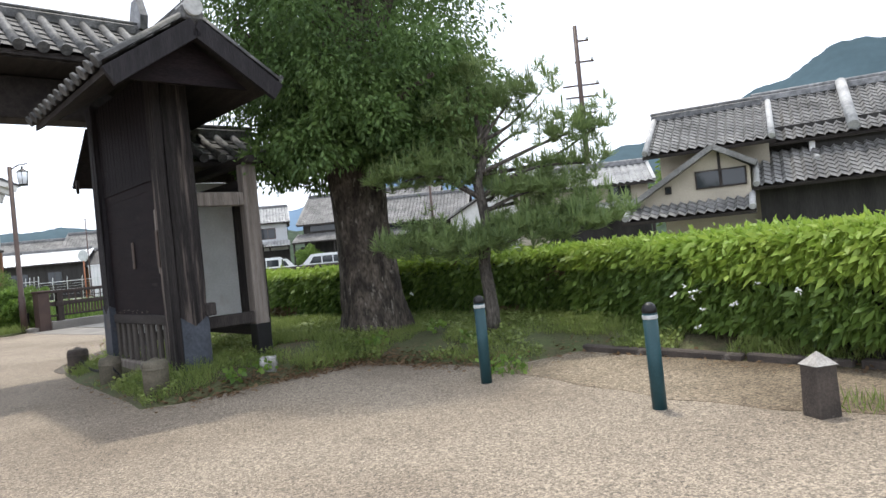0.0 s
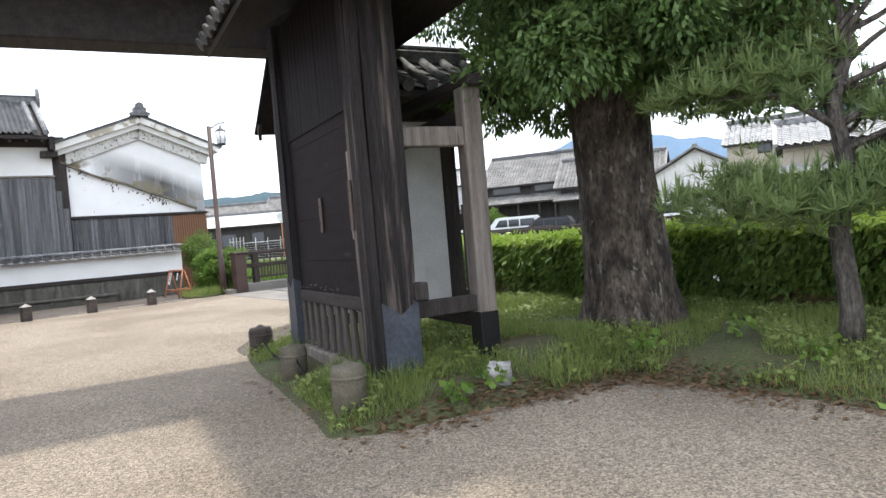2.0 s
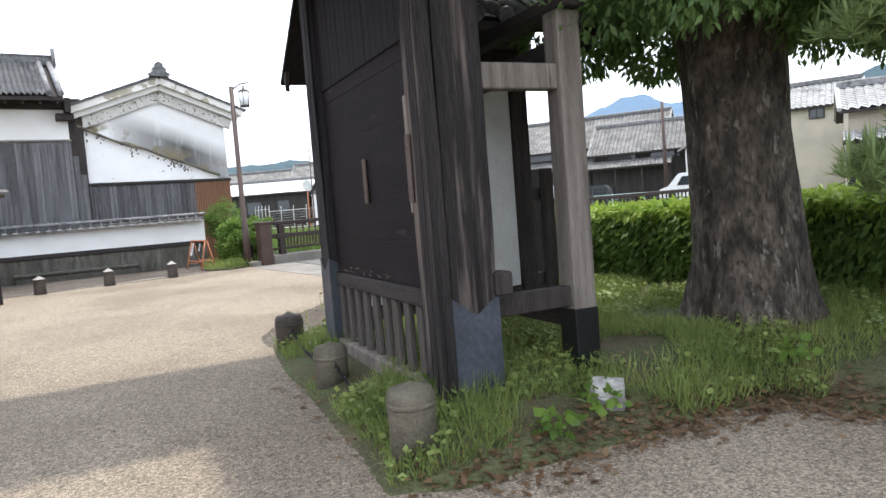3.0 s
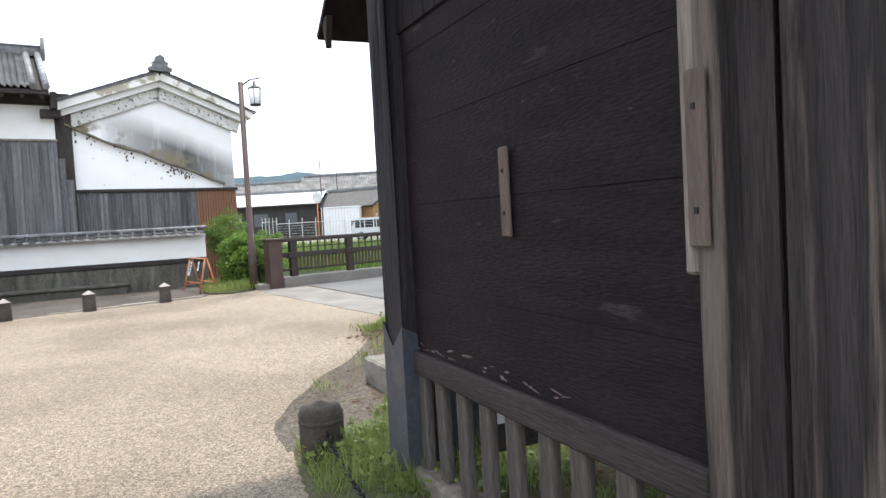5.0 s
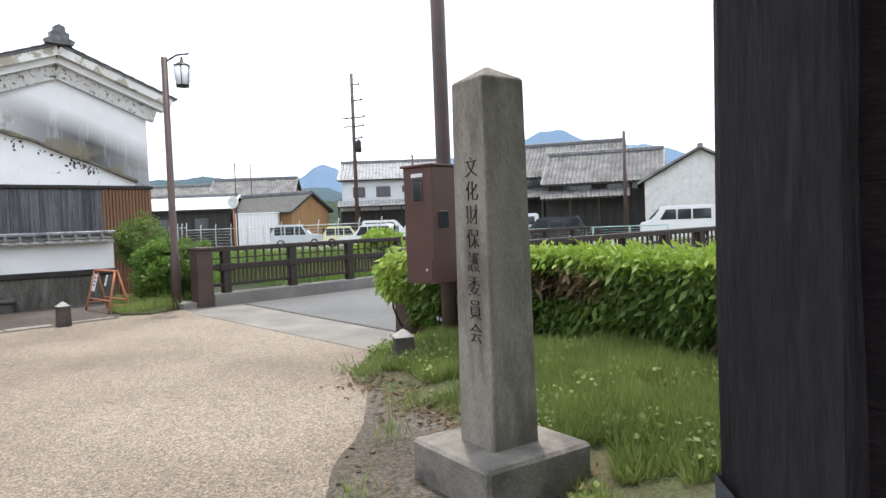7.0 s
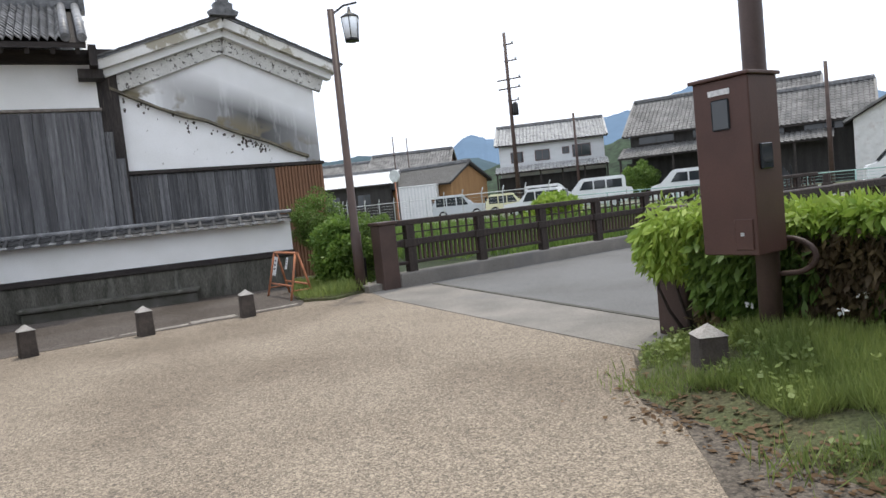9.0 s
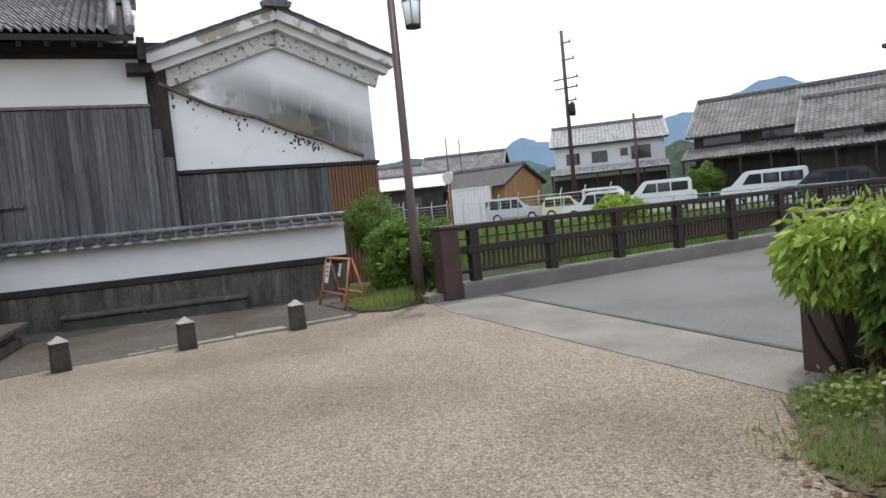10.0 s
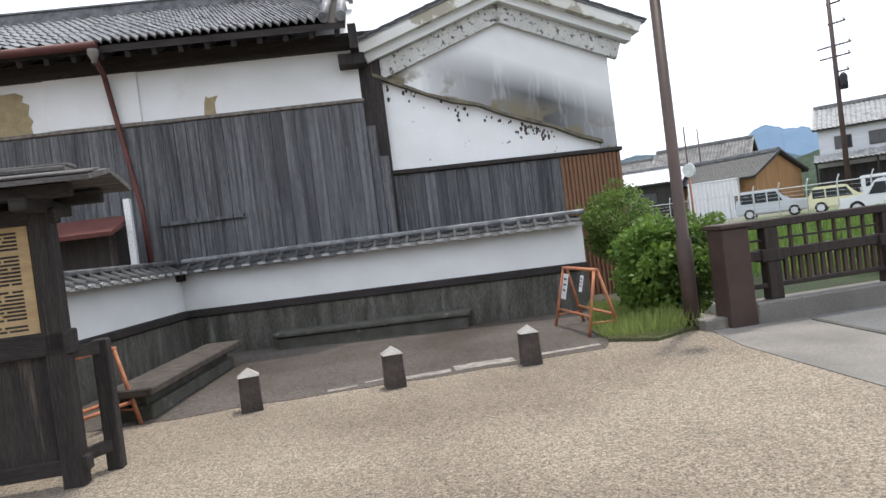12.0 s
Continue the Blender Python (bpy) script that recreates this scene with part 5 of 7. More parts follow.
for k, c in enumerate("\u6587\u5316\u8ca1\u4fdd\u8b77\u59d4\u54e1\u4f1a"):
    cu = bpy.data.curves.new("carved_letter", "FONT")
    cu.body, cu.size, cu.align_x, cu.extrude = c, 0.125, "CENTER", 0.003
    cu.offset = -0.003
    tmp = new("carved_letter", cu)
    me = bpy.data.meshes.new_from_object(tmp.evaluated_get(bpy.context.evaluated_depsgraph_get()))
    bpy.data.objects.remove(tmp)
    me.materials.append(M["timber"])
    z = 1.815 - k * 0.136
    part("carved_letter", me, None, shaft, "dark carved character" if not k else "", pose(-(w0 + (w1 - w0) * (z - 0.25) / 2.11) - 0.003, -0.025, z, 90, 0, -90))

# ---- meter box on its pole ----
mb = thing("meter_pole", pose(-7.52, 14.85, 0, 0, 0, -26.6), "brown steel meter box on a dark pole", "meter box")
bm = B(); tube(bm, [(0.06, 0.16, 0), (0.06, 0.16, 1.0), (0.06, 0.16, 6.5)], [0.085, 0.085, 0.075], 16); part("pole", bm, M["pole_brown"], mb)
bm = B(); bx(bm, -0.22, 0.22, -0.2, 0.16, 0.9, 2.16, 0.008); bxm = part("box", bm, M["brown_metal"], mb, "brown painted steel box")
bm = B(); bx(bm, -0.24, 0.24, -0.23, 0.18, 2.16, 2.185, 0.005); part("lid", bm, M["brown_metal"], bxm)
bm = B(); bx(bm, -0.07, 0.07, -0.212, -0.2, 1.8, 2.02, 0.01); part("window", bm, M["glass"], bxm, "dark meter window")
bm = B(); bx(bm, -0.09, 0.08, -0.207, -0.201, 2.05, 2.09); part("sticker", bm, M["white_paint"], bxm, "white sticker")
bm = B(); bx(bm, 0.05, 0.19, -0.212, -0.201, 0.94, 1.16, 0.004); part("hatch", bm, M["brown_metal"], bxm, "small hatch")
bm = B(); bx(bm, 0.1, 0.125, -0.22, -0.212, 1.04, 1.065); part("lock", bm, M["reflect"], bxm)
bm = B(); bx(bm, 0.22, 0.242, -0.12, 0.02, 1.5, 1.68, 0.006); part("meter", bm, M["glass"], bxm, "dark meter face")
bm = B(); tube(bm, [*[(0.2 + 0.2 * math.sin(k * math.pi / 10), 0.2, 0.85 + 0.13 * math.cos(k * math.pi / 10)) for k in range(11)], (0.12, 0.18, 0.715)], 0.02, 10); part("conduit", bm, M["pole_brown"], mb, "bent dark conduit")

# ---- small stone posts and steel bollards ----
def stone_post(x, y, rz, h, w, label):
    bm, cap = stone_bollard(h, w)
    p = thing("stone_post", pose(x, y, 0, 0, 0, rz), label, "stone post")
    part("shaft", bm, M["stone_brown"], p); part("cap", cap, M["stone_cap"], p, "pale pyramid top")


stone_post(2.66, 5.1, 20, 0.42, 0.17, "short dark stone post with a pale pyramid top")
stone_post(-7.78, 14.5, 30, 0.44, 0.22, "short weathered stone post in the grass")
tb = thing("steel_bollard", pose(0.37, 6.91, 0), "dark teal painted steel bollard with reflective band", "bollard", "teal bollards")
bm = B(); turned(bm, [(0.053, -0.05), (0.053, 0.765)], 20); part("tube", bm, M["teal"], tb)
bm = B(); turned(bm, [(0.054, 0.765), (0.054, 0.785), (0.049, 0.81), (0.036, 0.828), (0.018, 0.838), (0.004, 0.84)], 20); part("cap", bm, M["black"], tb, "dark domed cap")
bm = B(); turned(bm, [(0.0545, 0.72), (0.0555, 0.722), (0.0555, 0.748), (0.0545, 0.75)], 20); part("band", bm, M["reflect"], tb, "pale reflective band")
copy_thing(tb, pose(1.72, 5.54, -0.06, 0, -1.2, 40))

# ---- plants ----
nrng = np.random.default_rng(3)


def blades_mesh(name, pos, along, wide, material):
    """Many small leaves as one mesh: at each place a pointed quad, folded by its own length and width vectors."""
    n = len(pos)
    v = np.empty((n, 4, 3))
    v[:, 0], v[:, 2] = pos, pos + along
    mid = pos + along * 0.45
    v[:, 1], v[:, 3] = mid + wide, mid - wide
    me = bpy.data.meshes.new(name)
    me.vertices.add(n * 4); me.vertices.foreach_set("co", v.reshape(-1))
    me.loops.add(n * 4); me.loops.foreach_set("vertex_index", np.arange(n * 4))
    me.polygons.add(n); me.polygons.foreach_set("loop_start", np.arange(n) * 4)
    me.update(calc_edges=True)
    me.materials.append(material)
    return me


def unit(a):
    return a / np.maximum(np.linalg.norm(a, axis=1, keepdims=True), 1e-9)


def leaf_cloud(centres, radii, per, size, droop=0.5, flatten=0.75, width=0.32, shell=0.55):
    """Leaves round clump centres: mostly in each clump's outer shell, hanging a little."""
    k = len(centres)
    d = unit(nrng.normal(size=(k * per, 3)))
    d[:, 2] *= flatten
    r = nrng.uniform(shell, 1.0, (k * per, 1)) * np.repeat(np.asarray(radii), per)[:, None]
    pos = np.repeat(np.asarray(centres), per, axis=0) + d * r
    out = unit(d + nrng.normal(scale=0.55, size=d.shape) + np.array([0, 0, -droop]))
    s = size * nrng.uniform(0.6, 1.3, (len(pos), 1))
    side = unit(np.cross(out, nrng.normal(size=out.shape)))
    return pos, out * s, side * s * width


def foliage(name, clouds, material, parent, label=""):
    p, a, w = (np.concatenate(x) for x in zip(*clouds))
    return tagged(part(name, blades_mesh(name, p, a, w, material), None, parent, label))


def limb(bm, a, b, r0, r1, bend=0.15, n=5, sides=8):
    a, b = Vector(a), Vector(b)
    off = Vector(nrng.normal(size=3)) * bend * (b - a).length
    pts = [a.lerp(b, k / n) + off * math.sin(math.pi * k / n) * 0.6 for k in range(n + 1)]
    tube(bm, pts, [r0 + (r1 - r0) * k / n for k in range(n + 1)], sides)
    return pts


# great broadleaf tree
tree = thing("tree", pose(-1.45, 10.25, 0), "large evergreen tree with thick fissured trunk and dense crown", "tree")
bm = B()
prof = [(0.0, 0.7), (0.12, 0.6), (0.3, 0.52), (0.7, 0.45), (1.4, 0.405), (1.8, 0.395), (2.2, 0.4), (3.0, 0.43), (3.6, 0.4), (4.6, 0.28)]
rings = []
for z, r in prof:
    ring = []
    for k in range(26):
        a = k * math.tau / 26
        rr = r * (1 + 0.1 * math.sin(3 * a + z) * (1.4 if z < 0.6 else 0.6) + 0.05 * math.sin(7 * a + 2 * z) + 0.05 * noise.noise((math.cos(a) * 3, math.sin(a) * 3, z * 2)))
        ring.append(bm.verts.new((rr * math.cos(a) - 0.03 * z, rr * math.sin(a), z)))
    rings.append(ring)
for a, b_ in zip(rings, rings[1:]):
    for k in range(26):
        bm.faces.new((a[k], a[(k + 1) % 26], b_[(k + 1) % 26], b_[k])).smooth = True
part("trunk", bm, M["bark"], tree, "thick grey-brown fissured trunk")
bm = B()
clumps, rad = [], []
for k in range(26):
    a, lev = k * 2.399, nrng.uniform(0, 1)
    reach = (1.85 - 0.7 * lev) * nrng.uniform(0.75, 1.15)
    tip = (reach * math.cos(a), reach * math.sin(a), 3.3 + 4.2 * lev + nrng.uniform(-0.2, 0.5))
    bm = B()
    pts = limb(bm, (0.12 * math.cos(a) - 0.1, 0.12 * math.sin(a), 2.8 + 1.3 * lev), tip, 0.13, 0.03, 0.12)
    part("limb", bm, M["bark"], tree)
    for q in pts[3:]:
        clumps.append(np.array(q) + nrng.normal(scale=0.25, size=3)); rad.append(nrng.uniform(0.5, 0.85))
for k in range(150):
    d = nrng.normal(size=3); d /= np.linalg.norm(d)
    c = np.array([d[0] * 2.0 - 0.05, d[1] * 2.1, 5.75 + d[2] * 2.6 - (0.25 if abs(d[2]) < 0.5 else 0)])
    c += nrng.normal(scale=0.22, size=3)
    clumps.append(c); rad.append(nrng.uniform(0.4, 0.75))
for k in range(60):
    a, r = nrng.uniform(0, math.tau), math.sqrt(nrng.uniform(0.15, 1)) * 2.15
    clumps.append(np.array([r * 1.08 * math.cos(a), r * 1.08 * math.sin(a), 3.4 + 0.35 * (r / 2.15) ** 2 * nrng.uniform(-1.4, 0.8) + 0.3])); rad.append(nrng.uniform(0.35, 0.6))
for k in range(70):
    a, r = nrng.uniform(0, math.tau), nrng.uniform(0.75, 2.2)
    clumps.append(np.array([r * math.cos(a), r * math.sin(a), 2.95 + nrng.uniform(-0.3, 0.35)])); rad.append(nrng.uniform(0.26, 0.46))
for k in range(45):
    clumps.append(np.array([nrng.uniform(0.2, 2.1), nrng.uniform(-1.4, 0.8), nrng.uniform(2.6, 3.3)])); rad.append(nrng.uniform(0.26, 0.45))
clumps = [c * np.array([0.8 if c[0] < 0 else 0.84, 1, 1]) for c in clumps]
foliage("crown", [leaf_cloud(clumps, rad, 430, 0.082, 0.9, 0.85, 0.2)], M["leaf"], tree, "dense crown of hanging glossy leaves")

# trained pine with layered branches
pine = thing("pine_tree", pose(0.36, 8.9, 0), "trained pine with bent limbs and layered needle pads", "tree")
bm = B()
tube(bm, [(0, 0, 0.1), (0.02, 0, 0.5), (-0.03, 0.02, 1.1), (0.05, -0.03, 1.6), (-0.02, 0.0, 2.1), (0.12, 0.05, 2.5), (0.05, 0, 2.9), (0.2, 0, 3.3)], [0.105, 0.085, 0.075, 0.068, 0.06, 0.05, 0.04, 0.02], 12)
part("trunk", bm, M["bark_pine"], pine, "bent grey trunk")
bm = B()
pads = []
for x, y, z, sz, z0 in ((-1.15, -0.25, 1.42, 0.62, 1.3), (-0.45, -0.35, 1.35, 0.5, 1.25), (0.6, -0.3, 1.42, 0.55, 1.3), (1.35, -0.15, 1.5, 0.65, 1.35), (0.2, 0.45, 1.45, 0.45, 1.3), (2.05, 0.0, 1.62, 0.5, 1.4),
                        (-1.4, -0.1, 2.2, 0.5, 1.9), (-0.85, 0.0, 2.28, 0.55, 1.9), (-0.35, 0.1, 2.4, 0.5, 2.0), (0.95, -0.1, 1.95, 0.5, 1.7), (1.55, 0.05, 2.0, 0.4, 1.75), (0.35, 0.3, 2.1, 0.4, 1.9),
                        (-0.35, 0.0, 2.85, 0.5, 2.4), (0.25, 0.1, 3.05, 0.45, 2.6), (0.75, 0.0, 3.0, 0.35, 2.5), (1.0, 0.0, 2.65, 0.25, 2.3), (1.75, 0.0, 2.55, 0.42, 2.2), (2.2, 0.0, 2.6, 0.35, 2.2), (0.1, 0.0, 3.35, 0.35, 3.0), (1.9, -0.1, 2.2, 0.35, 1.9), (1.3, 0.0, 3.05, 0.3, 2.6)):
    x, z, sz = x * 0.68, z if z < 1.6 else 1.6 + (z - 1.6) * 1.12, sz * (0.85 if z < 2.3 else 0.75)
    bm = B()
    pts = limb(bm, (0.0, 0.0, z0), (x, y, z - 0.08), 0.032, 0.01, 0.17, 8, 6)
    part("limb", bm, M["bark_pine"], pine)
    pads.append((np.array([x, y, z]), sz))
    pads.append((np.array(pts[5]) + np.array([0, 0, 0.1]), sz * 0.5))
for c, sz in pads:
    tp, ta, tw = [], [], []
    n = int(150 * (sz / 0.5) ** 2)
    r, a = np.sqrt(nrng.uniform(0, 1, n)) * sz, nrng.uniform(0, math.tau, n)
    base = c + np.stack([r * np.cos(a) * 1.15, r * np.sin(a) * 0.85, 0.36 * (1 - (r / sz) ** 2) * nrng.uniform(-0.6, 1, n) - 0.05], 1)
    m = 20
    b_ = np.repeat(base, m, axis=0)
    d = unit(nrng.normal(size=b_.shape) * np.array([0.75, 0.75, 0.45]) + np.array([0, 0, 0.75]))
    l = nrng.uniform(0.08, 0.17, (len(b_), 1))
    tp.append(b_); ta.append(d * l); tw.append(unit(np.cross(d, nrng.normal(size=d.shape))) * 0.005)
    # pale upright shoots
    s = base[nrng.uniform(size=n) < 0.4]
    for q in range(3):
        tp.append(s + nrng.normal(scale=0.008, size=s.shape)); ta.append(np.tile([0.0, 0.0, 0.2], (len(s), 1)) + nrng.normal(scale=0.018, size=s.shape)); tw.append(unit(nrng.normal(size=s.shape) * np.array([1, 1, 0])) * 0.009)
    part("needle_pad", blades_mesh("needle_pad", np.concatenate(tp), np.concatenate(ta), np.concatenate(tw), M["needle"]), None, pine)


def noise_at(x, y, s, w):
    return np.array([noise.noise((a * s, b_ * s, w)) for a, b_ in zip(x, y)])


# clipped hedge along the bed
HEDGE = [((5.6, 3.2), 1.2), ((4.05, 6.4), 1.18), ((3.1, 8.1), 1.18), ((1.7, 10.5), 1.17), ((-0.7, 11.95), 1.2), ((-3.4, 13.5), 1.15), ((-5.9, 15.3), 1.2), ((-7.9, 15.85), 1.15)]


def hedge_run(a, b, ha, hb, thick, density, label, fresh, front_left=True):
    (x0, y0), (x1, y1) = a, b
    L = math.hypot(x1 - x0, y1 - y0)
    dx, dy = (x1 - x0) / L, (y1 - y0) / L
    nx, ny = (-dy, dx) if front_left else (dy, -dx)
    h = thing("hedge", pose(0, 0, 0), label, "hedge", "clipped hedge round the bed")
    # solid dark box: the shade among the inner twigs is put into its colour
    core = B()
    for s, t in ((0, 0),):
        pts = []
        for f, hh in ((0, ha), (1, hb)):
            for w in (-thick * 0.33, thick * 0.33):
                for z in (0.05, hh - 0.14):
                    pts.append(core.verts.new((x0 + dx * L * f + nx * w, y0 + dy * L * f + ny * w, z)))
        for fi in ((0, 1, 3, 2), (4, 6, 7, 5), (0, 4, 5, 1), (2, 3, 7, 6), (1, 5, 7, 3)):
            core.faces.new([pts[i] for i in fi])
    part("shaded_core", core, M["timber"], h, "solid dark core for shaded inner twigs")
    n = int(L * density)
    f = nrng.uniform(0, 1, n)
    H = ha + (hb - ha) * f
    lump = np.array([noise.noise((q * L * 1.3 + x0, 0.3, y0)) * 0.09 + noise.noise((q * L * 4.5 + x0, 1.3, y0)) * 0.05 for q in f])

    def side(sign, frac):
        m = int(n * frac)
        ff, z = f[:m], nrng.uniform(0.1, 1, m) ** 0.85
        w = sign * (thick / 2 - 0.07 * (1 - np.sin(z * math.pi)) + lump[:m] + nrng.normal(scale=0.045, size=m))
        zz = 0.1 + z * (H[:m] - 0.12)
        p = np.stack([x0 + dx * L * ff + nx * w, y0 + dy * L * ff + ny * w, zz], 1)
        out = unit(np.array([nx * sign * 0.8, ny * sign * 0.8, -0.75]) + nrng.normal(scale=0.45, size=(m, 3)))
        s = nrng.uniform(0.07, 0.17, (m, 1))
        return p, out * s, unit(np.cross(out, nrng.normal(size=out.shape))) * s * 0.17

    parts = [side(1, 1.0), side(-1, 0.55)]
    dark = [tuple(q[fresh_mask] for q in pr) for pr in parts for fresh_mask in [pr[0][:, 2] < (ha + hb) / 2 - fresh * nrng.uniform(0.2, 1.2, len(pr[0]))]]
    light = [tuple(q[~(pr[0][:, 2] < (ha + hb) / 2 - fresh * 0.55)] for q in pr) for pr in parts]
    m = n
    w = nrng.uniform(-thick / 2, thick / 2, m)
    ff = nrng.uniform(0, 1, m)
    z = ha + (hb - ha) * ff - 0.06 + lump[:m] + nrng.normal(scale=0.035, size=m) - 0.06 * (np.abs(w) * 2 / thick) ** 3
    p = np.stack([x0 + dx * L * ff + nx * w, y0 + dy * L * ff + ny * w, z], 1)
    out = unit(np.array([nx * 0.5, ny * 0.5, -0.05]) + nrng.normal(scale=0.6, size=(m, 3)))
    s = nrng.uniform(0.06, 0.13, (m, 1))
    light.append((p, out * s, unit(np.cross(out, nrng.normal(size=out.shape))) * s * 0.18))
    if fresh < 0.4:
        dry = [tuple(q[pick] for q in pr) for pr in dark for pick in [noise_at(pr[0][:, 0] + pr[0][:, 1], pr[0][:, 2], 1.9, 6) > 0.2]]
        foliage("dry_leaves", dry, M["hedge_dry"], h, "browned dry leaves")
        dark = [tuple(q[pick] for q in pr) for pr in dark for pick in [noise_at(pr[0][:, 0] + pr[0][:, 1], pr[0][:, 2], 1.9, 6) <= 0.2]]
    # fresh growth is lighter; light from above is put into these tones too
    foliage("leaves", dark, M["hedge"], h, "side leaves in a darker, shaded tone")
    foliage("fresh_leaves", light, M["hedge_top"], h, "fresh leaves on top, painted brighter as top-lit")
    return h


for k, ((a, ha), (b_, hb)) in enumerate(zip(HEDGE, HEDGE[1:])):
    fresh = (0.9, 0.75, 0.5, 0.22, 0.22, 0.2, 0.28)[k]
    hedge_run(a, b_, ha, hb, 1.0 if k < 4 else 0.85, (3800, 3800, 3200, 2400, 2200, 2600, 3600)[k],
              "clipped hedge with bright fresh leaves" if fresh > 0.4 else "clipped hedge, dark and browned in the shade", fresh)
hang = []
for k in range(34):
    c = np.array([-8.1 + nrng.uniform(-0.3, 0.4), 15.95 + nrng.uniform(-0.4, 0.4), nrng.uniform(0.72, 1.15)])
    hang.append(c)
drape = thing("hedge", pose(0, 0, 0), "drooping light green shrub at the bridge pillar", "shrub")
foliage("leaves", [leaf_cloud(hang, [0.24] * len(hang), 230, 0.115, 1.3, 0.9, 0.16)], M["hedge_top"], drape)
bm = B()
for k in range(5):
    limb(bm, (-8.2 + 0.08 * k, 15.9, 0.05), (-8.35 + 0.12 * k, 15.8, 0.9), 0.02, 0.008, 0.1, 4, 6)
part("stems", bm, M["timber_brown"], drape)


def shrub(x, y, z0, rx, rz, count, leaf, material, label, droop=0.2):
    s = thing("shrub", pose(x, y, 0), label, "shrub")
    c, r = [], []
    for k in range(count):
        d = nrng.normal(size=3); d /= np.linalg.norm(d)
        q = nrng.uniform(0.5, 0.88)
        c.append([d[0] * rx * q, d[1] * rx * q, z0 + d[2] * rz * q]); r.append(rx * 0.3)
    foliage("leaves", [leaf_cloud(c, r, 170, leaf, droop, 0.9, 0.3)], material, s)
    bm = B()
    for k in range(6):
        limb(bm, (0.05 * k - 0.12, 0, -0.02), (rx * 0.5 * math.cos(k), rx * 0.5 * math.sin(k), z0), 0.02, 0.008, 0.1, 4, 6)
    part("stems", bm, M["timber_brown"], s)
    return s


shrub(*fac_xy(6.35, 0.2), 1.35, 0.62, 0.8, 70, 0.05, M["hedge"], "dark clipped round shrub beside the storehouse")
shrub(*fac_xy(5.95, -1.85), 0.72, 0.6, 0.66, 80, 0.08, M["leaf_bright"], "bright green leafy shrub by the street lamp")
shrub(*fac_xy(6.3, -2.1), 0.7, 0.45, 0.75, 40, 0.07, M["hedge"], "green shrub behind the street lamp")
shrub(*fac_xy(6.9, -1.2), 0.9, 0.5, 0.7, 40, 0.06, M["hedge"], "overgrown shrub on the river bank")


# rough grass over the bed
def grass_patch(n, keep, low, high, width, label, poly_box, zf):
    x0, x1, y0, y1 = poly_box
    x, y = nrng.uniform(x0, x1, n), nrng.uniform(y0, y1, n)
    ok = keep(x, y)
    x, y = x[ok], y[ok]
    z = zf(x, y)
    p = np.stack([x, y, z - 0.01], 1)
    tall = nrng.uniform(low, high, (len(p), 1)) * (0.55 + 0.9 * np.array([max(0, 0.5 + noise.noise((a * 0.8, b_ * 0.8, 4))) for a, b_ in zip(x, y)]))[:, None]
    d = unit(nrng.normal(scale=0.38, size=p.shape) * np.array([1, 1, 0.1]) + np.array([0, 0, 1]))
    side = unit(np.cross(d, nrng.normal(size=d.shape))) * width
    g = new("grass", blades_mesh("grass", p, d * tall, side, M["grass"]))
    return tagged(g, label, "grass", kind="stuff")


def within(x, y, poly):
    hit = np.zeros(len(x), bool)
    for (x0, y0), (x1, y1) in zip(poly, poly[1:] + poly[:1]):
        hit ^= ((y0 > y) != (y1 > y)) & (x < (x1 - x0) * (y - y0) / ((y1 - y0) or 1e-9) + x0)
    return hit


def rim_dist(x, y, poly):
    best = np.full(len(x), 99.0)
    for (x0, y0), (x1, y1) in zip(poly, poly[1:] + poly[:1]):
        dx, dy = x1 - x0, y1 - y0
        k = np.clip(((x - x0) * dx + (y - y0) * dy) / (dx * dx + dy * dy), 0, 1)
        best = np.minimum(best, np.hypot(x - x0 - k * dx, y - y0 - k * dy))
    return best


def bed_keep(x, y):
    ok = within(x, y, BED) & (np.hypot(x + 1.45, y - 10.25) > 0.6) & (np.hypot(x + 7.78, y - 14.5) > 0.22)
    return ok & (noise_at(x, y, 1.1, 9) > np.where(rim_dist(x, y, BED) > 0.5, -0.22, 0.0))


def bed_height(x, y):
    return np.where(within(x, y, BED), 0.012 + 0.22 * np.minimum(1, rim_dist(x, y, BED) / 0.9) ** 0.8 + 0.03 * noise_at(x, y, 0.9, 0), -0.02)


grass_patch(430000, bed_keep, 0.03, 0.17, 0.0033, "rough green grass and weeds over the bed", (-8.6, 5.5, 5.0, 15.8), bed_height)
grass_patch(150000, lambda x, y: bed_keep(x, y) & (x < -4.2) & (rim_dist(x, y, BED) > 0.2) & (np.hypot(x + 7.78, y - 14.5) > 0.4), 0.08, 0.22, 0.004, "taller fresh grass before the hedge", (-8.6, -4.2, 10.5, 15.6), bed_height)
# small broad-leaved weeds among the grass
n = 90000
x, y = nrng.uniform(-8.5, 4.0, n), nrng.uniform(6.4, 15.6, n)
ok = bed_keep(x, y) & (noise_at(x, y, 1.7, 2) > -0.05)
x, y = x[ok], y[ok]
p = np.stack([x, y, bed_height(x, y) + nrng.uniform(0.01, 0.12, len(x))], 1)
d = unit(nrng.normal(size=p.shape) * np.array([1, 1, 0.4]) + np.array([0, 0, 0.25]))
s = nrng.uniform(0.025, 0.065, (len(p), 1))
tagged(new("weeds", blades_mesh("weeds", p, d * s, unit(np.cross(d, np.array([0, 0, 1.0]) + nrng.normal(scale=0.4, size=d.shape))) * s * 0.38, M["grass"])), "low broad-leaved weeds among the grass", "weeds", kind="stuff")
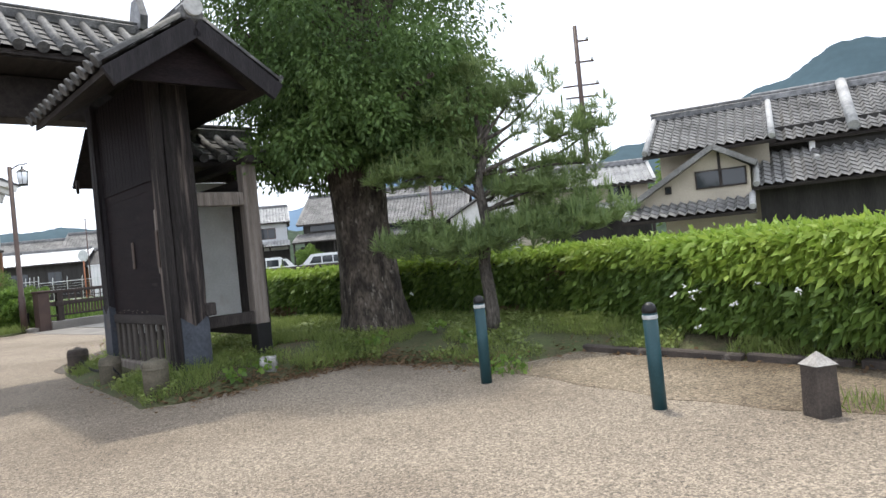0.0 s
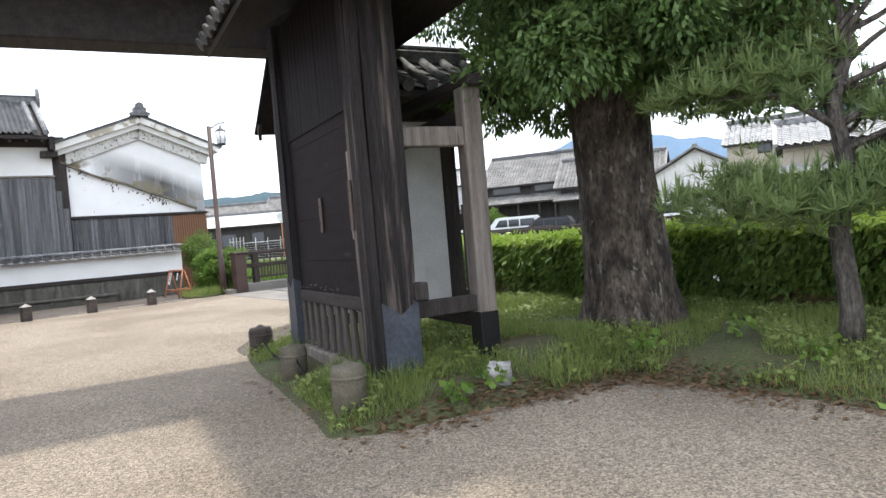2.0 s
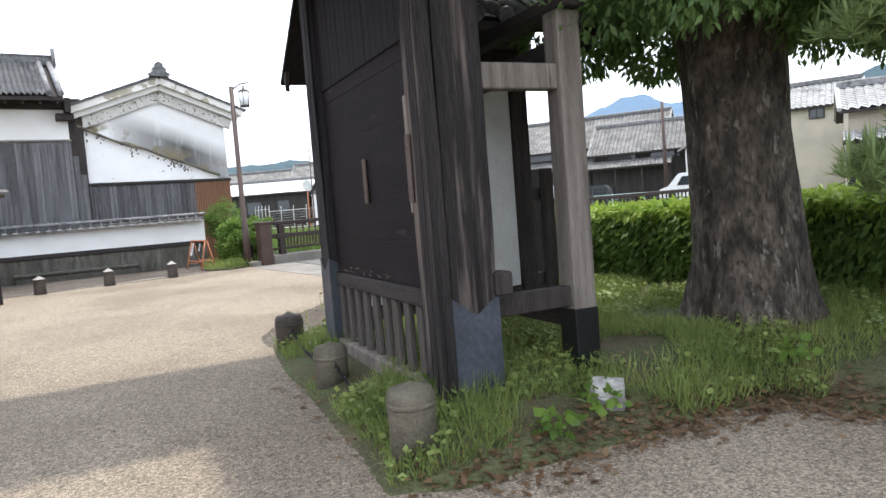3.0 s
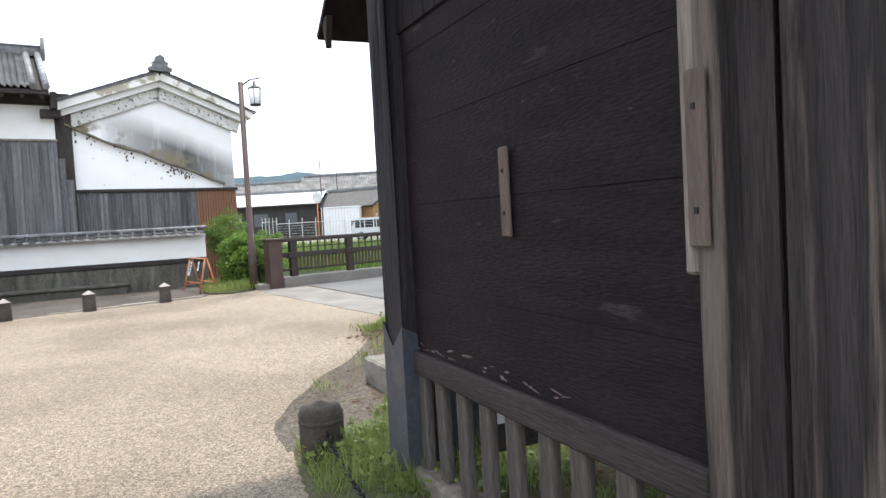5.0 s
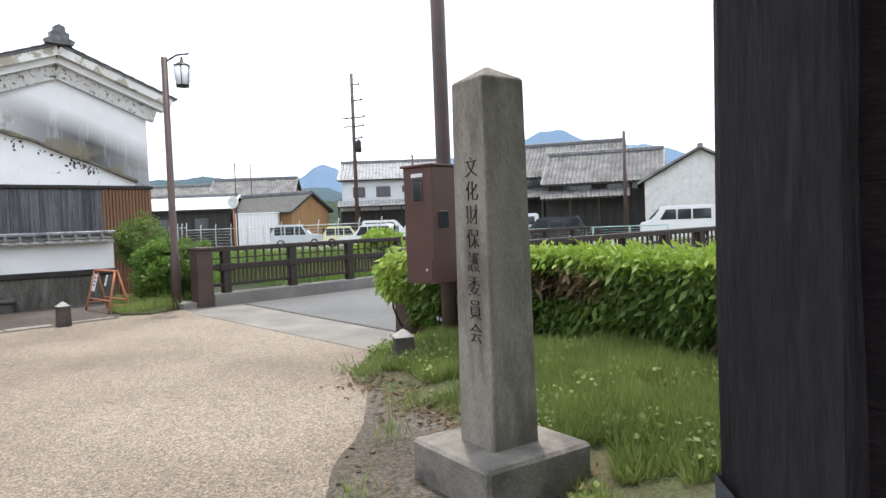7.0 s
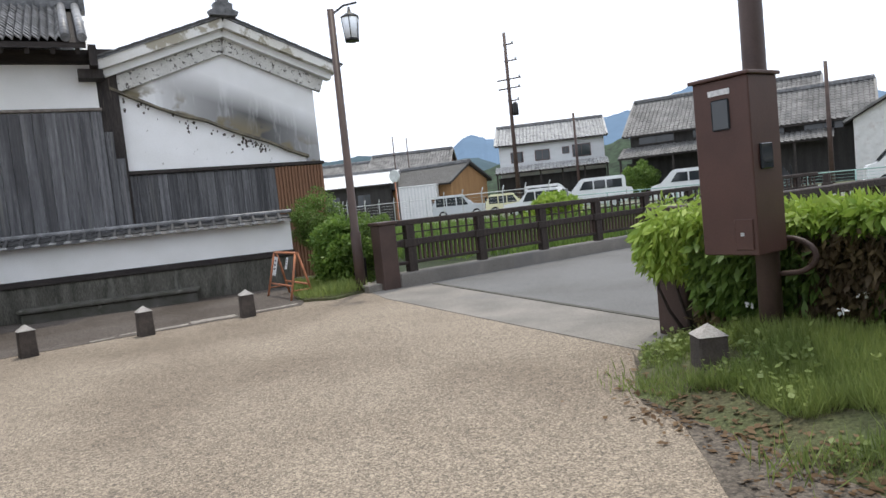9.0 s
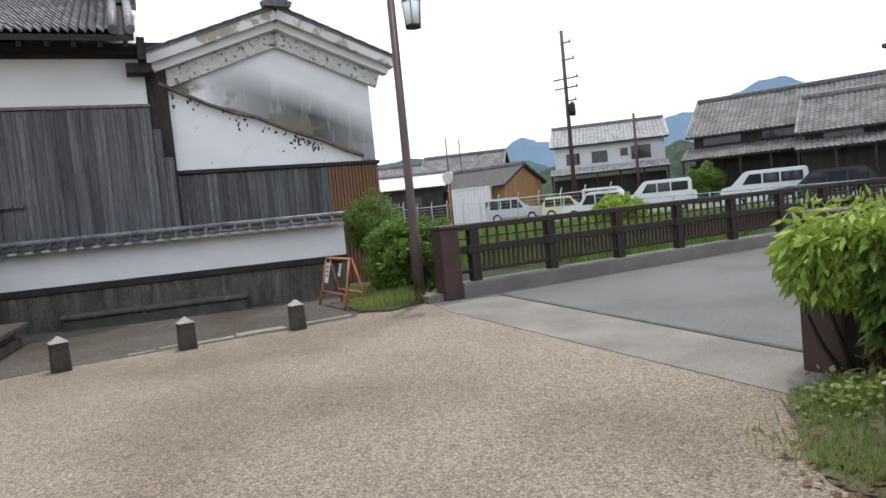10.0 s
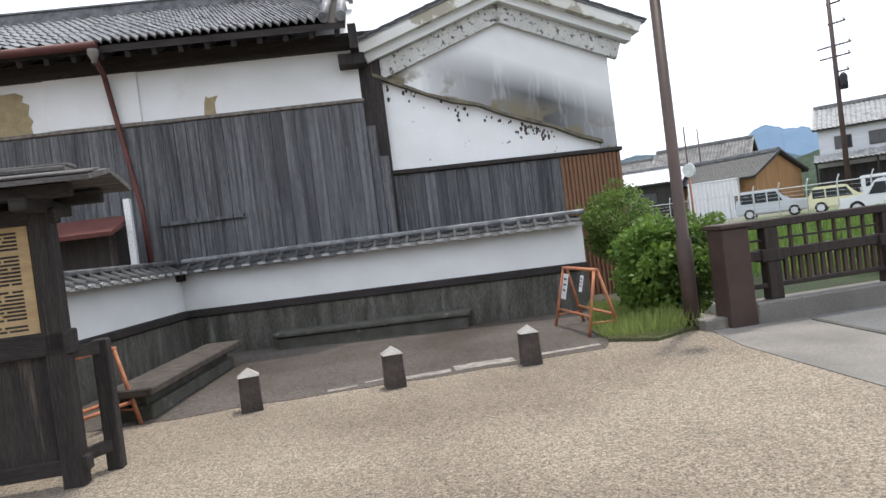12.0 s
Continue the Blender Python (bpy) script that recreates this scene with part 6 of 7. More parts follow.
corner = [fac_xy(*q) for q in ((4.6, -3.0), (5.1, -3.35), (5.85, -3.1), (6.0, -1.0), (5.6, 0.0), (4.75, -2.2))]
bm = B(); flat(bm, ragged(corner, 0.1, 0.1), -0.05, 0.04); solo("ground_verge", bm, M["turf"], pose(0, 0, 0), "small grass verge under the shrubs", "ground", kind="structure")
cx, cy = [q[0] for q in corner], [q[1] for q in corner]
grass_patch(9000, lambda x, y: within(x, y, corner), 0.08, 0.24, 0.006, "tufted grass under the shrubs", (min(cx), max(cx), min(cy), max(cy)), lambda x, y: np.full(len(x), 0.05))


def dirt_keep(x, y):
    ok = np.zeros(len(x), bool)
    for cx_, cy_, r in ((-7.05, 12.2, 0.16), (-7.2, 13.0, 0.2), (-6.8, 11.2, 0.12), (-8.2, 14.4, 0.35), (2.95, 5.2, 0.22), (0.65, 7.35, 0.15)):
        ok |= np.hypot(x - cx_, y - cy_) < r * nrng.uniform(0.4, 1.3, len(x))
    return ok


grass_patch(70000, dirt_keep, 0.06, 0.2, 0.005, "grass tufts in the dirt strip", (-8.6, 3.2, 5.0, 14.8), lambda x, y: np.full(len(x), 0.01))

# broad-leaved weeds by the bollard and in the bed
weeds = []
for x, y, s in ((0.6, 7.2, 0.26), (0.48, 7.35, 0.2), (-2.3, 8.0, 0.2), (-2.5, 7.55, 0.16), (-3.4, 7.9, 0.15), (-1.2, 9.2, 0.18), (0.1, 8.6, 0.2), (-0.4, 9.3, 0.18)):
    c = np.array([[x, y, max(0, bed_z(x, y)) + 0.08]])
    weeds.append(leaf_cloud(np.repeat(c, 3, 0) + nrng.normal(scale=s * 0.3, size=(3, 3)) * np.array([1, 1, 0.2]), [s * 0.6] * 3, 16, 0.07, 0.1, 0.6, 0.4))
p, a, w = (np.concatenate(q) for q in zip(*weeds))
tagged(new("weeds", blades_mesh("weeds", p, a, w, M["leaf_bright"])), "broad-leaved green weeds in the bed", "weeds", kind="stuff")
# white wild flowers
fl = []
for x, y, z in [(-0.58, 8.66, 0.8)] + [(3.3 + nrng.uniform(-1.2, 1.0), 7.3 + nrng.uniform(-1.2, 1.2), nrng.uniform(0.45, 0.75)) for _ in range(22)] + [(-7.0 + nrng.uniform(-0.6, 1.0), 15.1 + nrng.uniform(-0.4, 0.3), nrng.uniform(0.3, 0.6)) for _ in range(14)]:
    fl.append(leaf_cloud(np.array([[x, y, z]]), [0.02], 8, 0.03, -0.3, 0.6, 0.4))
p, a, w = (np.concatenate(q) for q in zip(*fl))
tagged(new("flowers", blades_mesh("flowers", p, a, w, M["white_paint"])), "small white wild flowers in the grass", "flowers", kind="stuff")

# fallen leaves along the edge of the bed
lp = []
for (x0, y0), (x1, y1), n in ((BED[3], BED[4], 30), (BED[4], BED[5], 350), (BED[5], BED[6], 700), (BED[6], BED[7], 700), (BED[7], BED[8], 250), (BED[8], BED[9], 70), (BED[9], BED[10], 120), (BED[10], BED[11], 120), (BED[17], BED[18], 220), (BED[18], BED[19], 260), (BED[19], BED[20], 200), (BED[1], BED[2], 60), (BED[16], BED[17], 40)):
    f = nrng.uniform(0, 1, n)
    q = np.stack([x0 + (x1 - x0) * f, y0 + (y1 - y0) * f], 1) + nrng.normal(scale=0.16, size=(n, 2))
    lp.append(np.column_stack([q, [max(0.004, bed_z(*v)) + 0.012 for v in q]]))
q = np.column_stack([nrng.uniform(-8.3, -5.2, 450), nrng.uniform(10.0, 14.4, 450)])
q = q[within(q[:, 0], q[:, 1], STRIP)]
lp.append(np.column_stack([q, np.full(len(q), 0.02)]))
q = np.column_stack([nrng.uniform(-4.0, -1.0, 500), nrng.uniform(7.0, 9.8, 500)])
q = q[within(q[:, 0], q[:, 1], BED)]
lp.append(np.column_stack([q, bed_height(q[:, 0], q[:, 1]) + 0.03]))
lp = np.concatenate(lp)
d = unit(nrng.normal(size=lp.shape) * np.array([1, 1, 0.25]))
s = nrng.uniform(0.03, 0.075, (len(lp), 1))
tagged(new("leaf_litter", blades_mesh("leaf_litter", lp, d * s, unit(np.cross(d, np.array([0, 0, 1.0]) + nrng.normal(scale=0.3, size=d.shape))) * s * 0.3, M["litter"])), "brown fallen leaves along the bed edge", "fallen leaves", kind="stuff")
# edging stones of the bed
for x, y, rz, l in ((-0.55, 8.62, -28, 0.42), (-0.1, 8.35, -25, 0.38), (1.75, 8.0, -42, 0.9), (2.45, 7.38, -42, 0.9), (3.15, 6.75, -42, 0.9), (3.85, 6.1, -42, 0.9)):
    bm = B(); bx(bm, -l / 2, l / 2, -0.05, 0.05, -0.05, 0.075, 0.015)
    solo("edging_stone", bm, M["stone_brown"], pose(x, y, 0, 2, 1, rz), "dark edging stone of the bed", "edging stone", "edging stones of the bed")

# ---- the far bank and the houses beyond ----
M["cream"] = mat("cream_plaster", (0.46, 0.41, 0.33), (0.38, 0.34, 0.28), 0.8, 0.9, 0.1, 20, spread=0.04)
M["siding"] = mat("pale_grey_siding", (0.62, 0.63, 0.64), (0.55, 0.56, 0.57), 0.5, 0.8, 0.1, 8, stretch=(1, 1, 6), spread=0.04)
M["ochre"] = mat("ochre_board_wall", (0.36, 0.21, 0.1), (0.3, 0.17, 0.08), 0.8, 0.8, 0.1, 10, stretch=(4, 4, 0.5), spread=0.06)
M["brick_red"] = mat("red_brown_wall", (0.24, 0.13, 0.1), (0.2, 0.1, 0.08), 0.8, 0.8, 0.1, 10)
M["dark_wall"] = mat("charred_board_and_shade", (0.045, 0.042, 0.04), (0.03, 0.028, 0.027), 1.0, 0.85, 0.2, 12, stretch=(3, 3, 0.4))
M["tin_white"] = mat("white_tin_roof", (0.8, 0.8, 0.8), (0.72, 0.72, 0.72), 0.6, 0.5, 0.05)


def roof_side(bm, w, half, rise, m, pitch=0.32):
    sl, ang = math.hypot(half, rise), math.degrees(math.atan2(rise, half))
    wave_sheet(bm, w, sl, pitch, 0.34, 0.05, 0.03, m @ pose(0, 0, 0, ang, 0, 0))


def town_house(name, m, w, d, eave, rise, wall_m, roof_m, label, windows=(), over=0.5, gable_windows=(), pent=None, z0=-0.4, ridge_at=0.5):
    """A house with its ridge along x: walls with gables, tiled slopes, ridge, windows with frames, and a pent roof where it has one."""
    h = thing(name, m, label, "house")
    bm = B(); prism_u(bm, [(0, z0), (0, eave), (d * ridge_at, eave + rise * d / (d + 2 * over)), (d, eave), (d, z0)], 0, w); part("wall", bm, wall_m, h)
    half_f, half_b = d * ridge_at + over, d * (1 - ridge_at) + over
    drop = rise * over / (d * ridge_at + over)
    r = eave + rise - drop + 0.08
    bm = B()
    prism_u(bm, [(-over, r - rise - 0.14), (-over, r - rise - 0.04), (d * ridge_at, r - 0.04), (d + over, r - rise - 0.04), (d + over, r - rise - 0.14), (d * ridge_at, r - 0.2)], -over * 0.7, w + over * 0.7)
    roof = part("roof", bm, M["timber_h"], h, "dark eaves")
    bm = B(); roof_side(bm, w + over * 1.4, half_f, rise, pose(-over * 0.7, -over, r - rise)); tagged(part("roof_tiles", bm, roof_m, roof, "tiled slope"), kind="stuff")
    bm = B(); roof_side(bm, w + over * 1.4, half_b, rise, pose(w + over * 0.7, d + over, r - rise, 0, 0, 180)); tagged(part("roof_tiles", bm, roof_m, roof, "tiled slope"), kind="stuff")
    bm = B(); bx(bm, -over * 0.7, w + over * 0.7, d * ridge_at - 0.18, d * ridge_at + 0.18, r - 0.05, r + 0.25, 0.04); part("ridge", bm, M["tile"], roof)
    for x in (-over * 0.7, w + over * 0.7):
        for y in (-over, d + over):
            bm = B(); beam(bm, (x, y, r - rise + 0.02), (x, d * ridge_at, r + 0.02), 0.16, 0.14); part("verge", bm, roof_m, roof)
    for x, z, ww, hh in windows:
        bm = B(); bx(bm, x - ww / 2 - 0.07, x + ww / 2 + 0.07, -0.05, 0.05, z - hh / 2 - 0.07, z + hh / 2 + 0.07); win = part("window", bm, M["timber"] if wall_m is not M["siding"] else M["brown_metal"], h)
        for s in (-1, 1):
            bm = B(); bx(bm, x + (0.02 if s > 0 else -ww / 2), x + (ww / 2 if s > 0 else -0.02), -0.065, -0.052, z - hh / 2, z + hh / 2); part("pane", bm, M["glass"], win)
    for y, z, ww, hh in gable_windows:
        bm = B(); bx(bm, w - 0.05, w + 0.05, y - ww / 2, y + ww / 2, z - hh / 2, z + hh / 2); win = part("window", bm, M["timber"], h)
        bm = B(); bx(bm, w + 0.05, w + 0.062, y - ww / 2 + 0.07, y + ww / 2 - 0.07, z - hh / 2 + 0.07, z + hh / 2 - 0.07); part("pane", bm, M["glass"], win)
    if pent:
        x0, x1, z, out = pent
        bm = B(); prism_u(bm, [(-out, z - 0.08), (-out, z), (0.0, z + out * 0.42), (0.0, z + out * 0.42 - 0.14)], x0, x1); pr = part("pent_roof", bm, M["timber_h"], h)
        bm = B(); roof_side(bm, x1 - x0, out + 0.05, out * 0.43, pose(x0, -out - 0.06, z + 0.05)); tagged(part("roof_tiles", bm, roof_m, pr, "tiled pent slope"), kind="stuff")
        n = max(2, int((x1 - x0) / 1.9))
        for k in range(n + 1):
            x = x0 + 0.15 + k * (x1 - x0 - 0.3) / n
            bm = B(); bx(bm, x - 0.07, x + 0.07, -out + 0.15, -out + 0.29, z0, z - 0.05); part("post", bm, M["timber"], h)
        # dark sheet: the shade under the pent roof is put into its colour
        bm = B(); bx(bm, x0 + 0.2, x1 - 0.2, -0.06, 0.02, z0, z - 0.35); part("shade_wall", bm, M["dark_wall"], h, "dark sheet for the shaded front under the pent roof")
    return h


def at2(x, y, rz):
    return pose(x, y, 0, 0, 0, rz)


town_house("white_house", at2(-32.9, 66.4, 20), 9.4, 7.0, 6.05, 1.9, M["siding"], M["tile_pale"], "two-storey white house with pale tiled roof", [(1.6, 4.75, 1.0, 0.85), (3.9, 4.75, 1.2, 0.85), (7.4, 4.8, 1.5, 1.0), (6.0, 4.95, 0.5, 0.5)], 0.45, [(2.4, 5.0, 0.8, 0.8)], (-0.4, 9.6, 3.35, 1.4))
town_house("dark_house", at2(-20.2, 63.4, -1), 12.8, 7.5, 5.3, 2.9, M["dark_wall"], M["tile_far"], "old dark house with wide grey tiled roofs", [(2.0, 4.6, 2.6, 0.6), (6.0, 4.6, 2.6, 0.6), (10.0, 4.6, 2.6, 0.6)], 0.6, (), (-0.6, 13.4, 3.25, 1.9))
town_house("low_house", at2(-12.6, 60.6, -2), 8.2, 6.0, 4.5, 2.5, M["dark_wall"], M["tile_far"], "dark house with a lower grey tiled roof", [(2.2, 3.9, 2.2, 0.6), (5.6, 3.9, 2.2, 0.6)], 0.6, (), (-0.4, 6.2, 3.0, 1.5))
town_house("corner_house", at2(2.2, 58.5, 88), 8.0, 7.6, 4.0, 2.4, M["plaster_grey"], M["tile_far"], "white plastered gable house with grey tiled roof", (), 0.5)
town_house("garage", at2(-43.5, 62.5, -12), 8.6, 5.0, 3.2, 1.7, M["ochre"], M["tile_dark"], "low garage with ochre board gable and grey tiles", (), 0.4)
town_house("grey_house", at2(-52.0, 72.5, 20), 9.0, 7.0, 5.2, 2.5, M["brick_red"], M["tile_far"], "red-brown house with grey tiled roof", (), 0.5)
town_house("grey_house", at2(-62.0, 70.0, 18), 10.0, 7.0, 4.8, 2.4, M["plaster_grey"], M["tile_far"], "grey house with wide tiled roof", (), 0.5)
town_house("tin_house", at2(-50.5, 57.5, 22), 9.5, 6.0, 3.7, 1.3, M["dark_wall"], M["tin_white"], "low house with bright white tin roof", [(1.5, 2.2, 1.2, 1.2), (4.0, 2.2, 1.4, 1.2), (7.0, 2.2, 1.2, 1.2)], 0.5)
town_house("yellow_house", at2(2.2, 33.5, -5), 4.6, 5.0, 3.7, 1.1, M["cream"], M["tile_pale"], "small cream house with pale roof", [(3.3, 3.2, 0.9, 0.8)], 0.4, (), (-0.2, 4.8, 2.4, 0.9))
town_house("town_house", at2(16.0, 30.0, -25), 9, 7, 4.6, 2.2, M["plaster_grey"], M["tile_far"], "grey house with tiled roof behind the trees", (), 0.5)
town_house("town_house", at2(0.5, 50.5, -8), 4.4, 5, 5.4, 1.6, M["cream"], M["tile_pale"], "narrow cream house with pointed gable", [(2.2, 5.0, 0.7, 0.7)], 0.3)
bm = B(); bx(bm, 0, 3.4, 0, 2.4, -0.4, 2.9, 0.03)
cont = solo("storage_container", bm, M["white_paint"], pose(-38.5, 57.2, 0, 0, 0, 25), "white storage container behind the fence", "container")
bm = B(); bx(bm, -0.05, 3.45, -0.05, 2.45, 2.905, 3.02, 0.02); part("top_rim", bm, M["siding"], cont)
for k in range(12):
    bm = B(); bx(bm, 0.12 + k * 0.28, 0.2 + k * 0.28, -0.035, -0.005, -0.3, 2.85); part("rib", bm, M["siding"], cont)

# the large tiled house behind the hedge
H0 = pose(5.24, 24.07, 0, 0, 0, -19)
big = thing("tiled_house", H0, "old rambling house with layered grey tiled roofs", "house")
bm = B(); bx(bm, 0.3, 3.7, 0.6, 5.0, -0.5, 4.1); part("wall", bm, M["cream"], big, "cream plaster wall")
bm = B(); bx(bm, 3.4, 11.5, 1.3, 6.0, -0.5, 4.3); part("wall", bm, M["dark_wall"], big, "dark timber wall")
bm = B(); bx(bm, 3.3, 11.5, 0.1, 1.4, -0.5, 2.4); part("wall", bm, M["dark_wall"], big, "dark lower wall")


def slope(x0, x1, y0, z0, y1, z1, parent, label, back=True):
    bm = B()
    beam(bm, ((x0 + x1) / 2, y0, z0 - 0.1), ((x0 + x1) / 2, y1, z1 - 0.1), x1 - x0, 0.1)
    r = part("roof", bm, M["timber_h"], parent, label)
    bm = B(); wave_sheet(bm, x1 - x0, math.hypot(y1 - y0, z1 - z0), 0.29, 0.27, 0.055, 0.035, pose(x0, y0 - 0.05, z0, math.degrees(math.atan2(z1 - z0, y1 - y0)), 0, 0))
    tagged(part("roof_tiles", bm, M["tile_far"], r, "rows of grey pantiles"), kind="stuff")
    for x in (x0 + 0.1, x1 - 0.1):
        bm = B(); tube(bm, [(x, y0 - 0.06, z0 + 0.06), (x, y1, z1 + 0.06)], 0.1, 8); part("verge_roll", bm, M["tile_pale"], r)
    return r


def ridge_bar(x0, x1, y, z, parent):
    bm = B(); bx(bm, x0, x1, y - 0.17, y + 0.17, z - 0.1, z + 0.12, 0.02); bx(bm, x0 - 0.03, x1 + 0.03, y - 0.12, y + 0.12, z + 0.125, z + 0.24, 0.03)
    part("ridge", bm, M["tile"], parent, "stacked ridge tiles")


slope(-0.1, 3.9, -0.55, 3.78, 2.4, 5.3, big, "upper roof of the older wing"); slope(3.3, 11.8, 0.75, 3.78, 3.4, 5.55, big, "high main roof")
bm = B(); beam(bm, (1.9, 4.8, 4.0), (1.9, 2.4, 5.2), 4.0, 0.1); beam(bm, (7.5, 6.4, 3.8), (7.5, 3.4, 5.45), 8.5, 0.1); part("back_roof", bm, M["tile_far"], big)
ridge_bar(-0.1, 3.6, 2.4, 5.36, big); ridge_bar(3.3, 11.8, 3.4, 5.62, big)
slope(3.15, 11.6, -0.7, 2.36, 1.2, 3.5, big, "wide lower roof")
bm = B(); tube(bm, [(6.1, 0.7, 3.95), (6.1, 3.3, 5.75)], 0.17, 12); part("cross_ridge", bm, M["tile_pale"], big, "heavy rounded ridge running down the slope")
# solid block whose dark colour stands for the shade in the window recess
bm = B(); bx(bm, 5.0, 8.6, 0.98, 1.28, 3.0, 3.72); part("window_bay", bm, M["dark_wall"], big, "window bay with its recess shade painted dark")
bm = B(); bx(bm, 4.85, 5.02, 0.9, 1.3, 2.9, 3.74, 0.01); part("bay_frame", bm, M["white_paint"], big, "white plaster jamb")
slope(-0.75, 3.2, -1.6, 1.66, -0.5, 2.15, big, "low pent roof"); slope(4.9, 11.0, 0.3, 2.95, 1.0, 3.15, big, "sill roof under the bay")
bm = B(); prism(bm, [(-0.35, 1.9), (3.1, 1.9), (3.1, 3.0), (2.1, 3.66), (-0.35, 2.25)], -0.75, 0.6); part("gable_wall", bm, M["cream"], big, "cream gable wall")
for a, c in (((2.1, -0.6, 3.72), (-0.6, -0.6, 2.12)), ((2.1, -0.6, 3.72), (3.3, -0.6, 3.05))):
    bm = B(); beam(bm, a, c, 1.1, 0.16); part("gable_roof", bm, M["tile_far"], big, "tiled porch gable")
for x0, x1, z0, z1 in ((1.5, 3.0, 2.45, 3.02), (0.55, 0.75, 2.4, 2.65)):
    bm = B(); bx(bm, x0, x1, -0.8, -0.74, z0, z1); win = part("window", bm, M["timber"], big)
    n = max(1, round((x1 - x0) / 0.7))
    for k in range(n):
        bm = B(); bx(bm, x0 + 0.05 + k * (x1 - x0) / n, x0 - 0.05 + (k + 1) * (x1 - x0) / n, -0.812, -0.802, z0 + 0.05, z1 - 0.05); part("pane", bm, M["glass"], win)
bm = B(); bx(bm, 2.2, 2.28, -0.82, -0.75, 2.9, 3.55); part("king_post", bm, M["timber"], big)

# car park, cars and its fence
bm = B()
vs = [bm.verts.new((x, y, 0.15)) for x, y in ((-46, 44), (-14, 37), (8, 37), (8, 62), (-46, 62))]
bm.faces.new(vs)
solo("pavement_lot", bm, M["far_ground"], pose(0, 0, 0), "pale gravel car park on the far bank", "pavement", kind="structure")


def lot_z(x):
    return 0.15


def paint(name, c):
    return mat(name, c, [v * 0.93 for v in c], 2, 0.3, 0.0, spread=0.02, spec=0.5)


def car(x, y, rz, l, h, w, paint_m, van, label):
    c = thing("car", pose(x, y, lot_z(x), 0, 0, rz), label, "car")
    bm = B()
    hood = 0.5 * h if not van else 0.58 * h
    if van:
        prof = [(0, 0.28), (l, 0.28), (l, 0.55 * h), (l * 0.97, hood), (l * 0.86, hood + 0.04), (l * 0.72, h * 0.97), (l * 0.66, h), (0.06, h), (0, h * 0.9)]
    else:
        prof = [(0, 0.3), (l, 0.3), (l, 0.5 * h), (l * 0.97, hood + 0.04), (l * 0.72, hood + 0.1), (l * 0.58, h * 0.97), (l * 0.52, h), (l * 0.1, h), (l * 0.02, 0.6 * h), (0, 0.55 * h)]
    prism(bm, prof, -w / 2, w / 2)
    bmesh.ops.bevel(bm, geom=bm.edges[:], offset=0.05, segments=2, affect="EDGES")
    body = part("body", bm, paint_m, c)
    zb, zt = hood + 0.1, h * 0.9
    for s in (-1, 1):
        for f0, f1 in ((0.06, 0.3), (0.32, 0.5), (0.52, 0.68)) if van else ((0.08, 0.26), (0.28, 0.44), (0.46, 0.6)):
            bm = B()
            slant = 0.06 * l if f1 > 0.55 else 0
            a = [(l * f0, zb), (l * f1 + slant, zb), (l * f1 - slant * 0.4, zt), (l * f0, zt)]
            prism(bm, a, s * (w / 2 + 0.004) - 0.01, s * (w / 2 + 0.004) + 0.01); part("side_window", bm, M["glass"], body)
    bm = B(); beam(bm, (l * (0.87 if van else 0.71), 0, hood + 0.12), (l * (0.74 if van else 0.6), 0, h * 0.93), w * 0.82, 0.03); part("windscreen", bm, M["glass"], body)
    bm = B(); bx(bm, -0.02, 0.02, -w * 0.4, w * 0.4, zb, zt); part("rear_window", bm, M["glass"], body)
    for s in (-1, 1):
        bm = B(); bx(bm, l - 0.04, l + 0.02, s * w * 0.36 - 0.14, s * w * 0.36 + 0.14, 0.42 * h, 0.5 * h, 0.02); part("headlight", bm, M["reflect"], body)
        bm = B(); bx(bm, -0.02, 0.03, s * w * 0.42 - 0.07, s * w * 0.42 + 0.07, 0.4 * h, 0.55 * h, 0.02); part("tail_light", bm, M["brown_metal"], body)
        for fx in (0.19, 0.8):
            bm = B(); tube(bm, [(l * fx, s * (w / 2 - 0.18), 0.31), (l * fx, s * (w / 2 + 0.01), 0.31)], 0.31, 18); wh = part("wheel", bm, M["black"], c)
            bm = B(); tube(bm, [(l * fx, s * (w / 2 + 0.011), 0.31), (l * fx, s * (w / 2 + 0.018), 0.31)], 0.19, 14); part("rim", bm, M["reflect"], wh)
    bm = B(); bx(bm, l - 0.03, l + 0.05, -w * 0.45, w * 0.45, 0.3, 0.46, 0.02); part("bumper", bm, paint_m, c)
    return c


P_W, P_S, P_Y, P_D = paint("white_car_paint", (0.72, 0.73, 0.74)), paint("silver_car_paint", (0.5, 0.53, 0.56)), paint("pale_yellow_car_paint", (0.68, 0.66, 0.42)), paint("dark_car_paint", (0.03, 0.03, 0.035))
car(-31.6, 51.4, 22, 3.9, 1.7, 1.7, P_S, False, "silver four-wheel-drive with a spare wheel behind")
car(-27.3, 51.2, 20, 3.3, 1.45, 1.45, P_Y, False, "small pale yellow car")
car(-17.0, 48.4, 196, 3.5, 1.8, 1.5, P_W, True, "white one-box van in the car park")
car(-11.2, 46.3, 188, 3.8, 1.75, 1.6, P_W, True, "white van parked by the fence")
car(-26.4, 56.0, 24, 3.6, 1.8, 1.5, P_W, True, "white van in the back row")
car(-22.4, 57.0, 20, 3.5, 1.75, 1.5, P_W, True, "white van in the back row")
car(-2.2, 42.6, 182, 3.4, 1.8, 1.5, P_W, True, "white van at the end of the fence")
car(-8.4, 44.5, 183, 4.2, 1.5, 1.7, P_D, False, "dark car behind the fence")
car(-19.5, 45.2, 187, 3.4, 1.5, 1.5, P_W, False, "small white car by the fence")


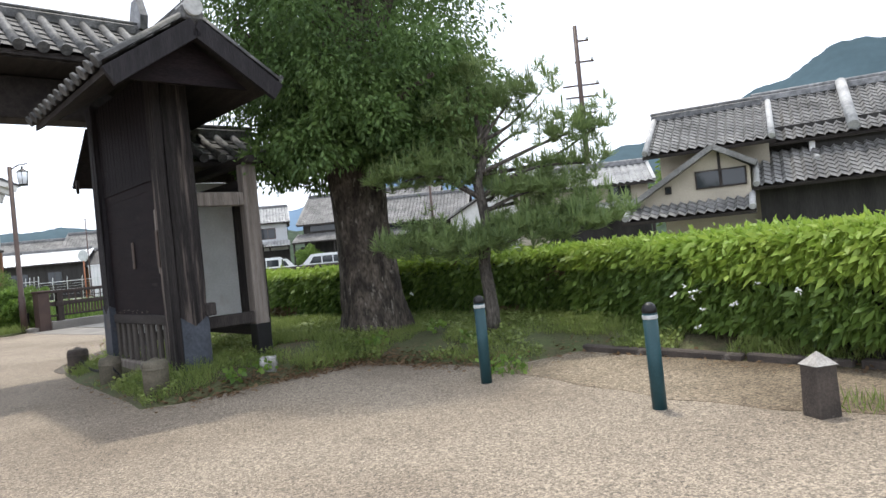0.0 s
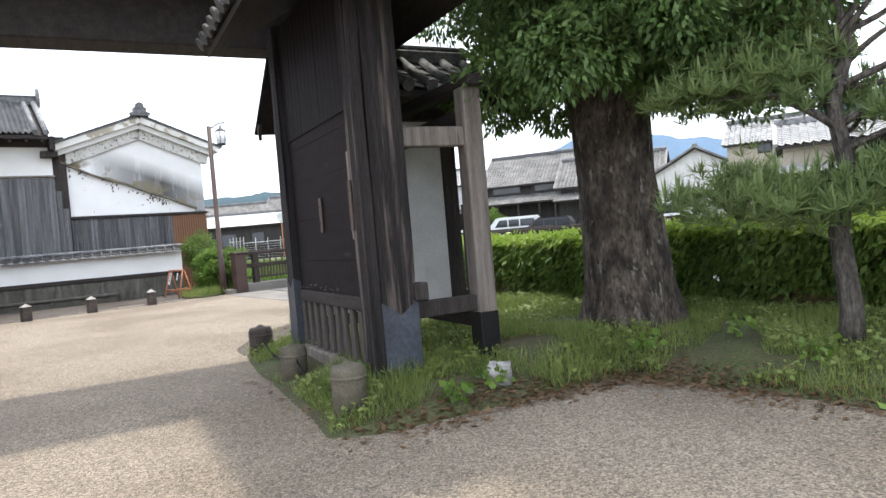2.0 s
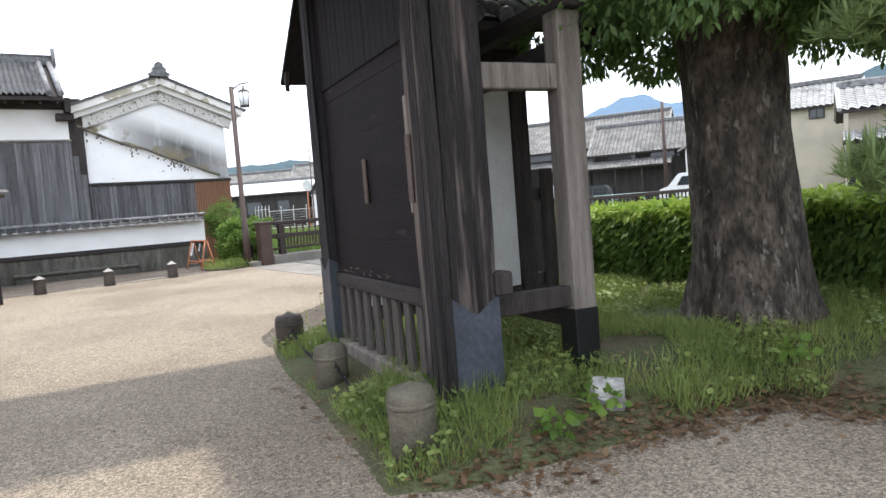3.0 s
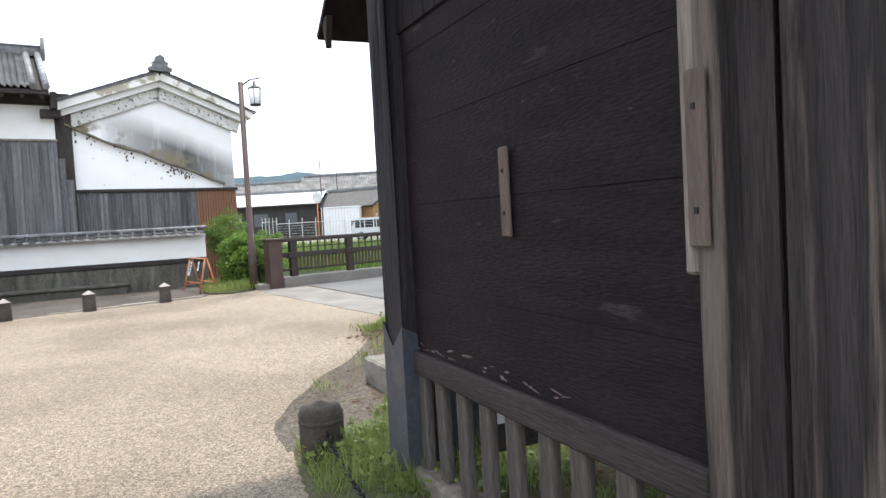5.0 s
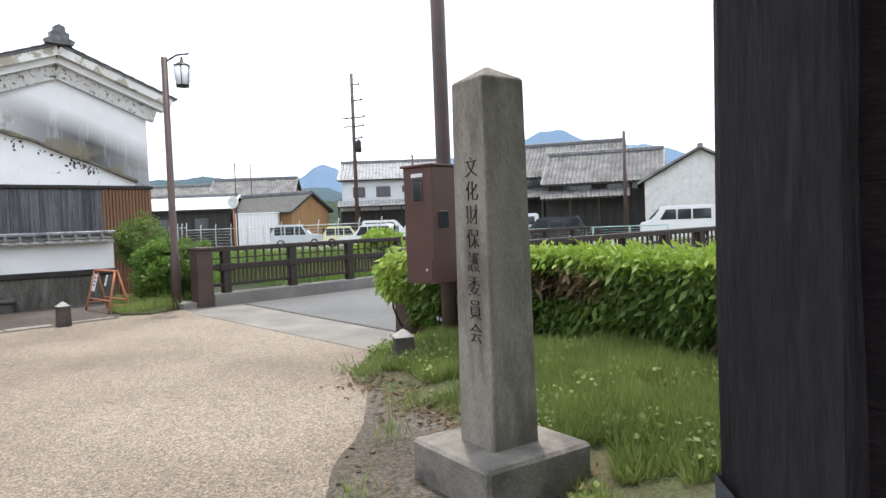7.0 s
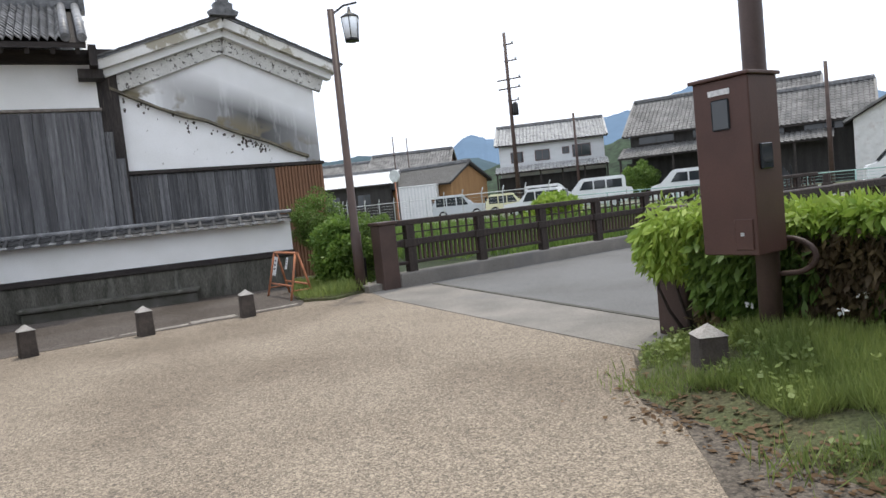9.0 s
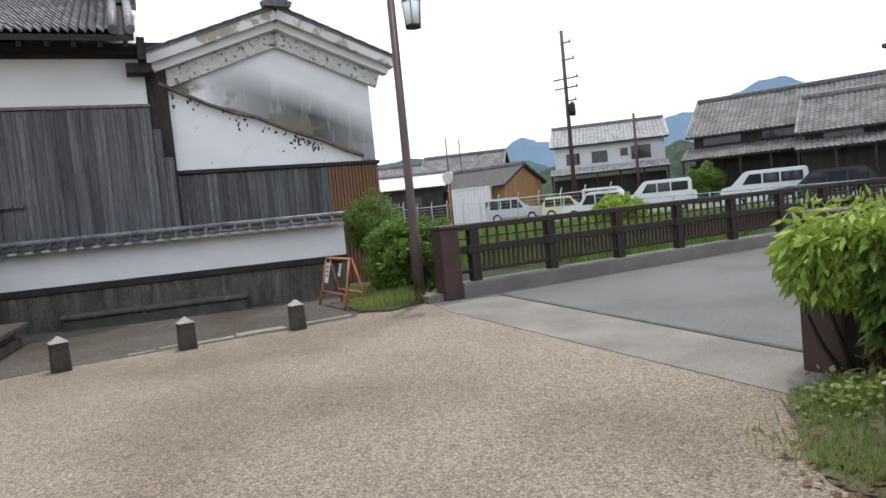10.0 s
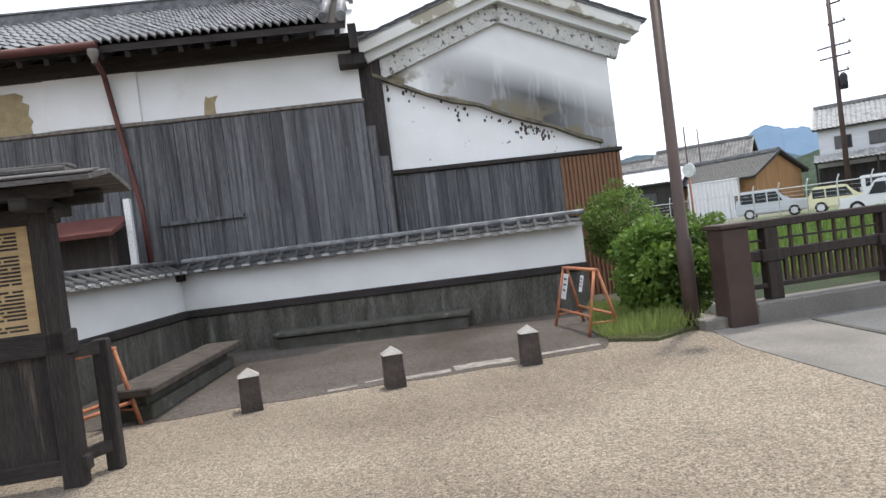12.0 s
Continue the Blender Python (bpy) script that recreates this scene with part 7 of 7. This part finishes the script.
def wire_fence(pts, h, gap, material, label, arms=False):
    f = thing("wire_fence", pose(0, 0, 0), label, "fence")
    for (x0, y0), (x1, y1) in zip(pts, pts[1:]):
        L = math.hypot(x1 - x0, y1 - y0)
        n = max(1, round(L / gap))
        for k in range(n + 1):
            x, y = x0 + (x1 - x0) * k / n, y0 + (y1 - y0) * k / n
            z = lot_z(x) - 0.1
            q = [(x, y, z), (x, y, z + h)] + ([(x + 0.2, y - 0.2, z + h + 0.3)] if arms else [])
            bm = B(); tube(bm, q, 0.03, 6); part("post", bm, material, f)
        za, zb = lot_z(x0) - 0.1, lot_z(x1) - 0.1
        for k in range(9):
            hh = 0.08 + (h - 0.1) * k / 8
            bm = B(); tube(bm, [(x0, y0, za + hh), (x1, y1, zb + hh)], 0.022 if k in (0, 8) else 0.006, 4); part("wire", bm, material, f)
    return f


M["fence_green"] = mat("pale_green_fence_steel", (0.3, 0.45, 0.42), None, 4, 0.5, 0.0)
wire_fence([(-20, 44.0), (-9.3, 39.6), (-4.4, 39.4)], 1.05, 1.9, M["fence_green"], "pale green wire fence along the bank")
wire_fence([(-37.5, 49.5), (-20, 44.0)], 1.7, 1.6, M["reflect"], "grey wire fence with angled tops", True)
wire_fence([(-41, 52), (-37.5, 49.5)], 1.9, 1.2, M["reflect"], "grey wire fence beside the container", True)


def utility_pole(x, y, h, r, label, arms=True):
    u = thing("utility_pole", pose(x, y, 0), label, "utility pole")
    bm = B(); tube(bm, [(0, 0, -0.5), (0, 0, h)], [r, r * 0.65], 10); part("pole", bm, M["pole_brown"], u)
    if arms:
        for z, w in ((h * 0.93, 0.7), (h * 0.84, 0.9), (h * 0.74, 1.1), (h * 0.69, 1.0), (h * 0.62, 0.8)):
            bm = B(); bx(bm, -w * (0.9 if 0.65 * h < z < 0.8 * h else 0.2), w, -0.05, 0.05, z, z + 0.09); part("cross_arm", bm, M["pole_brown"], u)
            bm = B(); turned(bm, [(0.05, z + 0.09), (0.09, z + 0.16), (0.05, z + 0.28)], 8, (w * 0.9, 0, 0)); part("insulator", bm, M["reflect"], u)
        bm = B(); turned(bm, [(0.22, h * 0.54), (0.24, h * 0.56), (0.24, h * 0.6), (0.1, h * 0.615)], 12, (0.4, 0, 0)); part("transformer", bm, M["black"], u)
    return u


utility_pole(-28.8, 60.5, 14.4, 0.19, "tall dark utility pole with arms and a transformer")
utility_pole(-23.9, 61.2, 7.3, 0.14, "short dark utility pole", False)
utility_pole(-37.2, 55.5, 7.1, 0.07, "thin grey steel pole by the container", False)
utility_pole(-6.7, 57.0, 7.5, 0.16, "dark utility pole before the tiled houses", False)
utility_pole(4.85, 40.3, 13.5, 0.19, "tall utility pole with many arms")
utility_pole(-45.0, 70.0, 8.5, 0.08, "thin aerial pole between roofs", False)
mir = thing("traffic_mirror", pose(-32.1, 47.5, 0), "round convex traffic mirror on a post", "traffic mirror")
bm = B(); tube(bm, [(0, 0, 0), (0, 0, 3.3)], 0.045, 8); part("post", bm, M["orange"], mir)
bm = B(); tube(bm, [(0, 0.02, 3.5), (0, -0.06, 3.5)], [0.42, 0.4], 20); part("mirror", bm, M["reflect"], mir, "round mirror seen edge-on")

# reeds on the bank and shrubs among the houses
shrub(-17.7, 38.1, 0.6, 1.2, 0.6, 40, 0.22, M["hedge_top"], "light green bushes on the river bank")
shrub(-19.0, 61.0, 1.6, 1.3, 1.3, 36, 0.18, M["hedge"], "green garden shrub beside the dark house")
shrub(12.5, 45.0, 4.0, 4.0, 2.6, 60, 0.3, M["hedge"], "green garden trees on the slope")
shrub(6.0, 47.5, 3.2, 2.2, 1.9, 50, 0.28, M["hedge_top"], "leafy garden tree behind the houses")
bm = B()
flat(bm, [fac_xy(7, -2.8), fac_xy(22, -2.8), (-14, 37), (-46, 44), (-46, 60), fac_xy(8, 8), fac_xy(7.4, 0)], -0.2, -0.01)
solo("ground_bank", bm, mat("dark_bank_turf", (0.032, 0.046, 0.018), (0.022, 0.03, 0.014), 1.2, 0.95, 0.8, 20, spread=0.25), pose(0, 0, 0), "grassy river bank beyond the rail", "ground", kind="structure")
nb = np.column_stack([nrng.uniform(-34, -11, 26000), nrng.uniform(24, 43, 26000), np.full(26000, 0.0)])
fv = (nb[:, :2] - np.array([-19.79, 15.59])) @ np.array([[math.cos(radians(62.28)), -math.sin(radians(62.28))], [math.sin(radians(62.28)), math.cos(radians(62.28))]])
nb = nb[(fv[:, 1] > -2.7) | (fv[:, 0] > 21.5)]
d = unit(nrng.normal(scale=0.3, size=nb.shape) * np.array([1, 1, 0.1]) + np.array([0, 0, 1]))
tagged(new("bank_grass", blades_mesh("bank_grass", nb, d * nrng.uniform(0.2, 0.6, (len(nb), 1)), unit(np.cross(d, nrng.normal(size=d.shape))) * 0.03, M["hedge"])), "tall grass on the river bank", "grass", kind="stuff")


# ---- hills ----
def hill(name, crest, material, label, rough):
    bm = B()
    pts = []
    for (x0, y0, z0), (x1, y1, z1) in zip(crest, crest[1:]):
        for k in range(14):
            f = k / 14
            e = f * f * (3 - 2 * f)
            x, y, z = x0 + (x1 - x0) * f, y0 + (y1 - y0) * f, z0 + (z1 - z0) * e
            pts.append((x, y, z + rough * noise.noise((x * 0.06, y * 0.06, 1)) + rough * 0.4 * noise.noise((x * 0.25, y * 0.25, 7))))
    rows_ = []
    for g, hgt in ((1.0, 1.0), (0.95, 0.72), (0.9, 0.4), (0.84, 0.0)):
        rows_.append([bm.verts.new((x * g, y * g, z * hgt - (2 if hgt == 0 else 0))) for x, y, z in pts])
    for a, c in zip(rows_, rows_[1:]):
        for k in range(len(pts) - 1):
            bm.faces.new((a[k], a[k + 1], c[k + 1], c[k])).smooth = True
    return solo(name, bm, material, pose(0, 0, 0), label, "hill", kind="structure")


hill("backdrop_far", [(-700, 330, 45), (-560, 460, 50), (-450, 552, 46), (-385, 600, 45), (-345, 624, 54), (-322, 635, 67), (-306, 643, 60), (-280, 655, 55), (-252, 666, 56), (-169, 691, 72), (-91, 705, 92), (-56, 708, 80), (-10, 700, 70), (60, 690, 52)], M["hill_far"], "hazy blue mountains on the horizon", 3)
hill("backdrop_right", [(20, 505, 34), (79, 494, 62), (136, 482, 80), (176, 469, 92), (213, 453, 109), (231, 444, 105), (300, 410, 96), (420, 300, 70), (520, 100, 50)], M["hill"], "wooded mountain, blue-green with painted haze", 3)
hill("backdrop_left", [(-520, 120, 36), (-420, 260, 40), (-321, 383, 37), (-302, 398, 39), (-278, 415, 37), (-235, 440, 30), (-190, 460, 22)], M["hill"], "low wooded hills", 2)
hill("backdrop_knoll", [(-150, 160, 5), (-118, 172, 8), (-95, 184, 10), (-72, 190, 12.5), (-52, 192, 12), (-30, 196, 8), (-5, 200, 5)], M["hill_near"], "green wooded knoll behind the houses", 2.2)
hill("backdrop_slope", [(0, 150, 8), (18, 146, 12), (40, 140, 15), (70, 130, 16), (110, 100, 12)], M["hill_near"], "green wooded slope behind the houses", 2.2)
